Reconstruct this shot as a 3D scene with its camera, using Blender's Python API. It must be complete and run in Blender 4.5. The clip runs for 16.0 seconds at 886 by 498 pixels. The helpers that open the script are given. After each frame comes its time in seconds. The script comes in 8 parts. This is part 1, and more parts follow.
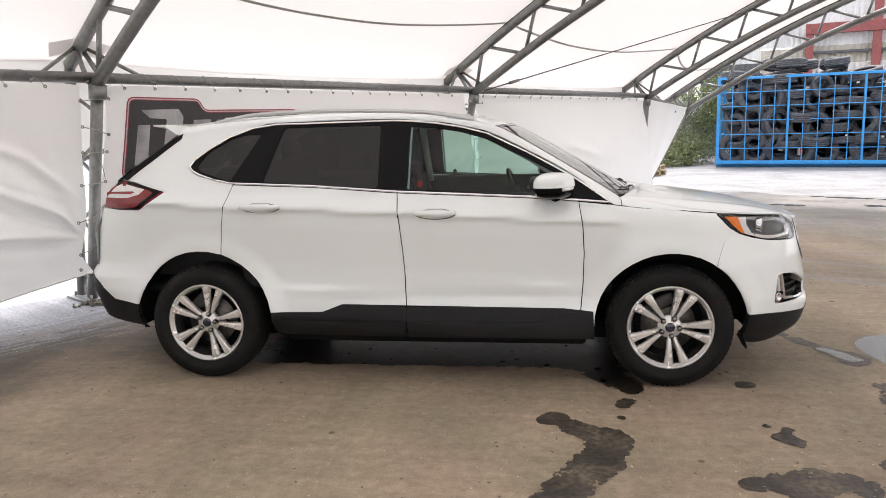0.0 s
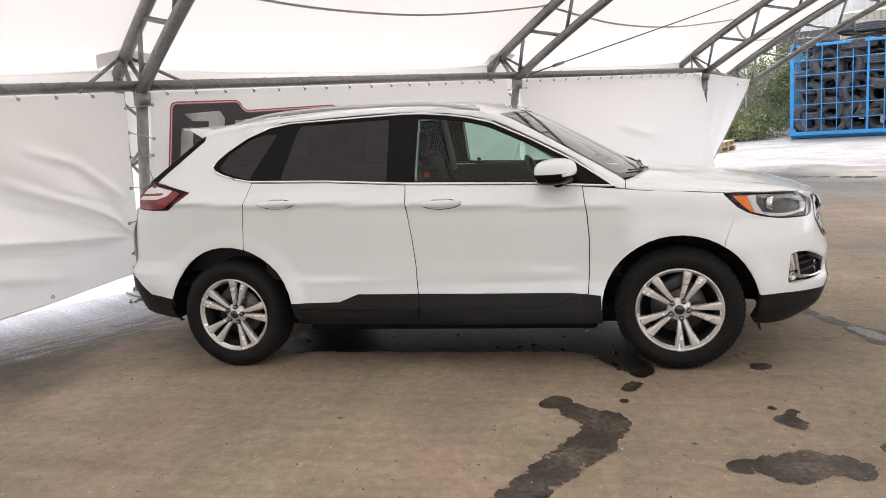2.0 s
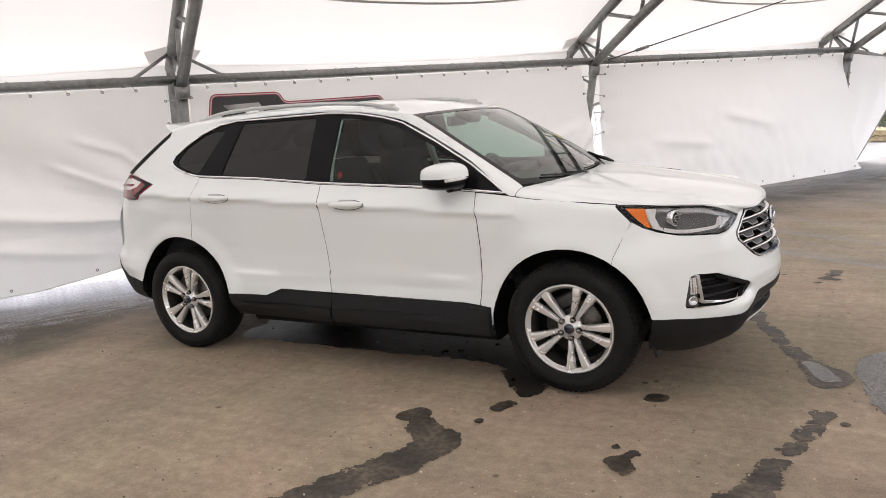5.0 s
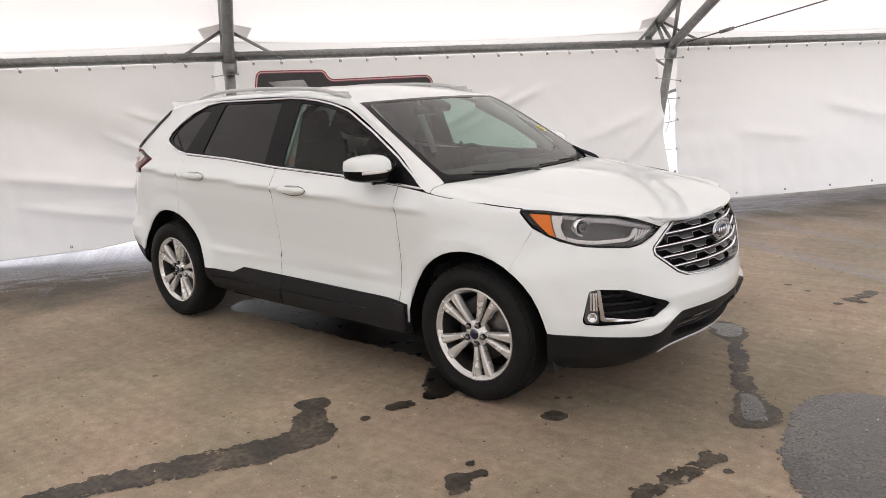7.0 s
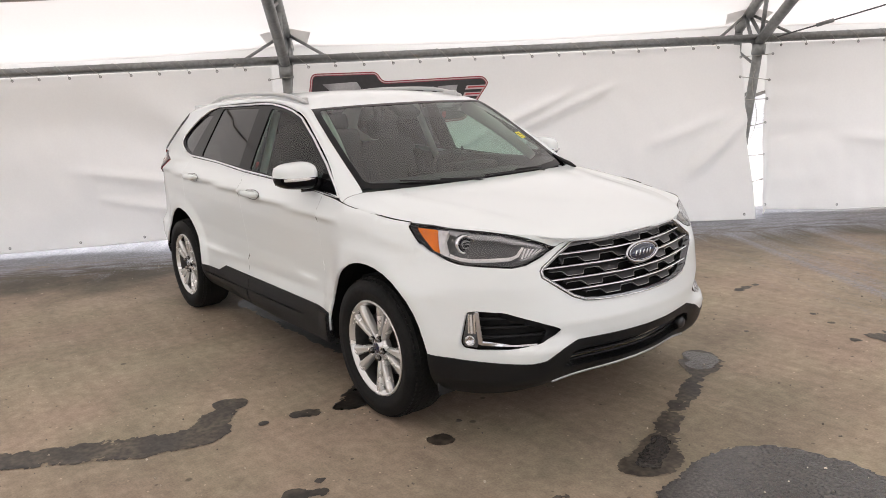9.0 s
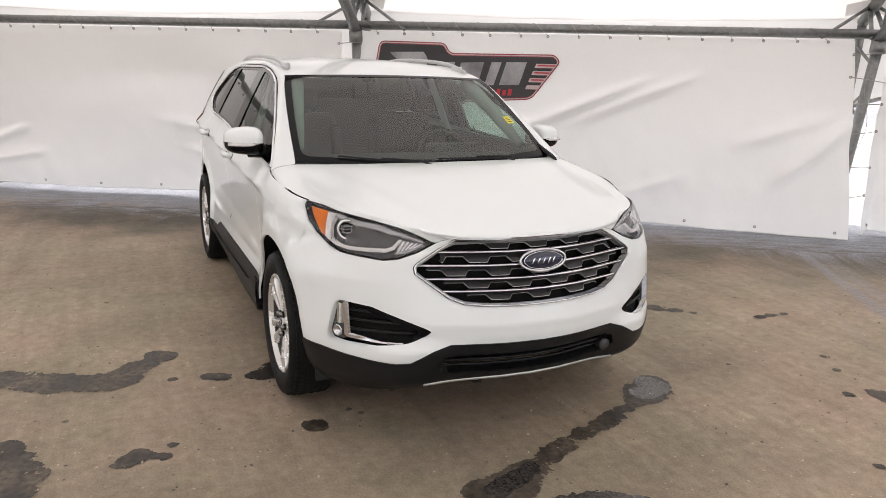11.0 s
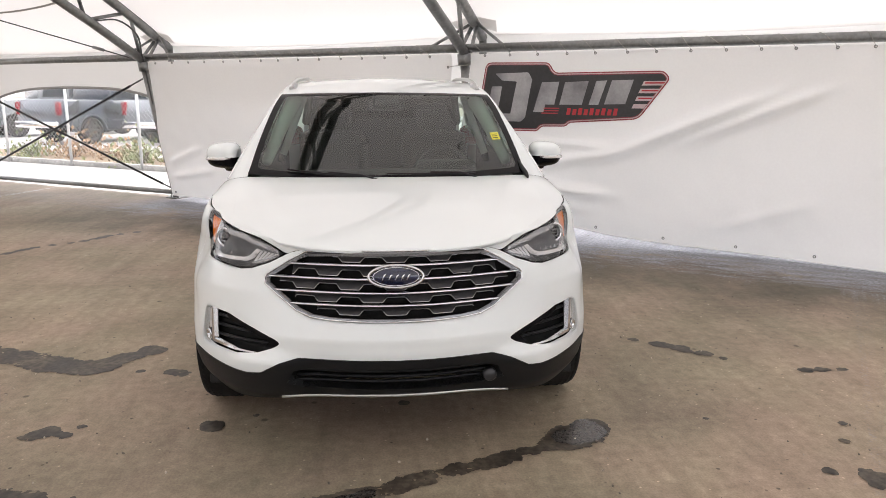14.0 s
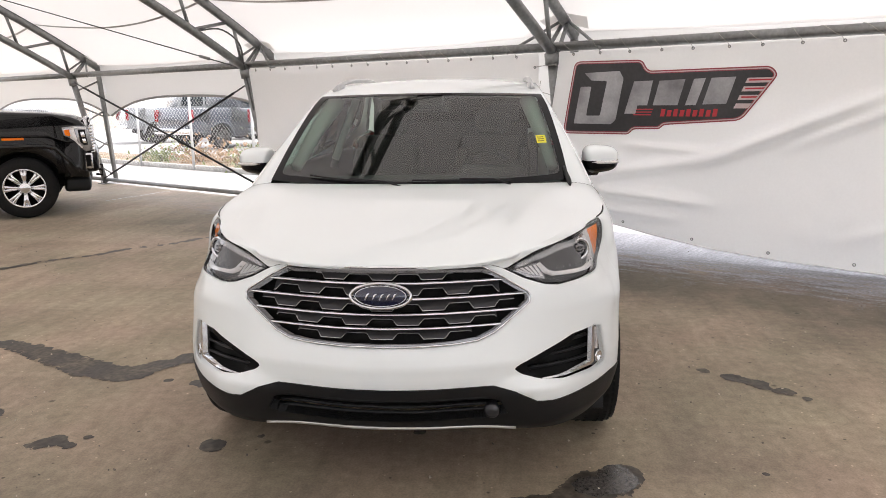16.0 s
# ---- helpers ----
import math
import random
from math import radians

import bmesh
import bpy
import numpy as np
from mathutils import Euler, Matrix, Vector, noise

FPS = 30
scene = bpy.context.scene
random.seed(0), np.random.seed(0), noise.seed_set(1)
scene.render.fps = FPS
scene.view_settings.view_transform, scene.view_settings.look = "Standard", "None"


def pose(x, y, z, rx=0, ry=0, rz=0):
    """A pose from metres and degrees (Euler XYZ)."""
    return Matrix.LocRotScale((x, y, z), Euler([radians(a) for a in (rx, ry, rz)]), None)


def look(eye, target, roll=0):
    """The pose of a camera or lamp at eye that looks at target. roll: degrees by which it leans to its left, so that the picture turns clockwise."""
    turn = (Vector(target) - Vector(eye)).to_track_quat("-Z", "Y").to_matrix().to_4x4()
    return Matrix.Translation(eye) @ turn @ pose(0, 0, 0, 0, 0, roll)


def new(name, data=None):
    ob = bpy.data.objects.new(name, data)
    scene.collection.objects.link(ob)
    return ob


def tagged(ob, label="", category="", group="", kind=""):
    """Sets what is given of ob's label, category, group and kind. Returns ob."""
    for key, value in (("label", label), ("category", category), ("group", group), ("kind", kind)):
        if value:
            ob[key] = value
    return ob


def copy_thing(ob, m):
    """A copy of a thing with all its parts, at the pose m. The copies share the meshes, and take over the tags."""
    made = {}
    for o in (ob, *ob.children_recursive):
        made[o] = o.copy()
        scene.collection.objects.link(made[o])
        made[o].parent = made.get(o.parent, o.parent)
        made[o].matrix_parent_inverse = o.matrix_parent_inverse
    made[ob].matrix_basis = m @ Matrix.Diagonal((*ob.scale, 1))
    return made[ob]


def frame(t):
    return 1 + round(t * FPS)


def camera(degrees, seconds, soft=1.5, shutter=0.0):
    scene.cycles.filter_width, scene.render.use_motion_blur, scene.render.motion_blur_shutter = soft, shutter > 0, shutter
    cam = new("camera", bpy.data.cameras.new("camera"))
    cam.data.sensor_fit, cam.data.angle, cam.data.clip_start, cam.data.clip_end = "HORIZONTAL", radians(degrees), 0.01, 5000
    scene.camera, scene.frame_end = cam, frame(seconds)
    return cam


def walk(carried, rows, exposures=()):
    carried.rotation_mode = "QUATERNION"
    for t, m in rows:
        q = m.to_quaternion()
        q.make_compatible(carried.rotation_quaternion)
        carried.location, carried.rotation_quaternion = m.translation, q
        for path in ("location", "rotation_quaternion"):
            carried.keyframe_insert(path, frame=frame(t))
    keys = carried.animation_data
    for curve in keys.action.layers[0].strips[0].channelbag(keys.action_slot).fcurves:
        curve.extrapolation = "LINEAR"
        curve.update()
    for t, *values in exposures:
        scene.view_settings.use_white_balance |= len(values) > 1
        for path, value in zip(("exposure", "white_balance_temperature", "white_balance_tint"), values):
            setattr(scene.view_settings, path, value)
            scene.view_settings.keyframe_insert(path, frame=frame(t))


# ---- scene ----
cam = camera(61.7, 16.0, soft=0.6)
PATH = [
    (0, (0.712, -5.23, 1.545), (0.434, -3.277, 1.219), -1.5),
    (0.5, (0.687, -5.223, 1.544), (0.379, -3.274, 1.217), -2.1),
    (1, (0.738, -5.222, 1.555), (0.378, -3.284, 1.219), -2.9),
    (1.5, (0.949, -5.272, 1.563), (0.527, -3.348, 1.216), -3.8),
    (2, (1.144, -5.242, 1.559), (0.659, -3.334, 1.206), -4.4),
    (2.5, (1.359, -5.158, 1.572), (0.811, -3.268, 1.215), -4.9),
    (3, (1.62, -5.068, 1.577), (1.013, -3.197, 1.214), -4.9),
    (3.5, (1.897, -4.982, 1.582), (1.22, -3.137, 1.213), -4.9),
    (4, (2.138, -4.845, 1.566), (1.378, -3.034, 1.187), -4.5),
    (4.2, (2.244, -4.791, 1.562), (1.448, -2.996, 1.184), -4.6),
    (6.3, (3.342, -4.069, 1.561), (2.179, -2.492, 1.156), -2.8),
    (6.5, (3.415, -3.978, 1.579), (2.229, -2.422, 1.161), -2.7),
    (7, (3.683, -3.773, 1.593), (2.41, -2.289, 1.175), -2.7),
    (7.5, (3.881, -3.493, 1.576), (2.525, -2.085, 1.157), -2.9),
    (8, (4.071, -3.224, 1.59), (2.635, -1.894, 1.178), -3.2),
    (8.5, (4.321, -2.99, 1.594), (2.818, -1.735, 1.187), -3.2),
    (9, (4.492, -2.75, 1.589), (2.919, -1.583, 1.182), -2.9),
    (9.2, (4.559, -2.613, 1.595), (2.954, -1.495, 1.177), -3.1),
    (11.3, (5.046, -1.492, 1.605), (3.252, -0.731, 1.157), 1.1),
    (11.5, (5.146, -1.389, 1.572), (3.328, -0.665, 1.158), -0.0),
    (12, (5.244, -1.089, 1.583), (3.396, -0.443, 1.175), 0.3),
    (12.5, (5.254, -0.823, 1.556), (3.375, -0.274, 1.147), 0.3),
    (13, (5.237, -0.589, 1.56), (3.329, -0.154, 1.149), 0.3),
    (13.5, (5.272, -0.299, 1.558), (3.34, 0.012, 1.147), 0.2),
    (14, (5.219, -0.078, 1.546), (3.269, 0.102, 1.137), 0.1),
    (14.5, (5.093, 0.116, 1.537), (3.134, 0.171, 1.136), -0.1),
    (15, (4.966, 0.287, 1.518), (3.006, 0.236, 1.123), -0.3),
    (15.5, (4.902, 0.418, 1.524), (2.945, 0.291, 1.13), -0.5),
    (16, (4.866, 0.436, 1.515), (2.912, 0.273, 1.121), -0.7),
]
walk(cam, [(t, look(eye, target, roll)) for t, eye, target, roll in PATH])

import functools

# ---------------------------------------------------------------- light
SUN_EL, SUN_AZ = radians(57), radians(14.5)
world = bpy.data.worlds.new("sky")
scene.world = world
world.use_nodes = True
wn = world.node_tree.nodes
sky = wn.new("ShaderNodeTexSky")
sky.sky_type, sky.sun_disc = "NISHITA", False
sky.sun_elevation, sky.sun_rotation = SUN_EL, SUN_AZ
sky.air_density, sky.dust_density, sky.ozone_density = 0.7, 8.0, 1.0
bright = wn["Background"]
bright.inputs["Strength"].default_value = 0.15
cloud_cover = wn.new("ShaderNodeMix")
cloud_cover.data_type = "RGBA"
cloud_cover.inputs["Factor"].default_value = 0.7
cloud_cover.inputs["B"].default_value = (5.65, 5.6, 5.8, 1)
world.node_tree.links.new(sky.outputs["Color"], cloud_cover.inputs["A"])
world.node_tree.links.new(cloud_cover.outputs["Result"], bright.inputs["Color"])
sun = new("sun", bpy.data.lights.new("sun", "SUN"))
sun.data.energy, sun.data.angle, sun.data.color = 0.95, radians(18), (1.0, 0.97, 0.94)
sun.matrix_world = look((4.25, 16.5, 26.2), (0, 0, 0))
scene.view_settings.exposure = 1.70

# ---------------------------------------------------------------- materials


def material(name, color, rough=0.6, metal=0.0, coat=0.0, coat_rough=0.05, spots=0.0, grain=0.0, bump=0.0,
             scale=30.0, second=None, big=3.0, spec=0.5, rough_var=0.0):
    """A principled material with variation at two scales and fine relief."""
    m = bpy.data.materials.new(name)
    m.use_nodes = True
    n, l = m.node_tree.nodes, m.node_tree.links
    b = n["Principled BSDF"]
    b.inputs["Base Color"].default_value = (*color, 1)
    b.inputs["Roughness"].default_value = rough
    b.inputs["Metallic"].default_value = metal
    b.inputs["Coat Weight"].default_value = coat
    b.inputs["Coat Roughness"].default_value = coat_rough
    b.inputs["Specular IOR Level"].default_value = spec
    co = n.new("ShaderNodeTexCoord")
    if grain or spots or bump or rough_var:
        fine = n.new("ShaderNodeTexNoise")
        fine.inputs["Scale"].default_value = scale
        fine.inputs["Detail"].default_value = 6
        l.new(co.outputs["Object"], fine.inputs["Vector"])
        wide = n.new("ShaderNodeTexNoise")
        wide.inputs["Scale"].default_value = big
        wide.inputs["Detail"].default_value = 5
        l.new(co.outputs["Object"], wide.inputs["Vector"])
    if grain or spots:
        base2 = second or tuple(c * 0.5 for c in color)
        ramp = n.new("ShaderNodeMapRange")
        ramp.inputs["From Min"].default_value, ramp.inputs["From Max"].default_value = 0.4, 0.7
        ramp.inputs["To Max"].default_value = spots
        l.new(wide.outputs["Fac"], ramp.inputs["Value"])
        mx = n.new("ShaderNodeMix")
        mx.data_type = "RGBA"
        mx.inputs["A"].default_value, mx.inputs["B"].default_value = (*color, 1), (*base2, 1)
        l.new(ramp.outputs["Result"], mx.inputs["Factor"])
        ramp2 = n.new("ShaderNodeMapRange")
        ramp2.inputs["From Min"].default_value, ramp2.inputs["From Max"].default_value = 0.35, 0.65
        ramp2.inputs["To Min"].default_value, ramp2.inputs["To Max"].default_value = 1 - grain, 1 + grain
        l.new(fine.outputs["Fac"], ramp2.inputs["Value"])
        mul = n.new("ShaderNodeVectorMath")
        mul.operation = "SCALE"
        l.new(mx.outputs["Result"], mul.inputs[0])
        l.new(ramp2.outputs["Result"], mul.inputs["Scale"])
        l.new(mul.outputs["Vector"], b.inputs["Base Color"])
    if rough_var:
        rr = n.new("ShaderNodeMapRange")
        rr.inputs["To Min"].default_value, rr.inputs["To Max"].default_value = max(rough - rough_var, 0.02), min(rough + rough_var, 1)
        l.new(wide.outputs["Fac"], rr.inputs["Value"])
        l.new(rr.outputs["Result"], b.inputs["Roughness"])
    if bump:
        bp = n.new("ShaderNodeBump")
        bp.inputs["Strength"].default_value, bp.inputs["Distance"].default_value = 1.0, bump
        l.new(fine.outputs["Fac"], bp.inputs["Height"])
        l.new(bp.outputs["Normal"], b.inputs["Normal"])
    return m


def fabric(name, color, through_share, rough=0.45, spots=0.1):
    """Coated tent cloth that lets part of the daylight through."""
    m = material(name, color, rough, spots=spots, grain=0.010, second=tuple(c * 0.86 for c in color), scale=45, big=0.8, bump=0.00012, spec=0.3)
    n, l = m.node_tree.nodes, m.node_tree.links
    tr = n.new("ShaderNodeBsdfTranslucent")
    tr.inputs["Color"].default_value = (color[0], color[1], color[2], 1)
    mix = n.new("ShaderNodeMixShader")
    mix.inputs["Fac"].default_value = through_share
    l.new(n["Principled BSDF"].outputs["BSDF"], mix.inputs[1])
    l.new(tr.outputs["BSDF"], mix.inputs[2])
    l.new(mix.outputs["Shader"], n["Material Output"].inputs["Surface"])
    return m


def glass(name, tint, gloss=1.0, least=0.042):
    """A thin pane: tinted see-through with a mirror sheen that grows at grazing angles."""
    m = bpy.data.materials.new(name)
    m.use_nodes = True
    n, l = m.node_tree.nodes, m.node_tree.links
    n.remove(n["Principled BSDF"])
    tr = n.new("ShaderNodeBsdfTransparent")
    tr.inputs["Color"].default_value = (*tint, 1)
    gl = n.new("ShaderNodeBsdfGlossy")
    gl.inputs["Roughness"].default_value = 0.01
    gl.inputs["Color"].default_value = (gloss, gloss, gloss, 1)
    lw = n.new("ShaderNodeLayerWeight")
    lw.inputs["Blend"].default_value = 0.5
    up = n.new("ShaderNodeMath")
    up.operation = "POWER"
    up.inputs[1].default_value = 5.0
    l.new(lw.outputs["Facing"], up.inputs[0])
    fr = n.new("ShaderNodeMapRange")
    fr.inputs["To Min"].default_value = least
    l.new(up.outputs["Value"], fr.inputs["Value"])
    mix = n.new("ShaderNodeMixShader")
    l.new(fr.outputs["Result"], mix.inputs["Fac"])
    l.new(tr.outputs["BSDF"], mix.inputs[1])
    l.new(gl.outputs["BSDF"], mix.inputs[2])
    l.new(mix.outputs["Shader"], n["Material Output"].inputs["Surface"])
    return m


PAINT = material("white paint", (0.822, 0.864, 0.864), 0.42, coat=0.75, coat_rough=0.04)
BLACKGLOSS = material("gloss black", (0.006, 0.006, 0.007), 0.08, spec=0.12)
TRIM = material("grained black plastic", (0.009, 0.0095, 0.0105), 0.5, grain=0.15, scale=400, bump=0.0003, spots=0.3, second=(0.015, 0.015, 0.015), spec=0.3)
DARK = material("dark cavity plastic", (0.006, 0.006, 0.006), 0.8, spec=0.2, grain=0.2, scale=90)
CHROME = material("chrome", (0.82, 0.83, 0.85), 0.12, metal=1.0, rough_var=0.04, big=20)
GUNCHROME = material("dark chrome", (0.60, 0.605, 0.62), 0.12, metal=1.0, rough_var=0.05, big=20)
SMOKED = material("smoked chrome", (0.20, 0.20, 0.205), 0.15, metal=1.0, rough_var=0.05, big=20)
SATIN = material("satin silver", (0.55, 0.55, 0.55), 0.32, metal=0.9, rough_var=0.08, big=20)
SLATGREY = material("grey grille plastic", (0.052, 0.052, 0.055), 0.30, metal=0.5, grain=0.05, scale=100)
NUTSTEEL = material("dark wheel nut", (0.24, 0.23, 0.22), 0.25, metal=0.9, grain=0.1, scale=90)
FIXGREY = material("dark lamp interior", (0.075, 0.075, 0.078), 0.38, metal=0.2, grain=0.1, scale=80)
ALLOY = material("painted alloy", (0.74, 0.735, 0.72), 0.26, metal=0.55, coat=0.4, rough_var=0.08, big=15)
# darker copy of the alloy, with the shade between the spokes painted in
ALLOYDARK = material("shaded dark alloy", (0.05, 0.048, 0.047), 0.45, metal=0.5, grain=0.15, scale=40)
RUBBER = material("tyre rubber", (0.008, 0.008, 0.008), 0.7, spec=0.22, grain=0.2, scale=60, spots=0.5, second=(0.017, 0.016, 0.015), bump=0.0006, big=6)
IRON = material("brake iron", (0.12, 0.11, 0.10), 0.45, metal=0.8, grain=0.25, scale=50)
TINT = glass("privacy glass", (0.016, 0.016, 0.019), 0.95)
CLEAR = glass("green tinted glass", (0.60, 0.75, 0.69), 0.6)
SHIELD = glass("windshield glass", (0.46, 0.58, 0.51), 0.92, 0.08)
LENS = glass("clear lens", (0.95, 0.955, 0.96), 0.7)
LAMPGREY = material("grey lamp housing", (0.42, 0.42, 0.43), 0.25, metal=0.7, grain=0.1, scale=60)
AMBER = material("amber lens", (0.85, 0.20, 0.008), 0.22, spec=0.25, grain=0.1, scale=120)
REDLENS = material("red lens", (0.20, 0.004, 0.009), 0.15, coat=0.2, grain=0.15, scale=120)
WHITELENS = material("white lens", (0.75, 0.73, 0.72), 0.12, coat=1.0, grain=0.1, scale=120)
SEATCLOTH = material("grey seat cloth", (0.013, 0.013, 0.014), 0.9, grain=0.2, scale=60)
CABIN = material("cabin plastic", (0.022, 0.023, 0.025), 0.6, grain=0.15, scale=200)
HEADLINER = material("pale headliner", (0.58, 0.57, 0.54), 0.9, grain=0.1, scale=300)
BADGE = material("blue badge enamel", (0.004, 0.009, 0.04), 0.15, coat=1.0)
YELLOW = material("yellow sticker", (0.75, 0.70, 0.05), 0.5, grain=0.05, scale=80)
REDPRINT = material("red sticker", (0.5, 0.05, 0.04), 0.5)
STEEL = material("galvanised tube", (0.245, 0.248, 0.245), 0.40, metal=0.55, grain=0.12, spots=0.55, second=(0.18, 0.175, 0.165), scale=25, big=5, rough_var=0.12)
CABLE = material("steel cable", (0.10, 0.10, 0.10), 0.5, metal=0.5, grain=0.2, scale=150)
ROPE = material("lacing cord", (0.34, 0.33, 0.30), 0.9, grain=0.3, scale=200)
ROOFCLOTH = fabric("roof cloth", (0.815, 0.79, 0.772), 0.25)
WALLCLOTH = fabric("curtain cloth", (0.902, 0.90, 0.887), 0.16, rough=0.35)
VALANCE = fabric("valance cloth", (0.80, 0.79, 0.77), 0.16)

# ---------------------------------------------------------------- mesh tools


def part(name, bm, mat, parent=None, label="", smooth=True, normals=None):
    """Links a bmesh as one mesh object, under a thing or a part where one is given."""
    me = bpy.data.meshes.new(name)
    bm.to_mesh(me)
    bm.free()
    mats = mat if isinstance(mat, (list, tuple)) else [mat]
    for m in mats:
        me.materials.append(m)
    if smooth:
        me.polygons.foreach_set("use_smooth", [True] * len(me.polygons))
    if normals is not None:
        me.normals_split_custom_set_from_vertices(normals)
    ob = new(name, me)
    if parent:
        ob.parent = parent
    if label:
        ob["label"] = label
    return ob


def thing(name, label, category, at=(0, 0, 0), group="", kind="", turn=0.0):
    ob = new(name)
    ob.empty_display_size = 0.2
    ob.matrix_world = pose(*at, 0, 0, turn)
    return tagged(ob, label, category, group, kind)


def merge(bm, other):
    me = bpy.data.meshes.new("tmp")
    other.to_mesh(me)
    other.free()
    bm.from_mesh(me)
    bpy.data.meshes.remove(me)
    return bm


def box(sx, sy, sz, at=(0, 0, 0), bevel=0.0, m=None, seg=2):
    bm = bmesh.new()
    bmesh.ops.create_cube(bm, size=1, matrix=Matrix.Diagonal((sx, sy, sz, 1)))
    if bevel:
        bmesh.ops.bevel(bm, geom=bm.edges[:], offset=bevel, segments=seg, affect="EDGES", profile=0.5)
    bmesh.ops.transform(bm, matrix=Matrix.Translation(at) @ (m or Matrix()), verts=bm.verts)
    return bm


def tube(points, radius, sides=10, closed=False, caps=True):
    """A round bar along points; radius may be a list."""
    pts = [Vector(p) for p in points]
    n = len(pts)
    rad = radius if isinstance(radius, (list, tuple)) else [radius] * n
    bm = bmesh.new()
    rings, up = [], None
    for i, p in enumerate(pts):
        a = pts[(i - 1) % n] if closed or i else p
        b = pts[(i + 1) % n] if closed or i < n - 1 else p
        d = (b - a).normalized()
        if up is None:
            up = Vector((0, 0, 1)) if abs(d.z) < 0.9 else Vector((1, 0, 0))
        side = d.cross(up).normalized()
        up = side.cross(d).normalized()
        rings.append([bm.verts.new(p + (side * math.cos(k * math.tau / sides) + up * math.sin(k * math.tau / sides)) * rad[i]) for k in range(sides)])
    last = n if closed else n - 1
    for i in range(last):
        r, q = rings[i], rings[(i + 1) % n]
        for k in range(sides):
            bm.faces.new((r[k], r[(k + 1) % sides], q[(k + 1) % sides], q[k]))
    if caps and not closed:
        bm.faces.new(rings[0][::-1])
        bm.faces.new(rings[-1])
    bmesh.ops.recalc_face_normals(bm, faces=bm.faces[:])
    return bm


def lathe(profile, steps=48, axis="y"):
    """Turns (radius, along) points round an axis."""
    bm = bmesh.new()
    rings = []
    for i in range(steps):
        a = i * math.tau / steps
        c, s = math.cos(a), math.sin(a)
        ring = []
        for r, h in profile:
            p = (r * c, h, r * s) if axis == "y" else ((r * c, r * s, h) if axis == "z" else (h, r * c, r * s))
            ring.append(bm.verts.new(p))
        rings.append(ring)
    for i in range(steps):
        a, b = rings[i], rings[(i + 1) % steps]
        for k in range(len(profile) - 1):
            bm.faces.new((a[k], a[k + 1], b[k + 1], b[k]))
    bmesh.ops.remove_doubles(bm, verts=bm.verts, dist=1e-6)
    bmesh.ops.recalc_face_normals(bm, faces=bm.faces[:])
    return bm


def smooth_line(points, n):
    """n points along a Catmull-Rom curve through the given ones."""
    p = np.array(points, float)
    d = np.r_[0, np.cumsum(np.linalg.norm(np.diff(p, axis=0), axis=1) ** 0.5)]
    tan = np.gradient(p, d, axis=0)
    out = []
    for q in np.linspace(0, d[-1], n):
        i = min(max(np.searchsorted(d, q) - 1, 0), len(d) - 2)
        h = d[i + 1] - d[i]
        t = (q - d[i]) / h
        out.append((2 * t**3 - 3 * t**2 + 1) * p[i] + (t**3 - 2 * t**2 + t) * h * tan[i] + (3 * t**2 - 2 * t**3) * p[i + 1] + (t**3 - t**2) * h * tan[i + 1])
    return np.array(out)


def inside(px, py, poly):
    poly = np.asarray(poly)
    x0, y0 = poly[:, 0], poly[:, 1]
    x1, y1 = np.roll(x0, -1), np.roll(y0, -1)
    c = np.zeros(len(px), bool)
    for a, b, e, f in zip(x0, y0, x1, y1):
        if b == f:
            continue
        hit = ((b > py) != (f > py)) & (px < (e - a) * (py - b) / (f - b) + a)
        c ^= hit
    return c


def dense(poly, step):
    out = []
    for i, a in enumerate(poly):
        b = poly[(i + 1) % len(poly)]
        n = max(1, int(math.hypot(b[0] - a[0], b[1] - a[1]) / step))
        out += [(a[0] + (b[0] - a[0]) * k / n, a[1] + (b[1] - a[1]) * k / n) for k in range(n)]
    return out


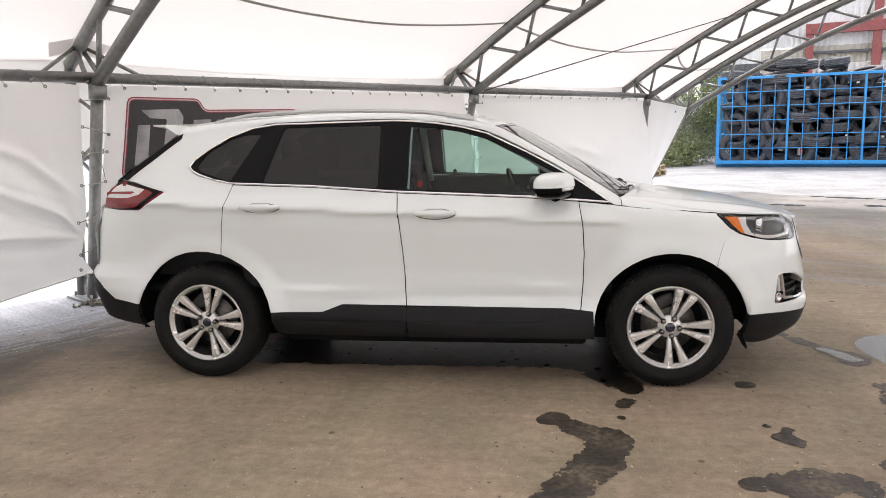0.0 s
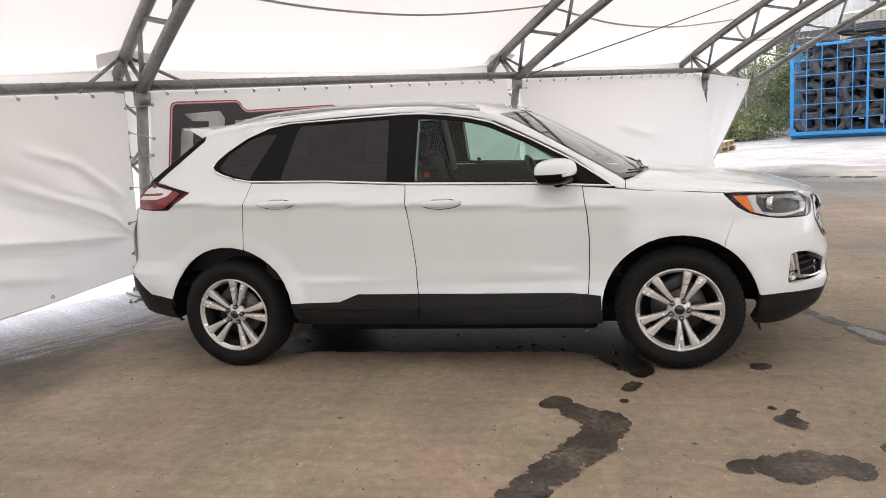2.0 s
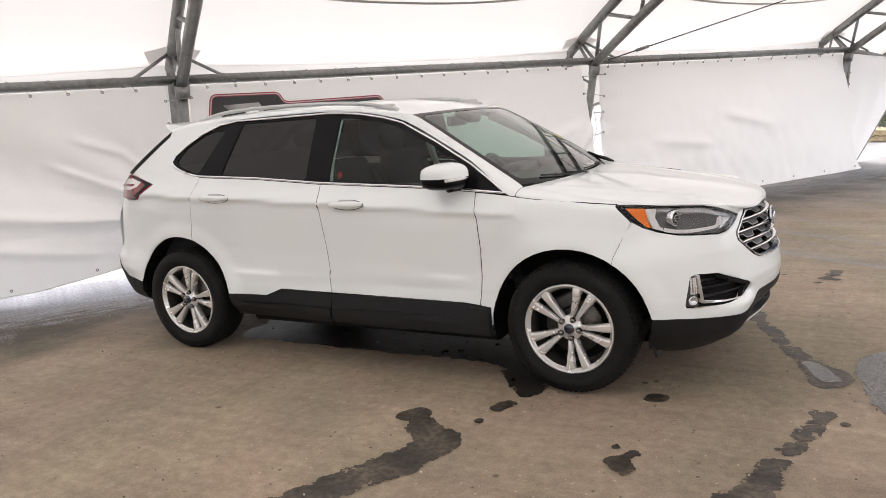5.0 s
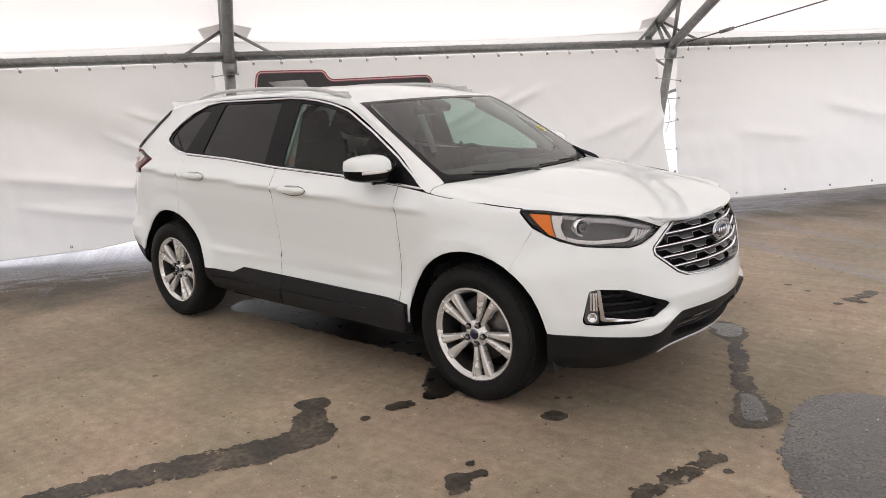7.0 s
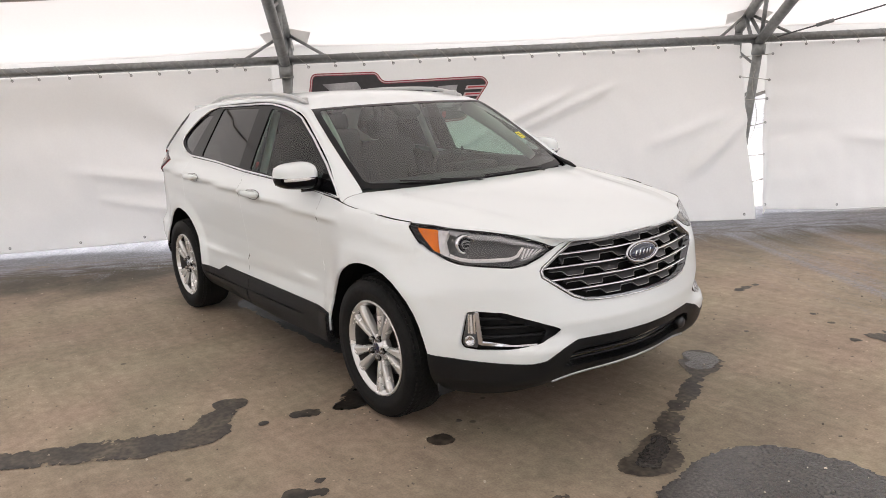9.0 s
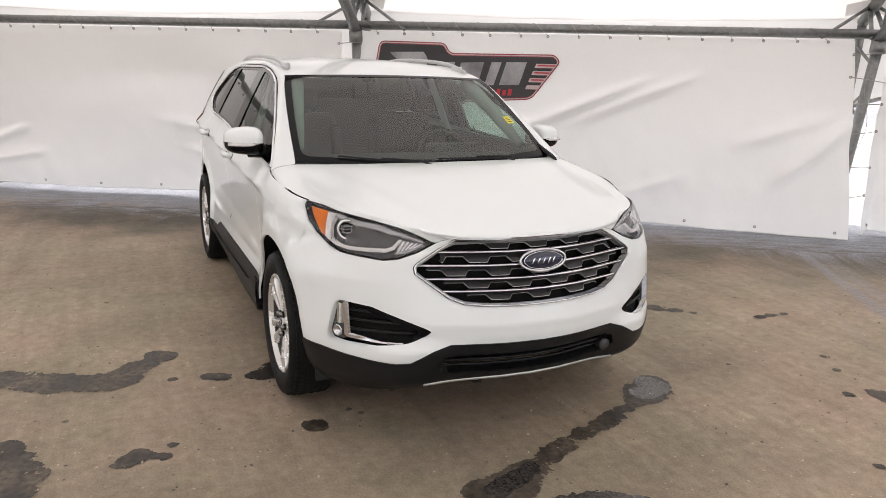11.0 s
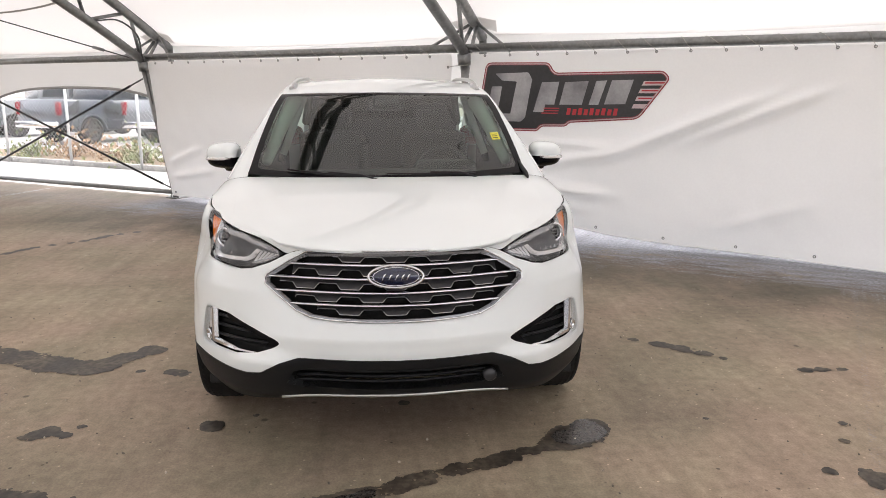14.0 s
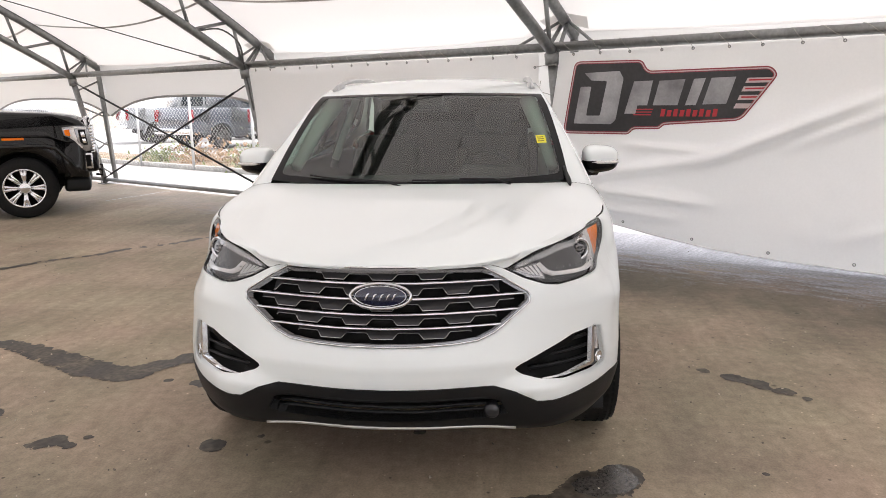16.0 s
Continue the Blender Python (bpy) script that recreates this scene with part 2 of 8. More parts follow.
def panel(name, outline, fn, mat, parent, label="", holes=(), step=0.03, depth=0.012, lift=0.0, flip=None):
    """A sheet cut along outline (and holes) in the surface's own two coordinates, laid on the surface fn, its rims turned inwards by depth."""
    from mathutils.geometry import delaunay_2d_cdt
    loops = [dense(outline, step * 0.7)] + [dense(h, step * 0.7) for h in holes]
    pts, edges = [], []
    for lp in loops:
        s = len(pts)
        pts += lp
        edges += [(s + i, s + (i + 1) % len(lp)) for i in range(len(lp))]
    o = np.array(loops[0])
    lo, hi = o.min(0), o.max(0)
    gx, gy = np.meshgrid(np.arange(lo[0] + step / 2, hi[0], step), np.arange(lo[1] + step / 2, hi[1], step))
    gx, gy = gx.ravel(), gy.ravel()
    ok = inside(gx, gy, loops[0])
    for lp in loops[1:]:
        ok &= ~inside(gx, gy, lp)
    allp = np.array(pts)
    gx, gy = gx[ok], gy[ok]
    far = np.ones(len(gx), bool)
    for k in range(0, len(gx), 400):
        d = (gx[k:k + 400, None] - allp[None, :, 0]) ** 2 + (gy[k:k + 400, None] - allp[None, :, 1]) ** 2
        far[k:k + 400] = d.min(1) > (0.4 * step) ** 2
    pts += list(zip(gx[far], gy[far]))
    v, e, f, *_ = delaunay_2d_cdt([Vector((float(a), float(b))) for a, b in pts], edges, [], 0, 1e-7)
    uv = np.array([tuple(p) for p in v])
    tri = np.array([t for t in f if len(t) == 3])
    c = uv[tri].mean(1)
    keep = inside(c[:, 0], c[:, 1], loops[0])
    for lp in loops[1:]:
        keep &= ~inside(c[:, 0], c[:, 1], lp)
    tri = tri[keep]
    pos = fn(uv[:, 0], uv[:, 1])
    h = 1e-3
    du, dv = fn(uv[:, 0] + h, uv[:, 1]) - fn(uv[:, 0] - h, uv[:, 1]), fn(uv[:, 0], uv[:, 1] + h) - fn(uv[:, 0], uv[:, 1] - h)
    nor = np.cross(du, dv)
    nor /= np.linalg.norm(nor, axis=1)[:, None] + 1e-12
    if flip is None:
        away = pos - np.array((0, 0, 0.7)) - np.c_[np.clip(pos[:, 0], -1.4, 1.4), 0 * pos[:, 0], 0 * pos[:, 0]]
        flip = (nor * away).sum() < 0
    if flip:
        nor = -nor
    pos = pos + nor * lift
    e1, e2 = pos[tri[:, 1]] - pos[tri[:, 0]], pos[tri[:, 2]] - pos[tri[:, 0]]
    wrong = (np.cross(e1, e2) * nor[tri].sum(1)).sum(1) < 0
    tri[wrong] = tri[wrong][:, ::-1]
    used = {}
    for t in tri:
        for a, b in ((t[0], t[1]), (t[1], t[2]), (t[2], t[0])):
            used[(a, b)] = 1
    rim = [(a, b) for a, b in used if (b, a) not in used]
    ridx = sorted({a for ab in rim for a in ab})
    deep = {a: len(pos) + i for i, a in enumerate(ridx)}
    verts = np.vstack([pos, pos[ridx] - nor[ridx] * depth]) if depth else pos
    faces = [tuple(int(a) for a in t) for t in tri]
    if depth:
        faces += [(int(b), int(a), deep[a], deep[b]) for a, b in rim]
    me = bpy.data.meshes.new(name)
    me.from_pydata([tuple(p) for p in verts], [], faces)
    me.materials.append(mat)
    me.polygons.foreach_set("use_smooth", [True] * len(me.polygons))
    nn = np.vstack([nor, nor[ridx]]) if depth else nor
    me.normals_split_custom_set_from_vertices([tuple(p) for p in nn])
    ob = new(name, me)
    ob.parent = parent
    if label:
        ob["label"] = label
    return ob


def grid_sheet(fn, nu, nv, u0=0.0, u1=1.0, v0=0.0, v1=1.0):
    """A bmesh sheet of fn(u, v) over a regular net."""
    bm = bmesh.new()
    rows = [[bm.verts.new(fn(u0 + (u1 - u0) * i / nu, v0 + (v1 - v0) * j / nv)) for j in range(nv + 1)] for i in range(nu + 1)]
    for i in range(nu):
        for j in range(nv):
            bm.faces.new((rows[i][j], rows[i + 1][j], rows[i + 1][j + 1], rows[i][j + 1]))
    return bm


def inset(poly, d):
    """Moves an outline inwards by d."""
    out, n = [], len(poly)
    area = sum(poly[i - 1][0] * poly[i][1] - poly[i][0] * poly[i - 1][1] for i in range(n))
    s = 1 if area > 0 else -1
    for i in range(n):
        a, b, c = Vector(poly[i - 1]), Vector(poly[i]), Vector(poly[(i + 1) % n])
        e1, e2 = (b - a).normalized(), (c - b).normalized()
        n1, n2 = Vector((-e1.y, e1.x)) * s, Vector((-e2.y, e2.x)) * s
        m = (n1 + n2)
        m = m / max(m.length_squared / 2, 0.3)
        out.append(tuple(b + m * d))
    return out

# ---------------------------------------------------------------- ground
FLOOR = material("dusty brown concrete", (0.362, 0.290, 0.214), 0.72, grain=0.08, spots=0.8, second=(0.215, 0.180, 0.136), scale=22, big=0.6, bump=0.0010, rough_var=0.18)


def finer_floor(m):
    """Adds streaks, tints, pale grit, dark pits, and painted shade and daylight by the curtain to the concrete."""
    n, l = m.node_tree.nodes, m.node_tree.links
    b = n["Principled BSDF"]
    old = b.inputs["Base Color"].links[0].from_socket
    co = n.new("ShaderNodeTexCoord")

    def cloud(scale, detail, stretch=None, rough=0.6):
        t = n.new("ShaderNodeTexNoise")
        t.inputs["Scale"].default_value, t.inputs["Detail"].default_value, t.inputs["Roughness"].default_value = scale, detail, rough
        if stretch:
            mp = n.new("ShaderNodeMapping")
            mp.inputs["Rotation"].default_value = (0, 0, stretch[2])
            mp.inputs["Scale"].default_value = (stretch[0], stretch[1], 1)
            l.new(co.outputs["Object"], mp.inputs["Vector"])
            l.new(mp.outputs["Vector"], t.inputs["Vector"])
        else:
            l.new(co.outputs["Object"], t.inputs["Vector"])
        return t.outputs["Fac"]

    def ramp(src, f0, f1, t0, t1):
        r = n.new("ShaderNodeMapRange")
        for key, v in (("From Min", f0), ("From Max", f1), ("To Min", t0), ("To Max", t1)):
            r.inputs[key].default_value = v
        l.new(src, r.inputs["Value"])
        return r.outputs["Result"]

    def times(p, q):
        k = n.new("ShaderNodeMath")
        k.operation = "MULTIPLY"
        l.new(p, k.inputs[0])
        l.new(q, k.inputs[1])
        return k.outputs["Value"]

    def specks(scale, share, size, value):
        """Small round marks in a share of the cells."""
        v = n.new("ShaderNodeTexVoronoi")
        v.inputs["Scale"].default_value = scale
        l.new(co.outputs["Object"], v.inputs["Vector"])
        sep = n.new("ShaderNodeSeparateColor")
        l.new(v.outputs["Color"], sep.inputs["Color"])
        on = ramp(sep.outputs["Red"], share, share + 0.02, 1.0, 0.0)
        near = ramp(v.outputs["Distance"], size * 0.6, size, 1.0, 0.0)
        return ramp(times(on, near), 0.0, 1.0, 1.0, value)

    def plus(*terms):
        out = terms[0]
        for q in terms[1:]:
            k = n.new("ShaderNodeMath")
            l.new(out, k.inputs[0])
            l.new(q, k.inputs[1])
            out = k.outputs["Value"]
        return out

    def along(way, shift):
        d = n.new("ShaderNodeVectorMath")
        d.operation = "DOT_PRODUCT"
        d.inputs[1].default_value = way
        l.new(co.outputs["Object"], d.inputs[0])
        k = n.new("ShaderNodeMath")
        k.inputs[1].default_value = shift
        l.new(d.outputs["Value"], k.inputs[0])
        return k.outputs["Value"]

    k = times(ramp(cloud(95, 3), 0.3, 0.7, 0.84, 1.16), ramp(cloud(1.7, 8, (1.0, 0.35, 0.5), 0.65), 0.34, 0.66, 0.86, 1.12))
    k = times(k, ramp(cloud(14, 5), 0.35, 0.65, 0.89, 1.10))
    k = times(k, ramp(cloud(2.6, 9, (0.22, 2.4, 0.95), 0.7), 0.36, 0.64, 0.90, 1.08))      # scuffs left by turning wheels
    k = times(k, ramp(cloud(2.2, 9, (0.2, 2.0, -0.5), 0.7), 0.40, 0.66, 1.04, 0.90))
    k = times(k, specks(26, 0.14, 0.17, 1.75))
    k = times(k, specks(17, 0.10, 0.15, 0.5))
    k = times(k, specks(11, 0.16, 0.11, 0.35))
    k = times(k, specks(5, 0.10, 0.10, 0.45))
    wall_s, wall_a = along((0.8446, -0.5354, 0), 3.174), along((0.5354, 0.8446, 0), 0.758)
    # dark band past the foot of the curtain: damp, with soft shade painted in
    damp_shade = times(ramp(plus(wall_s, ramp(cloud(1.3, 6), 0.3, 0.7, -0.4, 0.4)), 0.20, 0.6, 0.0, 1.0), ramp(plus(wall_s, ramp(cloud(0.9, 6), 0.3, 0.7, -0.6, 0.6)), 1.0, 2.3, 1.0, 0.0))
    k = times(k, ramp(times(damp_shade, plus(times(ramp(wall_a, -1.0, 2.0, 1.0, 0.8), ramp(wall_a, -5.8, -3.5, 0.1, 1.0)), ramp(wall_a, 4.8, 6.2, 0.0, 0.4))), 0.0, 1.0, 1.0, 0.27))
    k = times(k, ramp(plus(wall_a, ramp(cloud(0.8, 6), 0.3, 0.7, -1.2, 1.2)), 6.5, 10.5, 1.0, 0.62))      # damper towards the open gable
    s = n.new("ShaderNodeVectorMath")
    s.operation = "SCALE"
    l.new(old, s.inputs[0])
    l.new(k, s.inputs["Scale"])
    tint = n.new("ShaderNodeMix")
    tint.data_type = "RGBA"
    tint.inputs["A"].default_value, tint.inputs["B"].default_value = (0.965, 1.0, 0.94, 1), (1.045, 0.985, 0.985, 1)
    l.new(ramp(cloud(0.9, 4), 0.38, 0.62, 0.0, 1.0), tint.inputs["Factor"])
    mul = n.new("ShaderNodeVectorMath")
    mul.operation = "MULTIPLY"
    l.new(s.outputs["Vector"], mul.inputs[0])
    l.new(tint.outputs["Result"], mul.inputs[1])
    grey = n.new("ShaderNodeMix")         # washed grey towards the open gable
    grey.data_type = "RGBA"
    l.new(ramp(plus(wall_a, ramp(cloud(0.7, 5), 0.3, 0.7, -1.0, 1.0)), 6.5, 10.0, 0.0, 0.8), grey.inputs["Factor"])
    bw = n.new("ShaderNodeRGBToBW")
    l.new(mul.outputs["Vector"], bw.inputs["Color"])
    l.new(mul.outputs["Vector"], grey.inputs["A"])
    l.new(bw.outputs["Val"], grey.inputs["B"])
    # pale dried residue by the curtain foot, with daylight under the hem painted in
    flow = n.new("ShaderNodeCombineXYZ")
    l.new(wall_a, flow.inputs["X"])
    l.new(ramp(wall_s, 0.0, 1.0, 0.0, 4.0), flow.inputs["Y"])
    streak = n.new("ShaderNodeTexNoise")
    streak.inputs["Scale"].default_value, streak.inputs["Detail"].default_value, streak.inputs["Roughness"].default_value = 2.6, 9, 0.72
    l.new(flow.outputs["Vector"], streak.inputs["Vector"])
    v = plus(ramp(wall_s, 1.35, -0.05, 0.0, 1.2), ramp(wall_a, 2.6, 4.6, 0.0, 0.34), ramp(streak.outputs["Fac"], 0.3, 0.7, -0.46, 0.46), ramp(cloud(48, 4, None, 0.7), 0.3, 0.7, -0.30, 0.30))
    white = times(ramp(v, 0.36, 0.92, 0.0, 1.0), times(ramp(wall_a, -5.6, -4.9, 0.25, 1.0), ramp(wall_a, 5.6, 7.5, 1.0, 0.45)))
    pale = n.new("ShaderNodeMix")
    pale.data_type = "RGBA"
    crust_light = n.new("ShaderNodeMix")
    crust_light.data_type = "RGBA"
    crust_light.inputs["A"].default_value, crust_light.inputs["B"].default_value = (0.115, 0.115, 0.125, 1), (0.34, 0.345, 0.38, 1)
    l.new(times(ramp(cloud(34, 6, None, 0.75), 0.38, 0.58, 0.25, 1.0), ramp(streak.outputs["Fac"], 0.36, 0.58, 0.35, 1.0)), crust_light.inputs["Factor"])
    l.new(crust_light.outputs["Result"], pale.inputs["B"])
    l.new(white, pale.inputs["Factor"])
    l.new(grey.outputs["Result"], pale.inputs["A"])
    l.new(pale.outputs["Result"], b.inputs["Base Color"])


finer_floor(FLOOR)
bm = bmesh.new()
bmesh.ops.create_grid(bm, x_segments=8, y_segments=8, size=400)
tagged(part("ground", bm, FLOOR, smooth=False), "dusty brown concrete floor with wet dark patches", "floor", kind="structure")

# ---------------------------------------------------------------- tent
ORIGIN, ALONG, INWARD = Vector((-3.087, 1.059, 0)), Vector((0.5354, 0.8446, 0)), Vector((0.8446, -0.5354, 0))
FRAMES = [-15.2, -10.1, -5.15, -0.16, 5.2, 10.8, 12.7]
SPAN = 16.0


def tent_at(a, s, z):
    """The place a metres along the long wall, s metres in from it, at height z."""
    return ORIGIN + ALONG * a + INWARD * s + Vector((0, 0, z))


tent = tent_at


def low(s):
    s = min(s, SPAN - s)
    return 2.0 + 0.6 * s - 0.0375 * s * s


def high(s):
    s = min(s, SPAN - s)
    return 2.49 + 0.59 * s - 0.037 * s * s


def bar(name, p, q, r, parent, mat=STEEL, sides=10):
    return part(name, tube([p, q], r, sides), mat, parent)


def arch_truss(a, drop=0.0):
    t = thing("arch_truss", "grey galvanised steel lattice arch holding up the white tent", "truss", group="tent arches")
    tent = lambda a, s, z: tent_at(a, s, z - (drop if z > 1.5 else 0))
    ss = np.linspace(0, SPAN, 41)
    part("lower_chord", tube([tent(a, s, low(s)) for s in ss], 0.058, 12), STEEL, t)
    su = np.linspace(-0.5, SPAN + 0.5, 43)
    part("upper_chord", tube([tent(a, s, high(s)) for s in su], 0.058, 12), STEEL, t)
    part("keder_rail", tube([tent(a, s, high(s) + 0.07) for s in su], 0.022, 6), CABLE, t)
    nodes = [0.0]
    while nodes[-1] + 0.86 < SPAN / 2:
        nodes.append(nodes[-1] + 0.84)
    for mirror in (False, True):
        f = (lambda s: SPAN - s) if mirror else (lambda s: s)
        for i, s in enumerate(nodes):
            u = s + 0.2 if i else 0.16
            if s:
                bar("brace", tent(a, f(s), low(s)), tent(a, f(u - 0.84 + 0.02), high(u - 0.84 + 0.02)), 0.024, t)
            if i < len(nodes) - 1:
                bar("brace", tent(a, f(s + 0.03), low(s + 0.03)), tent(a, f(u), high(u)), 0.024, t)
        for d in (-0.07, 0.07):
            bar("knee_brace", tent(a + d, f(-0.02), 2.0), tent(a + 0.4 * d, f(-0.29), 2.31), 0.022, t)
        for d in (-0.55, 0.55):
            bar("knee_strut", tent(a + d, f(0), 2.0), tent(a + d * 0.08, f(-0.27), 2.32), 0.017, t)
        if drop:
            bar("leg", tent(a - 0.64, f(-0.74), 0.03), tent(a, f(0), 2.0), 0.045, t, sides=12)
            part("base_plate", box(0.24, 0.22, 0.016, at=tent(a - 0.64, f(-0.74), 0.012), bevel=0.004), STEEL, t, smooth=False)
            continue
        bar("leg", tent(a - 0.03, f(-0.46), 0.03), tent(a, f(0), 2.0), 0.052, t, sides=12)
        bar("outer_leg", tent(a - 0.03, f(-0.68), 0.03), tent(a, f(-0.5), 2.23), 0.045, t, sides=12)
        zs = np.linspace(0.35, 1.75, 6)
        for i, z in enumerate(zs):
            z2 = z + (0.2 if i % 2 else -0.2)
            bar("lattice", tent(a - 0.02, f(-0.46 + 0.46 * z / 2), z), tent(a - 0.02, f(-0.67 + 0.16 * z2 / 2.2), z2), 0.016, t, sides=6)
        part("base_plate", box(0.42, 0.22, 0.016, at=tent(a - 0.03, f(-0.57), 0.012), bevel=0.004, m=Matrix.Rotation(math.atan2(INWARD.y, INWARD.x), 4, "Z")), STEEL, t, smooth=False)
        part("joint_collar", tube([tent(a, f(-0.022), 1.86), tent(a, f(0.0), 1.98)], 0.075, 12), STEEL, t)
        for k in range(4):
            part("anchor_bolt", tube([tent(a + (0.07 if k % 2 else -0.07), f(-0.40 if k < 2 else -0.73), 0.012), tent(a + (0.07 if k % 2 else -0.07), f(-0.40 if k < 2 else -0.73), 0.06)], 0.012, 6), STEEL, t)
    return t


DROP = 0.28     # the gable arch stands lower than the rest
for a in FRAMES:
    arch_truss(a, DROP if a == FRAMES[-1] else 0.0)

for side in (0, 1):
    for k, (a, b) in enumerate(zip(FRAMES, FRAMES[1:])):
        s = 0 if side == 0 else SPAN
        if k == len(FRAMES) - 2:
            b = b - 0.1
        tagged(part("eave_beam", tube([tent(a, s - 0.05, 2.042), tent(b, s - 0.05, 2.042 - (DROP if k == len(FRAMES) - 2 else 0))], 0.048, 14), STEEL), "round grey steel eave beam between tent arches", "beam", "eave beams")


def roof_z(a, s):
    k = max(i for i in range(len(FRAMES)) if FRAMES[i] <= a + 1e-6 or i == 0)
    k = min(k, len(FRAMES) - 2)
    f = min(max((a - FRAMES[k]) / (FRAMES[k + 1] - FRAMES[k]), 0), 1)
    sag = 0.07 * math.sin(math.pi * f) ** 0.8
    wob = 0.012 * noise.noise(Vector((a * 0.9, s * 0.7, 3)))
    return high(s) + 0.085 - sag + wob - (DROP * f if k == len(FRAMES) - 2 else 0)


PATCH = fabric("grey reinforcing cloth", (0.66, 0.64, 0.62), 0.45)


roof = thing("tent_roof", "cream white translucent tent roof cloth over steel arches", "tent roof", kind="structure")
bm = grid_sheet(lambda a, s: tent(a, s, roof_z(a, s)), 120, 90, FRAMES[0], FRAMES[-1], -0.56, SPAN + 0.56)
part("roof_cloth", bm, ROOFCLOTH, roof)
SEAM = material("grey weld seam", (0.42, 0.40, 0.38), 0.6, grain=0.1, scale=40)
for k, (a, b) in enumerate(zip(FRAMES, FRAMES[1:])):
    for s0, d in ((0.58, 0.20),):
        n = 28
        rows = []
        bm = bmesh.new()
        for i in range(n + 1):
            f = i / n
            s = s0 - d * math.sin(math.pi * f)
            aa = a + (b - a) * f
            rows.append([bm.verts.new(tent(aa, s + w, roof_z(min(aa, b - 1e-3), s + w) - 0.006)) for w in (-0.016, 0.016)])
        for r, q in zip(rows, rows[1:]):
            bm.faces.new((r[0], r[1], q[1], q[0]))
        part("seam", bm, SEAM, roof)
for a in FRAMES:
    for d in (-1, 1):
        if FRAMES[0] < a + 0.3 * d < FRAMES[-1]:
            bm = grid_sheet(lambda u, v: tent(a + d * (0.05 + (0.17 + 0.06 * v) * u), -0.40 + 0.17 * v, roof_z(a + d * 0.1, -0.40 + 0.17 * v) - 0.035 - 0.05 * u), 3, 3)
            part("corner_patch", bm, PATCH, roof, "grey reinforcing patch")

# outer skirt with arched openings, behind the curtains
EDGE = material("grey edge piping", (0.30, 0.29, 0.28), 0.6, grain=0.1, scale=60)
for side in (0, 1):
    f = (lambda s: SPAN - s) if side else (lambda s: s)
    for k, (a, b) in enumerate(zip(FRAMES, FRAMES[1:])):
        if side:
            continue
        v = thing("skirt", "white cloth skirt with an arched opening below", "tent skirt", group="tent skirts")

        def foot(g):
            return 1.28 + 0.36 * (1 - abs(2 * g - 1) ** 3)

        bm = grid_sheet(lambda g, h: tent(a + (b - a) * g, f(-0.55 - 0.13 * h + 0.015 * noise.noise(Vector((g * 9, h * 3, k)))), 2.27 + (foot(g) - 2.27) * h), 40, 8)
        part("cloth", bm, VALANCE, v)
        part("piping", tube([tent(a + (b - a) * g, f(-0.68), foot(g)) for g in np.linspace(0.01, 0.99, 41)], 0.022, 8), EDGE, v)

# side curtains
def knots(x, xs, ys):
    return float(np.interp(x, xs, ys))


def hem(a):
    return knots(a, (-5.1, -4.7, -3.5, -2.5, -1.7, -1.1, -0.75, -0.4, 0.15, 0.5, 1.0, 1.6, 2.2, 3.0, 4.4, 5.2, 5.4, 6.2, 7.2, 10.7, 13),
                 (0.08, 0.08, 0.07, 0.08, 0.13, 0.23, 0.285, 0.34, 0.34, 0.27, 0.18, 0.10, 0.06, 0.03, 0.012, 0.008, 0.055, 0.03, 0.022, 0.022, 0.3))


def fold(a, z, a0, z0, a1, z1, width, size):
    """A soft ridge along a line in the cloth, dying out at both ends."""
    da, dz = a1 - a0, z1 - z0
    n = math.hypot(da, dz)
    t = ((a - a0) * da + (z - z0) * dz) / (n * n)
    off = ((a - a0) * dz - (z - z0) * da) / n
    return size * math.exp(-(off / width) ** 2) * math.exp(-((t - 0.5) / 0.42) ** 4)


def fan(a, z, ac, zc, lo, hi, count, size, reach):
    """Folds that spread out from a point where the cloth is tied back."""
    r = math.hypot(a - ac, z - zc)
    th = math.atan2(z - zc, a - ac)
    f = (th - lo) / (hi - lo)
    if not 0 < f < 1:
        return 0.0
    return size * math.sin(math.pi * f) * math.cos(math.tau * count * f) * min(1, r / 0.25) * math.exp(-r / reach)


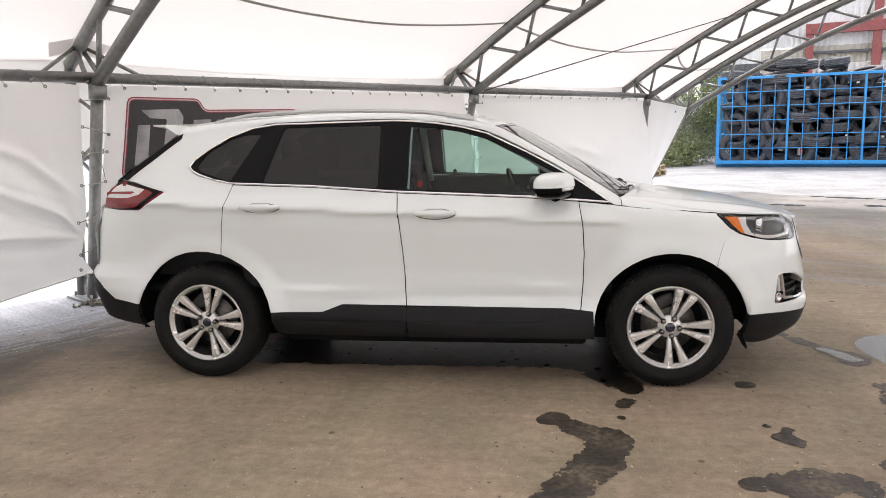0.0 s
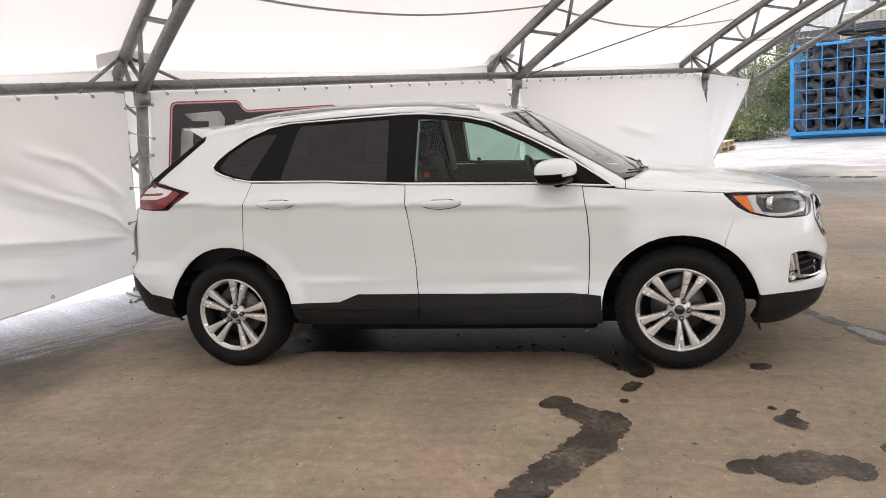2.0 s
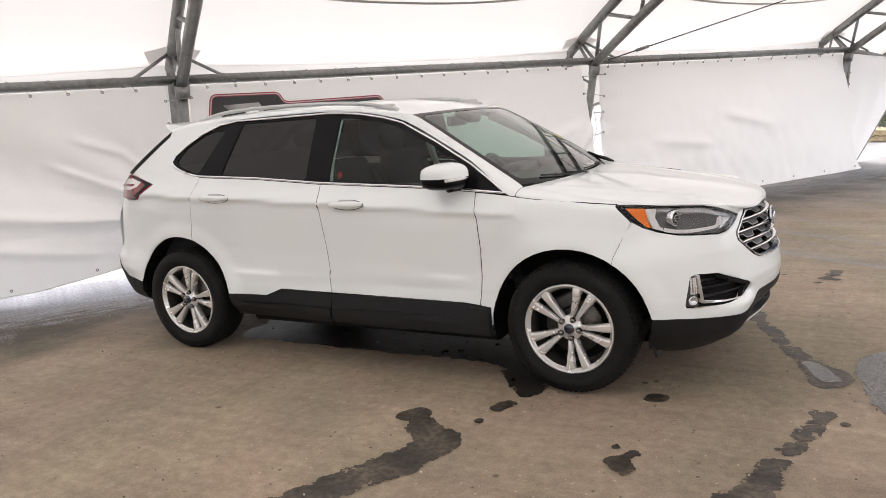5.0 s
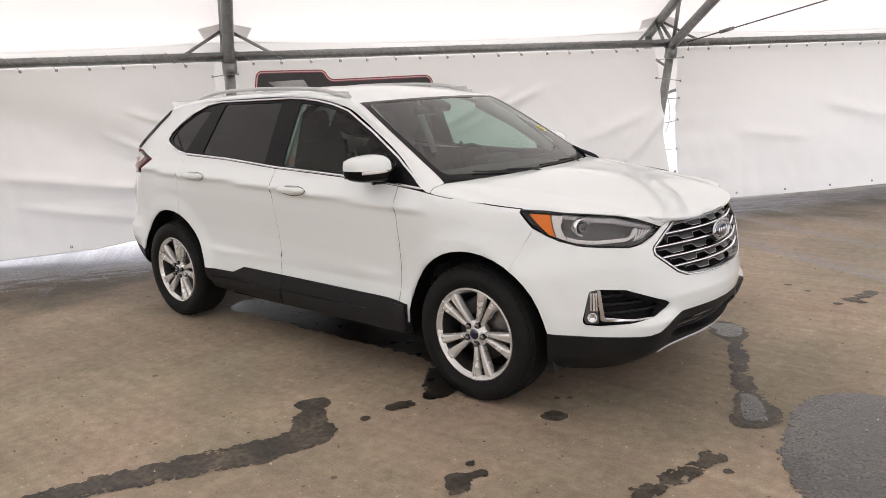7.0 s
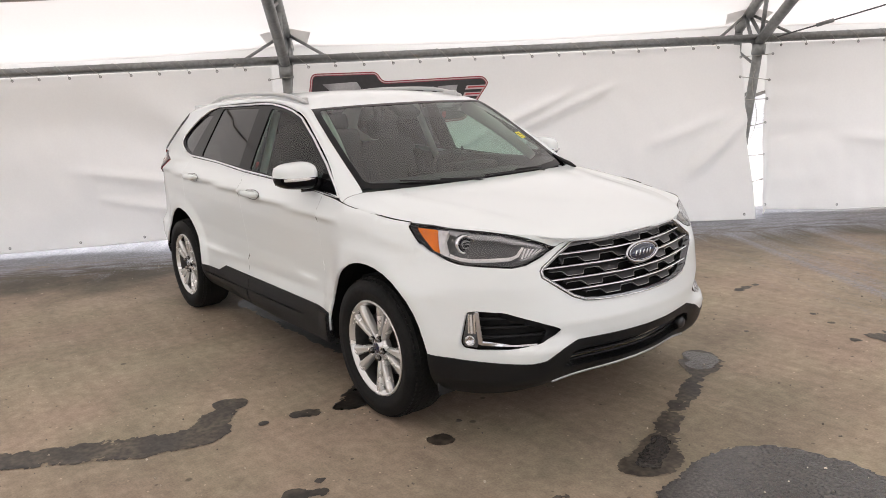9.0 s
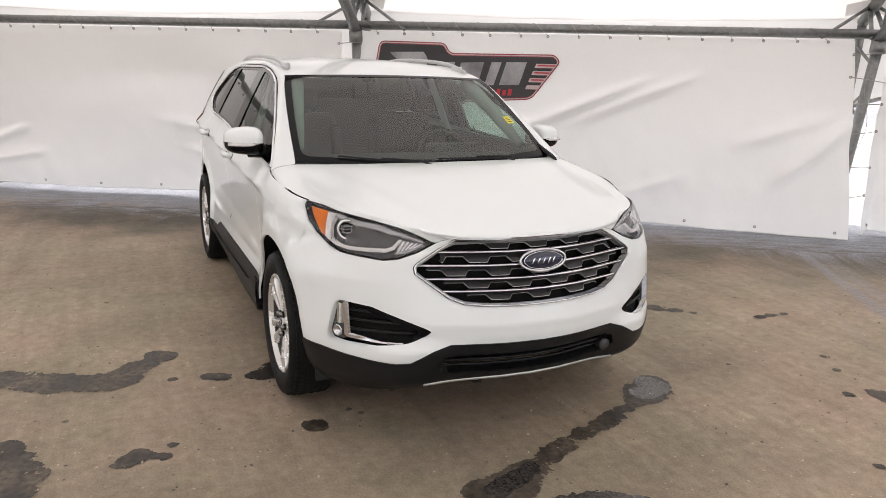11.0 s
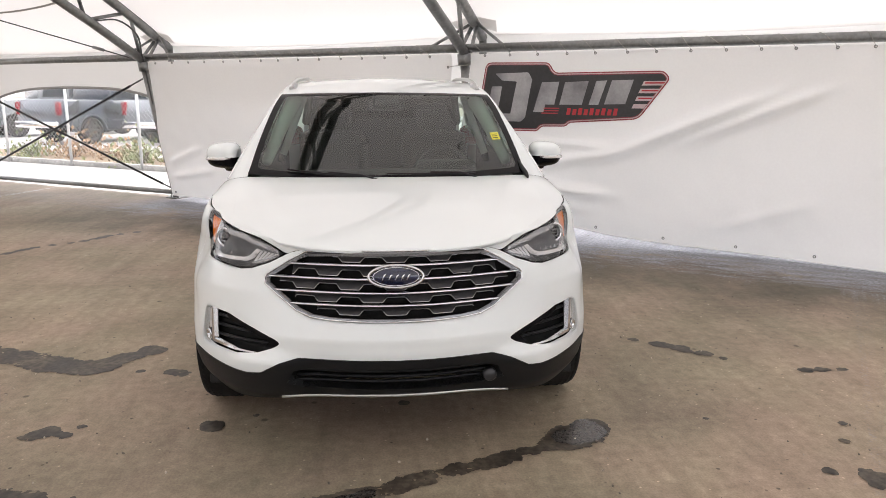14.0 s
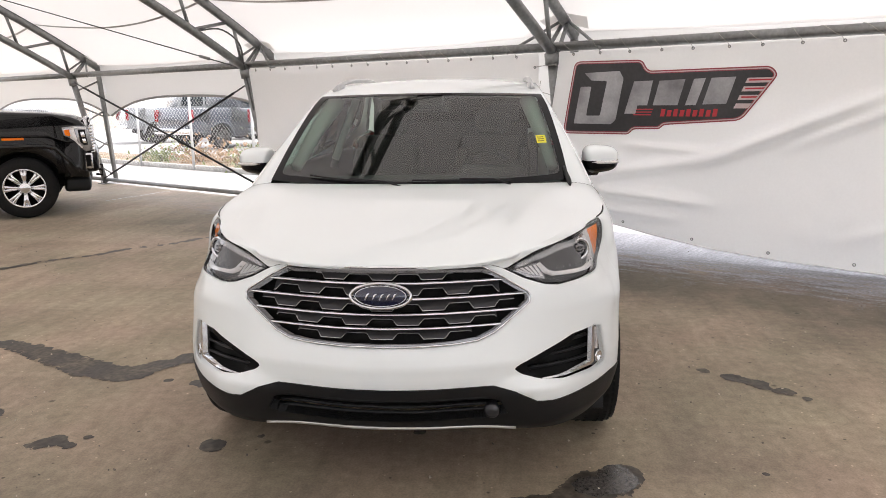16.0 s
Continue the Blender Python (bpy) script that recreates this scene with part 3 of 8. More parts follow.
FOLDS = ((-0.45, 1.02, -0.82, 1.38, 0.030, 0.030), (-0.75, 1.35, -1.25, 1.55, 0.035, 0.028), (-0.48, 0.82, -1.45, 1.30, 0.035, 0.042), (-0.52, 0.76, -1.45, 1.10, 0.030, -0.028), (-0.60, 0.70, -1.65, 0.80, 0.040, 0.035), (-0.60, 0.60, -1.9, 0.66, 0.045, -0.03),
         (-0.5, 0.95, -1.1, 1.18, 0.022, -0.018),
         (0.2, 0.70, 1.75, 1.0, 0.06, 0.05), (1.35, 0.86, 3.05, 1.57, 0.055, 0.055), (2.2, 1.06, 3.55, 1.63, 0.05, 0.035), (0.65, 1.05, 1.58, 1.01, 0.035, 0.03), (0.3, 0.60, 1.55, 0.52, 0.05, 0.075), (0.25, 0.42, 1.3, 0.36, 0.05, 0.06),
         (4.30, 0.50, 5.08, 1.24, 0.08, 0.07), (3.9, 0.9, 4.9, 1.25, 0.07, 0.03), (2.6, 0.25, 3.5, 0.58, 0.06, 0.02),
         (-2.6, 0.95, -0.8, 0.70, 0.06, 0.04), (-2.4, 0.62, -1.0, 0.40, 0.05, 0.04), (-5.0, 0.55, -4.3, 0.80, 0.05, 0.04), (-5.0, 0.35, -4.1, 0.50, 0.05, 0.04),
         (6.2, 0.9, 7.4, 0.75, 0.07, 0.03), (7.6, 1.2, 8.8, 0.95, 0.08, 0.03))


def drape(a, z):
    """How far the curtain hangs inwards at a place."""
    d = 1 - min(max(z / 1.9, 0), 1)
    w = 0.055 * noise.noise(Vector((a * 0.55 + z * 0.4, z * 1.5 - a * 0.12, 1.7)))
    w += 0.040 * noise.noise(Vector((a * 1.2 - z * 1.6, z * 2.2 + a * 0.5, 5.1)))
    w += 0.016 * noise.noise(Vector((a * 4.5 + z * 2, z * 3.5 - a * 1.6, 9.1)))
    ridge = 1.8 * sum(fold(a, z, *q) for q in FOLDS)
    ridge += fan(a, z, -0.38, 0.66, math.radians(105), math.radians(205), 3.0, 0.06, 2.4)
    ridge += fan(a, z, 0.05, 0.35, math.radians(-10), math.radians(75), 3.0, 0.035, 0.9)
    ridge += fan(a, z, 5.2, 1.75, math.radians(180), math.radians(260), 3.0, 0.03, 0.8)
    if a > 5.3:
        ridge += 0.014 * math.sin(z * 19 + 2 * noise.noise(Vector((a, z * 2, 3)))) * math.exp(-(a - 5.3) / 0.6)
    lean = -0.26 * d * min(max((-1.2 - a) / 1.2, 0), 1) if a < 0 else d * knots(a, (2.0, 3.0, 4.2, 5.1, 5.2, 5.4, 6.2, 7.4, 10.7), (0.0, 0.03, 0.19, 0.30, 0.30, -0.04, 0.15, 0.27, 0.27))
    return -0.02 + lean + (w * (0.12 + 0.8 * d) + ridge) * min(1, 4 * d + 0.1)


GROM = lathe([(0.007, -0.003), (0.014, -0.003), (0.0155, 0), (0.014, 0.003), (0.007, 0.003), (0.007, -0.003)], 12, "y")
grom_me = bpy.data.meshes.new("grommet")
GROM.to_mesh(grom_me)
GROM.free()
grom_me.materials.append(STEEL)
face_wall = math.degrees(math.atan2(INWARD.y, INWARD.x)) + 90


def curtain(a0, a1, back, label, flare=0.0, pull=0.0, spread=0.0):
    c = thing("side_curtain", label, "curtain", group="tent curtains")
    rnd = random.Random(int(a0 * 10))

    def f(g, h):
        a = a0 + (a1 - a0) * g
        scallop = 0.010 * abs(math.sin(math.pi * (a - a0) / 0.31))
        top = 1.985 - scallop
        z = top + (hem(a) - top) * h
        a += (flare * h + pull * (h ** 3 if h < 0.9 else 0.73 * (1 - h) / 0.1) + 0.012 * math.sin(9 * h + a0)) * g ** 12
        a += (spread * h + 0.010 * math.sin(8 * h)) * (1 - g) ** 12
        return tent(a, drape(a, z) - back, z)

    part("cloth", grid_sheet(f, int((a1 - a0) * 34), 66), WALLCLOTH, c)
    part("hem_cord", tube([f(g, 1.0) + Vector((0, 0, -0.004)) for g in np.linspace(0, 1, 90)], 0.009, 6), WALLCLOTH, c)
    n = int((a1 - a0) / 0.31)
    for i in range(n):
        a = a0 + 0.155 + i * 0.31 + rnd.uniform(-0.02, 0.02)
        if a > a1 - 0.05:
            break
        z = 1.958
        o = new("grommet", grom_me)
        o.parent = c
        o.matrix_world = Matrix.Translation(tent(a, drape(a, z) - back + 0.006, z)) @ pose(0, 0, 0, 0, 0, face_wall)
        lean = rnd.uniform(0.06, 0.17)
        pts = [tent(a, drape(a, z) - back + 0.008, z)] + [tent(a - lean * w / 2.6, -0.05 + 0.0505 * math.sin(w), 2.042 - 0.0505 * math.cos(w)) for w in np.linspace(0.5, 3.1, 8)]
        part("cord", tube(pts, 0.0032, 5), ROPE, c)
    for g in np.linspace(0.02, 0.98, int((a1 - a0) / 0.6)):
        o = new("grommet", grom_me)
        o.parent = c
        p = f(g, 0.975)
        o.matrix_world = Matrix.Translation(p + INWARD * 0.006) @ pose(0, 0, 0, 0, 0, face_wall)
    return c


curtain(-5.08, -0.33, 0.0, "white vinyl side curtain laced to the eave beam, sagging with folds", 0.0, -0.15)
curtain(-0.08, 4.98, 0.0, "white vinyl side curtain carrying a printed dealer sign", 0.10, 0.0, -0.22)
curtain(5.34, 10.73, 0.06, "white vinyl side curtain laced between two tent arches", 0.20, -0.16, -0.10)


def lace(zs):
    """Cords that tie two curtain edges together across a tent leg; each row is a height, the two edges and the tilt."""
    c = thing("curtain_lacing", "thin grey cords tying two curtains across a tent leg", "cord", group="curtain lacing")
    for z, e0, e1, tilt in zs:
        p, q = tent(e0, 0.03, z), tent(e1, 0.03, z + tilt)
        m = (p + q) / 2 + INWARD * 0.05
        part("cord", tube(smooth_line([p, m, q], 8), 0.0045, 5), ROPE, c)
        for e in (p, q):
            o = new("grommet", grom_me)
            o.parent = c
            o.matrix_world = Matrix.Translation(e) @ pose(0, 0, 0, 0, 0, face_wall)
    mid = (zs[0][1] + zs[0][2]) / 2
    part("cord", tube([tent(mid + 0.05 * math.sin(7 * z), 0.07 - 0.2 * (1.7 - z) / 1.2, z) for z in np.linspace(0.5, 1.7, 40)], 0.003, 5), ROPE, c)


lace(((1.84, -0.34, -0.09, 0.02), (1.62, -0.34, -0.12, -0.07), (1.40, -0.36, -0.15, 0.0), (1.12, -0.40, -0.19, 0.02), (0.80, -0.46, -0.24, 0.08), (0.52, -0.47, -0.27, 0.12)))
lace(((1.84, 4.97, 5.35, 0.02), (1.62, 4.97, 5.32, -0.05), (1.36, 4.98, 5.30, 0.0), (1.05, 5.01, 5.29, 0.04), (0.72, 5.02, 5.28, 0.0), (0.40, 5.04, 5.27, 0.03)))

# the loose end of cloth by the open gable
def loose(g, h):
    wave = 0.035 * math.sin(6 * g + 2.5 * h) * (0.2 + h) + 0.02 * math.sin(14 * g - 3 * h)
    a0, s0, z0 = 10.84 - 0.10 * max(0.0, h - 0.6) / 0.4, 0.0 - 0.14 * h, 1.97 - 1.94 * h
    a1, s1, z1 = 12.74 - 1.03 * h + 0.36 * h * h, 0.04 - 0.42 * h - 0.22 * h * h, 1.81 - 1.78 * h
    return tent(a0 + (a1 - a0) * g, s0 + (s1 - s0) * g + wave * math.sin(math.pi * g), z0 + (z1 - z0) * g)


flap = thing("loose_curtain", "white vinyl curtain end gathered beside the open gable", "curtain")
part("cloth", grid_sheet(loose, 30, 30), WALLCLOTH, flap)
part("edge_rope", tube([loose(1.0, h) for h in np.linspace(0, 1, 20)], 0.016, 6), EDGE, flap)
part("edge_rope", tube([loose(0.0, h) for h in np.linspace(0, 0.75, 20)], 0.024, 6), STEEL, flap)
for k in range(7):
    for g in (0.02, 0.98):
        o = new("grommet", grom_me)
        o.parent = flap
        o.matrix_world = Matrix.Translation(loose(g, 0.06 + 0.1 * k) + INWARD * 0.012) @ pose(0, 0, 0, 0, 0, face_wall)

# paler concrete outside the tent
APRON = material("pale outdoor concrete", (0.42, 0.41, 0.40), 0.85, grain=0.10, spots=0.6, second=(0.46, 0.45, 0.43), scale=7, big=0.5, bump=0.002)
bm = grid_sheet(lambda u, v: tent(-40 + 53 * u, -0.84 - 0.20 * knots(-40 + 53 * u, (-6, -4, 2, 4), (-1.4, 0, 0, -1.4)) - (0.10 * noise.noise(Vector((u * 160, 0, 2))) + 0.06 * noise.noise(Vector((u * 500, 0, 5)))) * (1 - v) - 40 * v, 0.0018), 900, 2)
tagged(part("pavement", bm, APRON, smooth=False), "pale sunlit concrete outside the long tent wall", "pavement", kind="structure")
YARD = material("damp pale yard concrete", (0.225, 0.225, 0.24), 0.7, grain=0.16, spots=0.9, second=(0.15, 0.15, 0.155), scale=9, big=1.1, bump=0.003, rough_var=0.2)
bm = grid_sheet(lambda u, v: tent(12.75 + (0.7 * noise.noise(Vector((v * 23, 0, 4))) + 0.35 * noise.noise(Vector((v * 90, 0, 7)))) * (1 - u) + 50 * u, -40 + 80 * v, 0.0022), 3, 400)
tagged(part("pavement", bm, YARD, smooth=False), "pale sunlit concrete outside the open gable", "pavement", kind="structure")

# added out of view, to bounce light in on the car
bm = grid_sheet(lambda u, v: tent(-40 + 54 * u, SPAN + 0.3 + 40 * v, 0.004), 4, 4)
tagged(part("pavement", bm, APRON, smooth=False), "added unseen pale ground bouncing light in at the open tent side", "pavement", kind="structure")

# bracing cables, tubes and base rail
for k in (4, 2):
    d = 1 if k == 4 else -1
    a, b = FRAMES[k], FRAMES[k + d]
    c = thing("brace_cable", "thin steel bracing cable with a turnbuckle under the roof", "cable", group="bracing cables")
    p, q = tent(a + 0.15 * d, 0.1, 2.04), tent(b, 2.0, high(2.0) - 0.06)
    part("wire", tube([p, q], 0.009, 6), CABLE, c)
    m = p.lerp(q, 0.07)
    part("turnbuckle", tube([m, p.lerp(q, 0.10)], 0.022, 8), STEEL, c)
for p, q in ((tent(-10.1, -0.02, 1.92), tent(-5.15, -0.44, 0.12)), (tent(-5.25, -0.06, 1.75), tent(-10.1, -0.44, 0.12))):
    c = thing("cross_brace", "black sleeved diagonal brace across an open tent bay", "brace", group="cross braces")
    part("tube", tube([p.lerp(q, 0.06), p.lerp(q, 0.95)], 0.018, 8), TRIM, c)
    part("wire", tube([p, q], 0.011, 6), CABLE, c)
for a, b in zip(FRAMES[:3], FRAMES[1:3]):
    tagged(part("base_rail", tube([tent(a, -0.46, 0.09), tent(b, -0.46, 0.09)], 0.036, 8), STEEL), "grey steel rail between tent feet", "rail", "base rails")
c = thing("roof_wiring", "black cable looping along a tent arch", "cable")
part("wire", tube(smooth_line([tent(-5.1, 0.75, 2.47), tent(-5.05, 0.45, 2.5), tent(-5.05, 0.15, 2.33), tent(-5.1, 0.05, 2.05), tent(-5.1, -0.02, 1.7), tent(-5.1, -0.08, 1.4)], 24), 0.012, 6), CABLE, c)

# ---------------------------------------------------------------- the white car
car = thing("car", "white five-door crossover with black lower cladding parked on the concrete", "car")

# half plan of the body, from the middle of the tail round to the middle of the nose
PLAN = smooth_line([(-2.40, 0), (-2.385, 0.35), (-2.33, 0.62), (-2.22, 0.80), (-2.05, 0.885), (-1.8, 0.925), (-1.43, 0.945), (-0.9, 0.945), (0, 0.945),
                    (0.9, 0.945), (1.42, 0.943), (1.70, 0.925), (1.89, 0.882), (2.05, 0.79), (2.16, 0.67), (2.24, 0.52), (2.31, 0.32), (2.35, 0.15), (2.362, 0)], 600)
ARC = np.r_[0, np.cumsum(np.linalg.norm(np.diff(PLAN, axis=0), axis=1))]
ARC -= np.interp(0.0, PLAN[:, 0], ARC)
TANG = np.gradient(PLAN, ARC, axis=0)
NORM = np.c_[-TANG[:, 1], TANG[:, 0]]
NORM /= np.linalg.norm(NORM, axis=1)[:, None]
NORM[-1], NORM[0] = (1, 0), (-1, 0)
END = ARC[-1]


def ux(x):
    return float(np.interp(x, PLAN[:, 0], ARC))


def uy(y):
    """Where the nose is y metres from the middle line."""
    h = ARC > 1.5
    return float(np.interp(-y, -PLAN[h, 1], ARC[h]))


BX = (-2.3, -1.5, -1.22, -0.70, -0.18, 0.62, 1.09, 1.26, 1.47, 1.71, 1.95, 2.3)
BZ = (1.27, 1.25, 1.222, 1.198, 1.158, 1.118, 1.078, 1.056, 1.038, 1.012, 1.0, 0.96)
CX, CZ = (-2.3, -1.64, -1.23, -0.66, -0.18, 0.33, 0.91, 1.16, 1.5, 2.0), (1.13, 1.115, 1.092, 1.072, 1.045, 1.017, 0.994, 0.972, 0.95, 0.93)


FINE = np.arange(0.05, 1.85, 0.001)
BLUR = np.exp(-np.linspace(-3, 3, 27) ** 2 / 2)
BLUR /= BLUR.sum()


@functools.lru_cache(None)
def rounded(zs, ds):
    t = np.interp(FINE, zs, ds)
    return np.convolve(np.pad(t, 13, mode="edge"), BLUR, mode="valid")


def profile(z, zs, ds):
    """A section line through the given heights, its corners rounded."""
    return np.interp(z, FINE, rounded(zs, ds))


def ease(t):
    t = np.clip(t, 0, 1)
    return t * t * (3 - 2 * t)


def depth_at(u, z):
    """How far the skin stands out from the plan, by height."""
    x = np.interp(u, ARC, PLAN[:, 0])
    belt, crease = np.interp(x, BX, BZ), np.interp(x, CX, CZ)
    zz = z - (crease - 1.02)
    door = profile(zz, (0.18, 0.24, 0.30, 0.36, 0.46, 0.56, 0.68, 0.80, 0.90, 0.992, 1.018, 1.028, 1.06, 1.10, 1.15, 1.2), (-0.12, -0.05, -0.012, -0.006, -0.016, -0.032, -0.033, -0.024, -0.016, -0.014, 0.003, -0.004, -0.028, -0.058, -0.085, -0.11))
    edge = 0.595 + 0.012 * x
    door = door + 0.010 * ease((z - edge + 0.07) / 0.065) * ease((edge + 0.012 - z) / 0.012) * ease((x + 1.0) / 0.3) * ease((0.9 - x) / 0.3)
    soft = profile(z, (0.2, 0.3, 0.4, 0.5, 0.7, 0.85, 0.95), (-0.07, -0.03, -0.016, -0.01, -0.002, 0.0, -0.008))
    up = np.maximum(z - belt, 0)
    at_belt = np.interp(belt - (crease - 1.02), (1.06, 1.10, 1.15, 1.2), (-0.030, -0.058, -0.085, -0.11))
    green = at_belt - 0.45 * up - 0.12 * up * up
    doors = np.where(z > belt, green, door)
    roll = np.clip((z - (belt - 0.10)) / 0.10, 0, 1.4)
    fender = soft - 0.040 * (1 - np.sqrt(np.clip(1 - np.minimum(roll, 1.0) ** 2, 0, 1))) - 0.010 * roll
    corner = profile(z, (0.2, 0.25, 0.33, 0.42, 0.52, 0.66, 0.76, 0.84, 0.92, 1.0, 1.05), (-0.13, -0.07, -0.004, 0.016, 0.021, 0.008, 0.0, -0.020, -0.054, -0.097, -0.13))
    nose = profile(z, (0.2, 0.26, 0.31, 0.36, 0.46, 0.52, 0.57, 0.62, 0.67, 0.80, 0.90, 0.945, 0.97), (-0.17, -0.11, -0.065, -0.032, 0.008, 0.02, 0.022, 0.012, 0.002, -0.022, -0.055, -0.085, -0.13))
    tail = profile(z, (0.25, 0.4, 0.55, 0.65, 0.72, 1.0, 1.2, 1.35, 1.6), (-0.10, -0.03, 0.015, 0.015, -0.03, -0.06, -0.10, -0.19, -0.42))
    w1 = ease((u - ux(1.0)) / 0.22)
    w2 = ease((u - ux(1.72)) / 0.26)
    w3 = ease((u - uy(0.72)) / (uy(0.40) - uy(0.72)))
    w0 = ease((ux(-1.75) - u) / 0.45)
    d = doors * (1 - w1) + fender * w1
    d = d * (1 - w2) + corner * w2
    d = d * (1 - w3) + nose * w3
    d = d * (1 - w0) + np.where(z > 1.25, np.maximum(tail, green), tail) * w0
    for cx, r in ((1.418, 0.436), (-1.43, 0.452)):
        rr = np.hypot(x - cx, z - 0.365)
        d = d + 0.016 * ease(1 - (rr - r) / 0.13) * ease((z - 0.25) / 0.2) * (np.abs(x - cx) < 0.7)
    d = d - 0.056 * np.exp(-((u - ux(1.80)) / 0.17) ** 2) * ease((z - 0.70) / 0.18)
    yy = np.interp(u, ARC, PLAN[:, 1])
    d = d + 0.042 * np.exp(-((yy - 0.56) / 0.15) ** 2) * (x > 1.5) * ease((0.53 - z) / 0.08) * ease((z - 0.24) / 0.06)
    return d


def skin(side):
    def fn(u, z):
        x, y = np.interp(u, ARC, PLAN[:, 0]), np.interp(u, ARC, PLAN[:, 1])
        nx, ny = np.interp(u, ARC, NORM[:, 0]), np.interp(u, ARC, NORM[:, 1])
        d = depth_at(u, z)
        return np.c_[x + nx * d, side * (y + ny * d), z]
    return fn


def whole(u, z):
    """Both halves of the nose: u runs from one flank to the other, 0 in the middle."""
    side = np.where(u < 0, -1.0, 1.0)
    p = skin(1.0)(END - np.abs(u), z)
    p[:, 1] *= side
    return p


def at_skin(x, z):
    p = skin(1.0)(np.array([ux(x)]), np.array([z]))[0]
    return p


def sidepoly(pts):
    return [(ux(x), z) for x, z in pts]


def arc_pts(cx, r, z0, z1, n=22, cz=0.365):
    a0, a1 = math.pi - math.asin((z0 - cz) / r), math.asin((z1 - cz) / r)
    return [(cx + r * math.cos(a), cz + r * math.sin(a)) for a in np.linspace(a0, a1, n)]


F_ARCH = arc_pts(1.418, 0.436, 0.29, 0.43)
R_ARCH = arc_pts(-1.43, 0.452, 0.33, 0.29)
GAP_F = [(0.895, 1.093), (0.917, 0.95), (0.925, 0.795), (0.920, 0.62), (0.906, 0.46)]
GAP_M = [(-0.178, 1.156), (-0.163, 1.0), (-0.147, 0.83), (-0.136, 0.63), (-0.133, 0.482)]
GAP_R = [(-1.213, 1.219), (-1.262, 1.06), (-1.282, 0.93), (-1.291, 0.797)]


def shift(pts, d):
    return [(x + d, z) for x, z in pts]


CLAD_R = [(-0.985, 0.435), (-0.66, 0.438), (-0.53, 0.487), (-0.133, 0.473)]
CLAD_F = [(-0.133, 0.473), (0.70, 0.472), (0.815, 0.470), (0.87, 0.464), (0.906, 0.462)]
DLO = [(-1.22, 1.230), (-0.70, 1.206), (-0.18, 1.166), (0.62, 1.126), (1.075, 1.089), (0.85, 1.243), (0.6, 1.378), (0.35, 1.497), (0.20, 1.537), (0.05, 1.563), (-0.10, 1.58),
       (-0.23, 1.587), (-0.98, 1.582), (-1.12, 1.563), (-1.27, 1.510), (-1.40, 1.437), (-1.485, 1.375), (-1.512, 1.335), (-1.49, 1.31), (-1.44, 1.285), (-1.34, 1.252)]
TAIL_LAMP = [(-2.16, 1.165), (-2.06, 1.235), (-1.985, 1.255), (-1.88, 1.237), (-1.665, 1.186), (-1.75, 1.125), (-1.83, 1.080), (-2.0, 1.080), (-2.17, 1.086)]
HEAD_LAMP = [(ux(1.685), 1.014), (ux(1.80), 1.006), (ux(1.92), 0.997), (uy(0.70), 0.982), (uy(0.60), 0.958), (uy(0.52), 0.93), (uy(0.462), 0.908),
             (uy(0.53), 0.872), (uy(0.60), 0.846), (uy(0.66), 0.838), (uy(0.72), 0.845), (ux(1.99), 0.856), (ux(1.90), 0.873), (ux(1.82), 0.897), (ux(1.755), 0.943)]


def roundpoly(pts, r=0.02, n=4):
    """Rounds the corners of an outline."""
    out = []
    m = len(pts)
    for i in range(m):
        a, b, c = Vector(pts[i - 1]), Vector(pts[i]), Vector(pts[(i + 1) % m])
        d1, d2 = (a - b), (c - b)
        q = min(r, d1.length * 0.45, d2.length * 0.45)
        p0, p1 = b + d1.normalized() * q, b + d2.normalized() * q
        for k in range(n + 1):
            t = k / n
            out.append(tuple(p0 * (1 - t) ** 2 + b * 2 * t * (1 - t) + p1 * t * t))
    return out


def on_skin_line(fn, pts, step=0.03, lift=0.0):
    d = dense(list(pts) + [pts[-1]], step)
    a = np.array(d)
    p = fn(a[:, 0], a[:, 1])
    h = 1e-3
    n = np.cross(fn(a[:, 0] + h, a[:, 1]) - p, fn(a[:, 0], a[:, 1] + h) - p)
    n /= np.linalg.norm(n, axis=1)[:, None]
    n *= np.sign((n * (p - np.array((0, 0, 0.6)))).sum(1))[:, None]
    return p + n * lift


# outer edge of the side glass and inner edge of the roof rails of the shell
A_LINE = [(1.137, 1.069), (1.085, 1.085), (0.86, 1.252), (0.61, 1.388), (0.36, 1.508), (0.2, 1.548), (0.05, 1.575), (-0.23, 1.598), (-0.98, 1.594), (-1.25, 1.580), (-1.45, 1.562), (-1.60, 1.540)]
B_LINE = [(1.137, 0.767, 1.106), (1.12, 0.762, 1.120), (0.90, 0.736, 1.258), (0.70, 0.708, 1.379), (0.52, 0.676, 1.484), (0.40, 0.648, 1.542), (0.10, 0.628, 1.594), (-0.3, 0.622, 1.622), (-1.0, 0.618, 1.622), (-1.3, 0.615, 1.608), (-1.50, 0.61, 1.592), (-1.64, 0.605, 1.577)]
A3 = smooth_line([tuple(at_skin(x, z)) for x, z in A_LINE], 80)
B3 = smooth_line(B_LINE, 80)


def cant(side):
    def fn(u, v):
        i = np.clip(u, 0, 1) * 79
        k = np.minimum(i.astype(int), 78)
        f = (i - k)[:, None]
        a, b = A3[k] * (1 - f) + A3[k + 1] * f, B3[k] * (1 - f) + B3[k + 1] * f
        v = v[:, None]
        p = a * (1 - v) + b * v
        bulge = 4 * v * (1 - v) * 0.014
        p = p + bulge * np.array((0.2, 0.5, 0.6))
        p[:, 1] *= side
        return p
    return fn


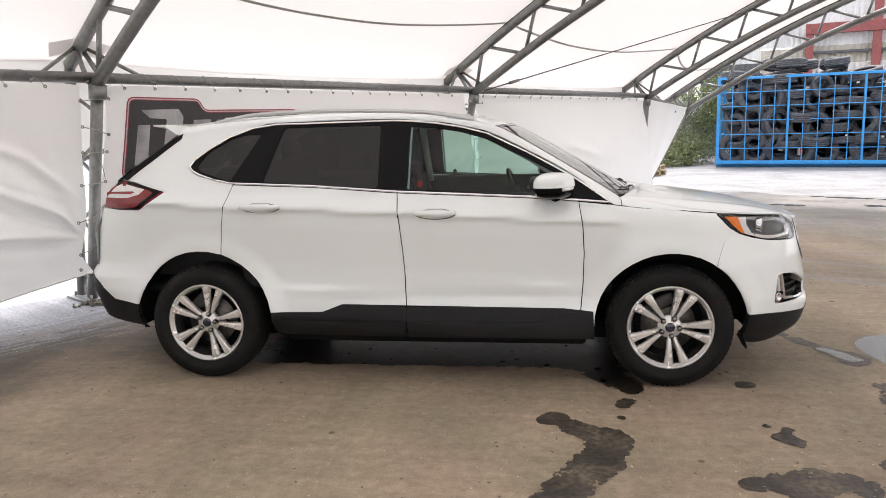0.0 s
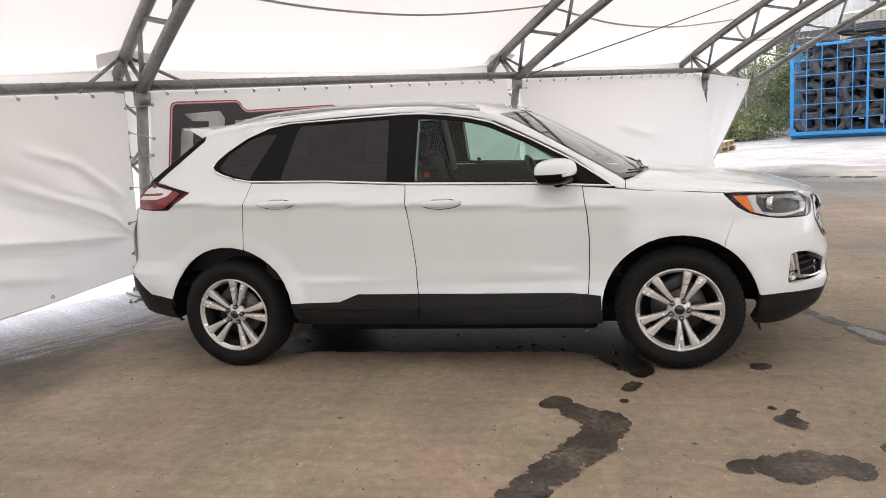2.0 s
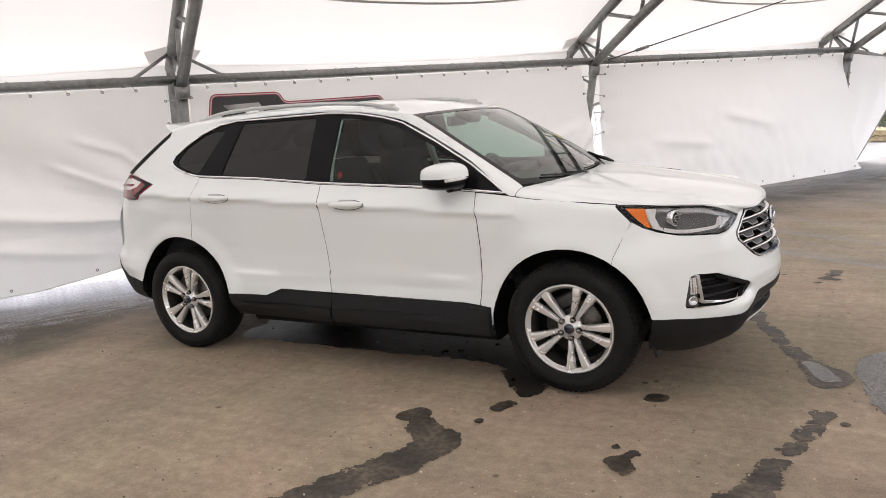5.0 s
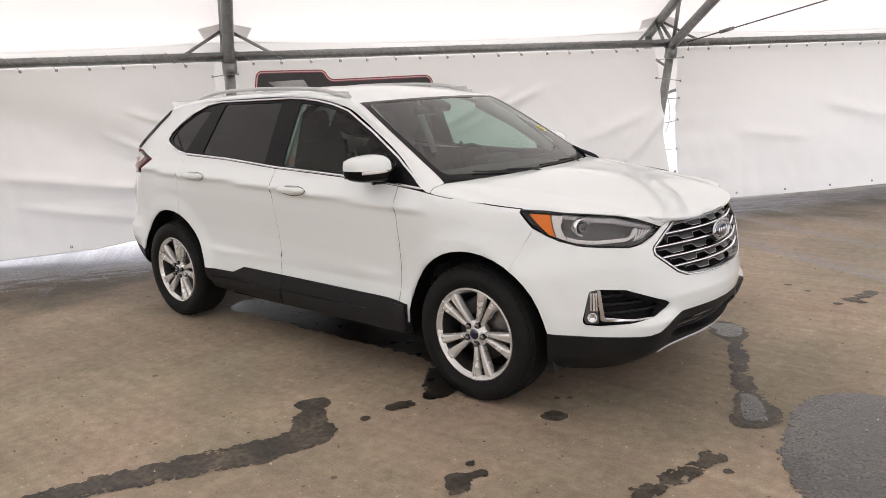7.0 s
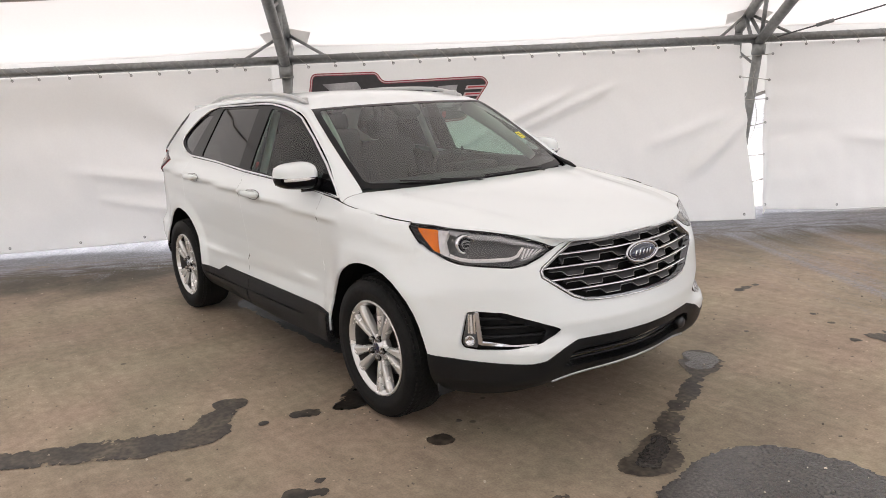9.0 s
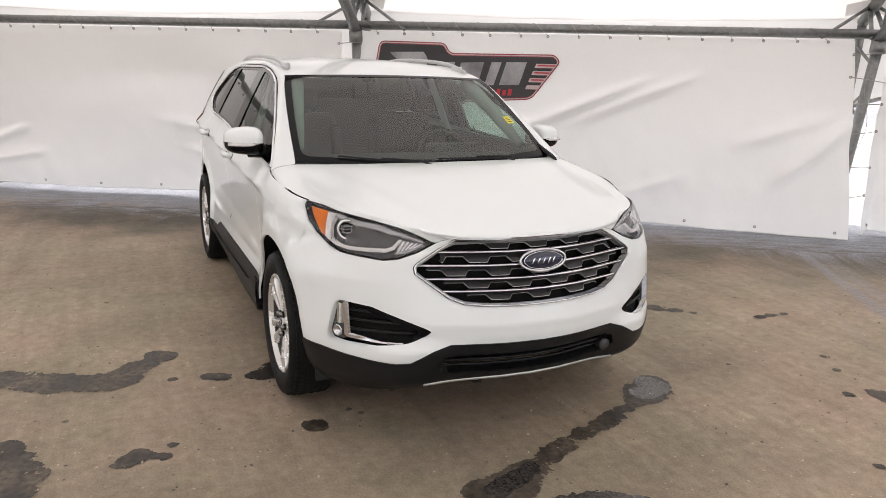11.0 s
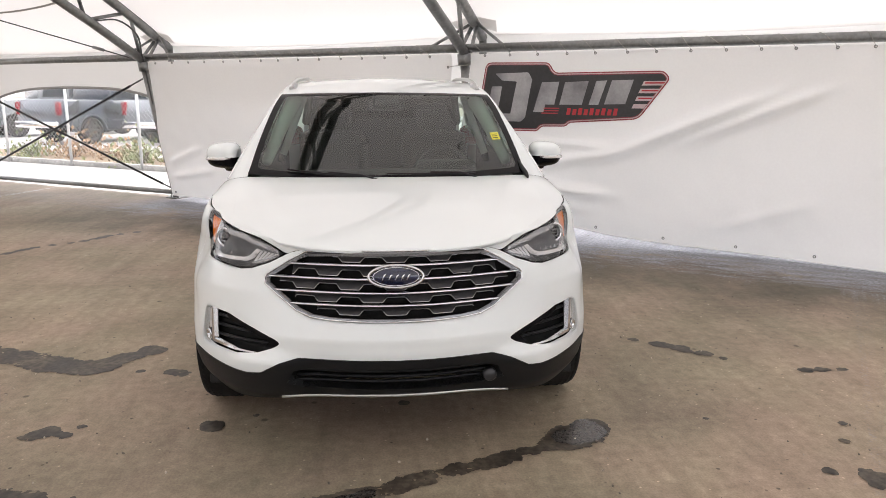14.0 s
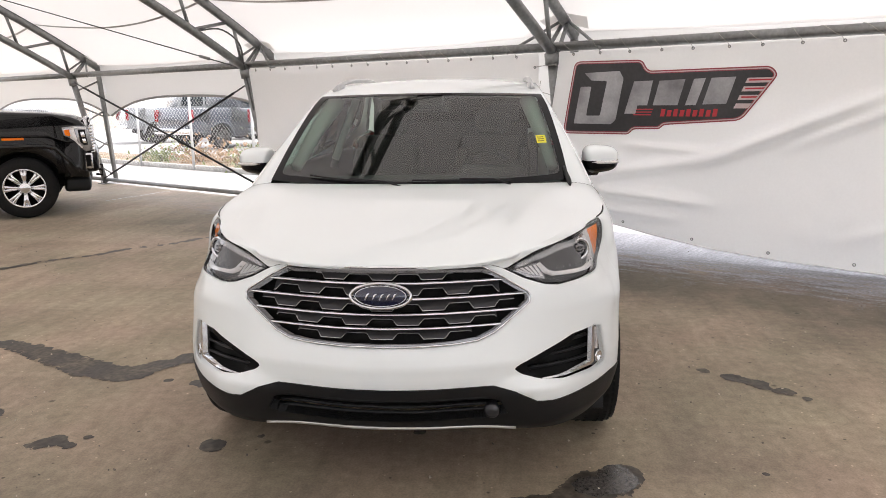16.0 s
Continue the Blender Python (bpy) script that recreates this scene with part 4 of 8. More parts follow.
def edge_b(t):
    i = np.clip(t, 0, 1) * 79
    k = np.minimum(i.astype(int), 78)
    f = (i - k)[:, None]
    return B3[k] * (1 - f) + B3[k + 1] * f


T_LOW = float(np.interp(-1.12, -B3[:, 0], np.linspace(0, 1, 80)))     # where the windshield starts and ends along the edge
T_TOP = float(np.interp(-0.40, -B3[:, 0], np.linspace(0, 1, 80)))


def shield(u, v):
    """u across from -1 to 1, v from the cowl to the roof."""
    e = edge_b(T_LOW + v * (T_TOP - T_LOW))
    k = (1 - u * u)
    x = e[:, 0] + k * (0.16 - 0.09 * v)
    z = e[:, 2] + k * (-0.022 + 0.034 * v)
    return np.c_[x, e[:, 1] * u, z]


def roof_skin(u, v):
    e = edge_b(T_TOP + v * (1 - T_TOP))
    k = (1 - u * u)
    x = e[:, 0] + k * (0.07 * (1 - v) - 0.18 * v)
    z = e[:, 2] + k * (0.012 + 0.028 * ease(v * 4)) * (1 - 0.4 * v)
    return np.c_[x, e[:, 1] * u, z]


HOOD_C = smooth_line(((1.0, 1.13), (1.2, 1.118), (1.46, 1.09), (1.64, 1.066), (1.9, 1.028), (2.1, 0.99), (2.22, 0.957), (2.30, 0.925), (2.4, 0.88)), 120)


def hood_skin(x, y):
    c = sum(np.interp(x + d, HOOD_C[:, 0], HOOD_C[:, 1]) for d in (-0.06, -0.03, 0.0, 0.03, 0.06)) / 5
    fall = (0.018 + 0.012 * ease((x - 1.1) / 0.5)) * (np.abs(y) / 0.8) ** 2 + 0.016 * ease((np.abs(y) - 0.50) / 0.30) * ease((x - 1.1) / 0.5)
    line = 0.72 - 0.28 * (x - 1.1) / 1.1
    crease = 0.006 * ease(1 - (line - np.abs(y)) / 0.12) * ease((np.abs(y) - line + 0.16) / 0.14) - 0.006 * ease((np.abs(y) - line) / 0.10)
    return np.c_[x, y, c - fall + crease * ease((2.2 - x) / 0.3) * ease((x - 1.05) / 0.4)]


for side in (-1.0, 1.0):
    fn = skin(side)
    g = 0.003
    for nm, ln in (("door_seam", GAP_F), ("door_seam", GAP_M), ("door_seam", GAP_R), ("bumper_seam", [(1.664, 0.722), (1.672, 0.755), (1.710, 0.83), (1.763, 0.926)]), ("hood_seam", [(1.69, 1.0165), (1.47, 1.0375), (1.26, 1.0545), (1.12, 1.0705), (1.08, 1.076)]), ("belt_seam", [(-1.213, 1.221), (-0.70, 1.199), (-0.178, 1.159), (0.62, 1.119), (0.893, 1.097)])):
        part(nm, tube([tuple(q) for q in on_skin_line(fn, sidepoly(ln), 0.03, -0.002 if nm == "bumper_seam" else -0.0045 if nm != "hood_seam" else -0.0006)], 0.0012 if nm == "bumper_seam" else 0.003 if nm != "hood_seam" else 0.0022, 6), DARK, car)
    # fender
    out = sidepoly(shift(GAP_F, g)) + [(ux(0.906 + g), 0.34), (ux(1.418 - 0.436), 0.34)]
    out = out + [(ux(x), z) for x, z in F_ARCH if z > 0.345 and (x < 1.5 or z > 0.727)]
    out = out + [(ux(1.662), 0.725), (ux(1.669), 0.755), (ux(1.706), 0.83), (ux(1.758), 0.925), (ux(1.680), 1.006), (ux(1.682), 1.015), (ux(1.47), 1.036), (ux(1.26), 1.053), (ux(1.10), 1.072)]
    panel("front_fender", out, fn, PAINT, car, step=0.028)
    # doors
    out = sidepoly([(-0.178 + g, 1.156), (0.62, 1.116), (0.893, 1.0945)]) + sidepoly(shift(GAP_F, -g))[1:] + sidepoly(CLAD_F[::-1])[1:-1] + sidepoly(shift(GAP_M, g)[::-1])[:-1]
    d1 = panel("front_door", out, fn, PAINT, car, step=0.028)
    out = sidepoly([(-1.213 + g, 1.219), (-0.70, 1.196), (-0.178 - g, 1.156)]) + sidepoly(shift(GAP_M, -g))[1:] + sidepoly(CLAD_R[::-1])[1:]
    out += sidepoly([p for p in R_ARCH[::-1] if p[0] > -1.288 and p[1] > 0.45]) + sidepoly(shift(GAP_R, g)[::-1])[:-1]
    d2 = panel("rear_door", out, fn, PAINT, car, step=0.028)
    # quarter panel
    qwin = [(-1.34, 1.246), (-1.45, 1.279), (-1.495, 1.303), (-1.519, 1.335), (-1.49, 1.380), (-1.403, 1.443), (-1.272, 1.516), (-1.13, 1.566)]
    out = sidepoly(shift(GAP_R, -g)[::-1]) + sidepoly([(-1.225, 1.226)] + qwin + [(-1.05, 1.589), (-1.25, 1.578), (-1.45, 1.560), (-1.60, 1.538), (-1.74, 1.445), (-1.88, 1.345), (-1.985, 1.266), (-1.88, 1.243), (-1.655, 1.187), (-1.75, 1.118), (-1.83, 1.073), (-2.0, 1.073), (-2.19, 1.08)])
    out += [(ux(-2.24), 0.9), (ux(-2.25), 0.66), (ux(-2.16), 0.60), (ux(-2.06), 0.50), (ux(-1.875), 0.475)] + sidepoly([p for p in R_ARCH if p[0] < -1.30 and p[1] > 0.48])
    panel("quarter_panel", out, fn, PAINT, car, step=0.028)
    panel("rear_glass_wrap", sidepoly([(-1.595, 1.541), (-1.74, 1.447), (-1.88, 1.347), (-1.988, 1.268), (-1.940, 1.257), (-1.845, 1.330), (-1.705, 1.432), (-1.60, 1.508)]), fn, BLACKGLOSS, car, "black edge of the wrapped rear window", step=0.02, lift=0.004, depth=0.006)
    # sill cladding in two lengths
    out = sidepoly(CLAD_R) + [(ux(-0.133), 0.292), (ux(-0.968), 0.296)]
    panel("sill_cladding", out, fn, TRIM, car, step=0.03, lift=0.006, depth=0.03)
    out = sidepoly([(-0.128, 0.473)] + CLAD_F[1:]) + [(ux(0.978), 0.455), (ux(0.985), 0.29), (ux(-0.128), 0.292)]
    panel("sill_cladding", out, fn, TRIM, car, step=0.03, lift=0.006, depth=0.03)
    panel("sill_step", sidepoly([(-0.93, 0.386), (-0.14, 0.386)]) + [(ux(-0.14), 0.294), (ux(-0.955), 0.298)], fn, TRIM, car, step=0.03, lift=0.017, depth=0.012)
    panel("sill_step", sidepoly([(-0.121, 0.386), (0.66, 0.386), (0.72, 0.40), (0.79, 0.435), (0.84, 0.446), (0.97, 0.446)]) + [(ux(0.975), 0.294), (ux(-0.121), 0.294)], fn, TRIM, car, step=0.03, lift=0.017, depth=0.012)
    # rear bumper
    out = [(ux(-1.875), 0.468), (ux(-2.06), 0.494), (ux(-2.16), 0.594), (ux(-2.25), 0.65), (ARC[0] + 0.01, 0.65), (ARC[0] + 0.01, 0.36), (ux(-2.2), 0.36), (ux(-1.90), 0.315)]
    panel("rear_bumper", out, fn, TRIM, car, step=0.04, depth=0.03)
    panel("tail_corner", [(ux(-2.255), 0.657), (ux(-2.245), 1.08), (ARC[0] + 0.01, 1.10), (ARC[0] + 0.01, 0.657)], fn, PAINT, car, step=0.04)
    # glass and its black surround
    quarter = [(-1.472, 1.338), (-1.43, 1.302), (-1.235, 1.243), (-1.06, 1.528), (-1.17, 1.528), (-1.27, 1.498), (-1.40, 1.425)]
    reard = [(-1.025, 1.236), (-0.30, 1.188), (-0.305, 1.567), (-0.92, 1.566)]
    front = [(-0.125, 1.178), (0.62, 1.140), (0.80, 1.128), (0.845, 1.218), (0.58, 1.360), (0.335, 1.476), (0.19, 1.517), (0.04, 1.543), (-0.12, 1.558)]
    holes = [roundpoly(sidepoly(h), 0.025) for h in (quarter, reard, front)]
    panel("window_surround", roundpoly(sidepoly(DLO), 0.015, 2), fn, BLACKGLOSS, car, "gloss black window pillars", holes=holes, step=0.035, lift=-0.004, depth=0.015)
    for nm, h, mt in (("quarter_glass", holes[0], TINT), ("rear_door_glass", holes[1], TINT), ("front_door_glass", holes[2], CLEAR)):
        ob = panel(nm, h, fn, mt, car, "dark privacy glass" if mt is TINT else "lightly tinted side glass", step=0.06, lift=-0.010, depth=0)
        ob.visible_shadow = False
        if nm == "front_door_glass" and side < 0:
            def disc(x, z, r):
                return sidepoly([(x + r * math.cos(w), z + r * math.sin(w)) for w in np.linspace(0, math.tau, 20, endpoint=False)])
            panel("round_sticker", disc(-0.045, 1.212, 0.017), fn, REDPRINT, ob, "small round red sticker", holes=[disc(-0.045, 1.212, 0.0135)], step=0.02, lift=-0.008, depth=0)
            panel("sticker_mark", disc(-0.045, 1.212, 0.006), fn, REDPRINT, ob, step=0.02, lift=-0.008, depth=0)
        if nm == "front_door_glass" and side > 0:
            panel("round_sticker", sidepoly([(-0.034 + 0.016 * math.cos(w), 1.187 + 0.016 * math.sin(w)) for w in np.linspace(0, math.tau, 20, endpoint=False)]), fn, TRIM, ob, "small round black sticker", step=0.02, lift=-0.013, depth=0)
    panel("glass_run", sidepoly([(-0.119, 1.185), (-0.108, 1.185), (-0.104, 1.550), (-0.115, 1.552)]), fn, LAMPGREY, car, "pale inner glass channel", step=0.03, lift=-0.013, depth=0.004)
    part("window_trim", tube([tuple(p) for p in on_skin_line(fn, sidepoly(DLO), 0.03, 0.001)], 0.0075, 6, closed=True), CHROME, car, "bright chrome window moulding")
    # pillar and roof edge strip
    cf = cant(side)
    panel("roof_side", [(0.0, 0.0), (1.0, 0.0), (1.0, 1.0), (0.0, 1.0)], cf, PAINT, car, step=0.03, depth=0.006)
    part("fender_seam", tube([(p[0] - 0.001, p[1] * side, p[2] + 0.0005) for p in (A3[0], (A3[0] + B3[0]) / 2 + np.array((0.002, 0.004, 0.004)), B3[0])], 0.0022, 6), DARK, car)
    # tail lamp
    tl = panel("tail_lamp", sidepoly(TAIL_LAMP), fn, REDLENS, car, "red and clear tail lamp", step=0.03, lift=0.004, depth=0.03)
    panel("clear_strip", sidepoly([(-2.15, 1.146), (-2.05, 1.216), (-1.985, 1.236), (-1.80, 1.200), (-1.835, 1.168), (-1.92, 1.148)]), fn, WHITELENS, tl, "clear lens strip", step=0.03, lift=0.007, depth=0.004)
    panel("red_strip", sidepoly([(-2.15, 1.166), (-2.05, 1.172), (-1.90, 1.170), (-1.865, 1.180), (-1.88, 1.186), (-2.05, 1.184), (-2.15, 1.178)]), fn, REDLENS, tl, step=0.03, lift=0.010, depth=0.004)
    panel("top_border", sidepoly([(-2.06, 1.232), (-1.985, 1.253), (-1.88, 1.235), (-1.672, 1.186), (-1.70, 1.180), (-1.88, 1.221), (-1.985, 1.239), (-2.05, 1.220)]), fn, BLACKGLOSS, tl, "black lamp border", step=0.03, lift=0.008, depth=0.004)
    panel("rim", sidepoly([(-1.86, 1.232), (-1.685, 1.183), (-1.76, 1.125), (-1.84, 1.080), (-1.98, 1.081), (-1.85, 1.092), (-1.775, 1.135), (-1.73, 1.178)]), fn, BLACKGLOSS, tl, step=0.03, lift=0.008, depth=0.004)
    # head lamp: dark housing set back, chrome bowls, amber corner, clear cover
    hl = panel("headlamp", HEAD_LAMP, fn, FIXGREY, car, "clear headlamp with an amber corner", step=0.03, lift=-0.040, depth=0.0)
    panel("bezel", HEAD_LAMP, fn, BLACKGLOSS, hl, step=0.02, lift=-0.001, depth=0.012, holes=[inset(HEAD_LAMP, 0.0045)])
    panel("corner_border", [(ux(1.694), 1.009), (ux(1.724), 1.006), (ux(1.782), 0.946), (ux(1.838), 0.899), (ux(1.93), 0.876), (ux(1.93), 0.871), (ux(1.825), 0.899), (ux(1.762), 0.945)], fn, BLACKGLOSS, hl, "black lamp border", step=0.02, lift=-0.004, depth=0.02)
    panel("amber_corner", [(ux(1.722), 1.002), (ux(1.835), 0.993), (ux(1.850), 0.94), (ux(1.868), 0.889), (ux(1.840), 0.899), (ux(1.784), 0.946)], fn, AMBER, hl, "amber side marker", step=0.02, lift=-0.012, depth=0.02)
    panel("light_guide", [(ux(1.842), 0.992), (ux(1.905), 0.989), (ux(1.893), 0.945), (ux(1.915), 0.897), (ux(1.98), 0.884), (ux(2.045), 0.880), (uy(0.655), 0.884), (uy(0.63), 0.893), (uy(0.605), 0.922), (uy(0.595), 0.920), (uy(0.622), 0.884), (uy(0.655), 0.871), (ux(2.04), 0.867), (ux(1.97), 0.872), (ux(1.878), 0.887), (ux(1.857), 0.94)], fn, WHITELENS, hl, "white light guide", step=0.012, lift=-0.014, depth=0.02)
    panel("light_tube", [(ux(1.90), 0.996), (ux(1.95), 0.991), (uy(0.70), 0.976), (uy(0.58), 0.949), (uy(0.51), 0.922), (uy(0.51), 0.911), (uy(0.58), 0.930), (uy(0.70), 0.957), (ux(1.95), 0.973), (ux(1.90), 0.979)], fn, LAMPGREY, hl, "grey upper light tube", step=0.012, lift=-0.016, depth=0.02)
    for (xx, zz, r) in ((2.020, 0.930, 0.038),):
        p = Vector(fn(np.array([ux(xx)]), np.array([zz]))[0]) - Vector((0.036, 0.024 * side, 0))
        d = Vector((0.90, 0.43 * side, 0)).to_track_quat("Y", "Z").to_matrix().to_4x4()
        bm = lathe([(r * 0.80, -0.012), (r * 0.86, 0.004), (r * 1.0, 0.010), (r * 1.16, 0.008), (r * 1.22, 0.0), (r * 1.22, -0.02)], 32)
        bmesh.ops.transform(bm, matrix=Matrix.Translation(p) @ d, verts=bm.verts)
        bowl = part("bowl", bm, CHROME, hl, "chrome projector ring")
        bm = lathe([(0.0, 0.010), (r * 0.35, 0.008), (r * 0.62, 0.001), (r * 0.80, -0.010)], 28)
        bmesh.ops.transform(bm, matrix=Matrix.Translation(p) @ d, verts=bm.verts)
        part("projector", bm, BLACKGLOSS, bowl, "glassy dark projector lens")
        bm = tube([Matrix.Translation(p) @ d @ Vector((r * 0.48 * math.cos(w), 0.0075, r * 0.48 * math.sin(w))) for w in np.linspace(0, math.tau, 24, endpoint=False)], 0.0022, 6, closed=True)
        part("lens_ring", bm, LAMPGREY, bowl)
        for k in (-1, 0, 1):
            w = r * 0.70 * math.sqrt(1 - (0.5 * k) ** 2)
            part("lens_rib", tube([Matrix.Translation(p) @ d @ Vector((-w, 0.004, r * 0.36 * k)), Matrix.Translation(p) @ d @ Vector((0, 0.011, r * 0.36 * k)), Matrix.Translation(p) @ d @ Vector((w, 0.004, r * 0.36 * k))], 0.0022, 5), LAMPGREY, bowl)
    for k in range(9):
        f = k / 8
        us_ = [ux(1.945) * (1 - f) + uy(0.67) * f] * 2
        q = fn(np.array(us_), np.array([0.880 + 0.004 * f, 0.889 + 0.003 * f]))
        part("lamp_fin", tube([tuple(v - np.array((0.020, 0.010 * side, 0))) for v in q], 0.0022, 5), LAMPGREY, hl)
    panel("reflector", [(uy(0.60), 0.926), (uy(0.555), 0.916), (uy(0.50), 0.906), (uy(0.565), 0.872), (uy(0.62), 0.866), (uy(0.612), 0.885)], fn, LAMPGREY, hl, "grey faceted reflector", step=0.02, lift=-0.030, depth=0.01)
    for k in range(5):
        f = k / 4
        panel("reflector_facet", [(uy(0.590 - 0.07 * f), 0.918 - 0.008 * f), (uy(0.583 - 0.07 * f), 0.917 - 0.008 * f), (uy(0.604 - 0.06 * f), 0.874 + 0.016 * f), (uy(0.611 - 0.06 * f), 0.874 + 0.016 * f)], fn, SATIN, hl, step=0.02, lift=-0.024, depth=0.006)
    ob = panel("cover", HEAD_LAMP, fn, LENS, hl, "clear lamp cover", step=0.04, lift=0.002, depth=0)
    ob.visible_shadow = False
    # door handles
    for x0, x1, z0, door in ((-1.142, -0.892, 1.086, d2), (-0.068, 0.180, 1.039, d1)):
        xc, L = (x0 + x1) / 2, x1 - x0
        a = at_skin(xc, z0)
        bm = bmesh.new()
        bmesh.ops.create_uvsphere(bm, u_segments=24, v_segments=12, radius=1, matrix=Matrix.Translation((xc + 0.005, side * (a[1] - 0.012), z0 - 0.005)) @ Matrix.Diagonal((0.075, 0.016, 0.022, 1)))
        part("handle_cup", bm, PAINT, door)
        rim = [(xc + 0.005 + 0.118 * math.cos(w), z0 - 0.004 + 0.029 * math.sin(w) * (1 - 0.25 * abs(math.cos(w)) ** 3)) for w in np.linspace(0, math.tau, 40)]
        # grey outline puts the shading of the handle recess into colour
        part("cup_edge_shade", tube([tuple(q) for q in on_skin_line(fn, sidepoly(rim), 0.03, 0.0004)], 0.0028, 5), SLATGREY, door)
        part("cup_pocket", box(0.10, 0.005, 0.011, at=(xc + 0.005, side * (a[1] + 0.002), z0 + 0.0255), bevel=0.0015), SATIN, door)
        pts = [(x0 + L * t, side * (a[1] + 0.004 + 0.026 * (1 - abs(2 * t - 1) ** 4)), z0 + 0.004) for t in np.linspace(0, 1, 15)]
        bm = tube(pts, [0.009 + 0.009 * (1 - abs(2 * t - 1) ** 3) for t in np.linspace(0, 1, 15)], 12)
        bmesh.ops.transform(bm, matrix=Matrix.Translation((0, 0, z0)) @ Matrix.Diagonal((1, 1, 1.15, 1)) @ Matrix.Translation((0, 0, -z0)), verts=bm.verts)
        part("handle", bm, PAINT, door)
    # mirror
    mr = car
    bm = bmesh.new()
    bmesh.ops.create_uvsphere(bm, u_segments=36, v_segments=24, radius=1)
    for v in bm.verts:
        p = v.co
        sx = abs(p.x) ** 0.75 * (1 if p.x > 0 else -1)
        sy = abs(p.y) ** 0.6 * (1 if p.y > 0 else -1)
        sz = abs(p.z) ** 0.65 * (1 if p.z > 0 else -1)
        taper = 1 - 0.12 * max(sy, -1)
        p.x, p.y, p.z = 0.118 * sx * (0.8 if p.x < 0 else 1.0) * taper, 0.100 * sy, 0.074 * sz * (1 - 0.12 * sy)
        p.x -= 0.03 * sy
    bmesh.ops.bisect_plane(bm, geom=bm.verts[:] + bm.edges[:] + bm.faces[:], plane_co=(0, 0, -0.004), plane_no=(0, 0, 1))
    low_bm = bm.copy()
    bmesh.ops.delete(bm, geom=[f for f in bm.faces if f.calc_center_median().z < -0.004], context="FACES")
    bmesh.ops.delete(low_bm, geom=[f for f in low_bm.faces if f.calc_center_median().z > -0.004], context="FACES")
    for b_, nm, mt, lab in ((bm, "door_mirror", PAINT, "white painted mirror cap"), (low_bm, "mirror_base", BLACKGLOSS, "black mirror underside")):
        bmesh.ops.transform(b_, matrix=Matrix.Translation((0.735, side * 0.958, 1.192)) @ Matrix.Diagonal((1, side, 1, 1)), verts=b_.verts)
        if side < 0:
            bmesh.ops.reverse_faces(b_, faces=b_.faces[:])
        ob = part(nm, b_, mt, mr, lab)
        mr = ob if mr is car else mr
    bm = tube(smooth_line([(0.80, side * 1.045, 1.178), (0.848, side * 0.98, 1.180), (0.862, side * 0.90, 1.182)], 8), 0.009, 8)
    part("turn_signal", bm, WHITELENS, mr, "clear turn signal strip")
    part("mirror_arm", tube(smooth_line([(0.76, side * 0.93, 1.14), (0.785, side * 0.88, 1.135), (0.80, side * 0.835, 1.14)], 6), [0.040, 0.036, 0.034, 0.034, 0.036, 0.040], 12), BLACKGLOSS, mr)
    part("mirror_glass", box(0.006, 0.16, 0.10, at=(0.652, side * 0.958, 1.19), bevel=0.002), CHROME, mr, "mirror glass")
    # roof rail
    pts = smooth_line([(0.27, 0.605, 1.578), (0.12, 0.60, 1.612), (-0.08, 0.595, 1.638), (-0.58, 0.59, 1.657), (-0.95, 0.59, 1.657), (-1.2, 0.59, 1.642), (-1.42, 0.588, 1.60)], 40)
    bm = tube([(x, side * y, z) for x, y, z in pts], 0.0135, 10)
    rr = part("roof_rail", bm, SATIN, car, "satin silver roof rail")
    for x, z in ((0.17, 1.592), (-1.28, 1.612)):
        part("rail_foot", box(0.15, 0.026, 0.05, at=(x, side * 0.588, z), bevel=0.012), SATIN, rr)
    # wheel housing
    for cx, r in ((1.418, 0.437), (-1.43, 0.453)):
        prof = [(r + 0.03, 0.095), (r + 0.03, 0.40), (0.0, 0.42)]
        bm = lathe(prof, 56)
        bmesh.ops.delete(bm, geom=[v for v in bm.verts if v.co.z < -0.07], context="VERTS")
        bmesh.ops.transform(bm, matrix=Matrix.Translation((cx, side * 0.935, 0.365)) @ Matrix.Diagonal((1, -side, 1, 1)), verts=bm.verts)
        wh = part("wheel_housing", bm, DARK, car)
        ln = [(cx + (r + 0.001) * math.cos(a), 0.365 + (r + 0.001) * math.sin(a)) for a in np.linspace(-0.15, math.pi + 0.15, 60)]
        p1 = fn(np.array([ux(q[0]) for q in ln]), np.array([q[1] for q in ln]))
        bm = bmesh.new()
        prev = None
        for q, (lx, lz) in zip(p1, ln):
            k = 1 + 0.02 / r
            cur = [bm.verts.new((q[0], q[1] - side * 0.007, q[2])), bm.verts.new((cx + (lx - cx) * k, side * 0.83, 0.365 + (lz - 0.365) * k))]
            if prev:
                bm.faces.new((prev[0], cur[0], cur[1], prev[1]))
            prev = cur
        part("arch_liner", bm, DARK, wh)

for side in (-1, 1):
    part("wheel_flap", box(0.010, 0.12, 0.085, at=(1.852, side * 0.80, 0.262), bevel=0.003, m=Matrix.Rotation(radians(-14), 4, "Y")), TRIM, car)
# nose cover, in one piece from wheel to wheel
def nose(pts):
    return [(END - u, z) for u, z in pts]


def both(half):
    """An outline of one half (starting and ending on the middle line), closed by its mirror image."""
    return [(u, z) for u, z in half] + [(-u, z) for u, z in half[::-1] if u > 1e-6]


def ny(y):
    return END - uy(y)


def nx(x):
    return END - ux(x)


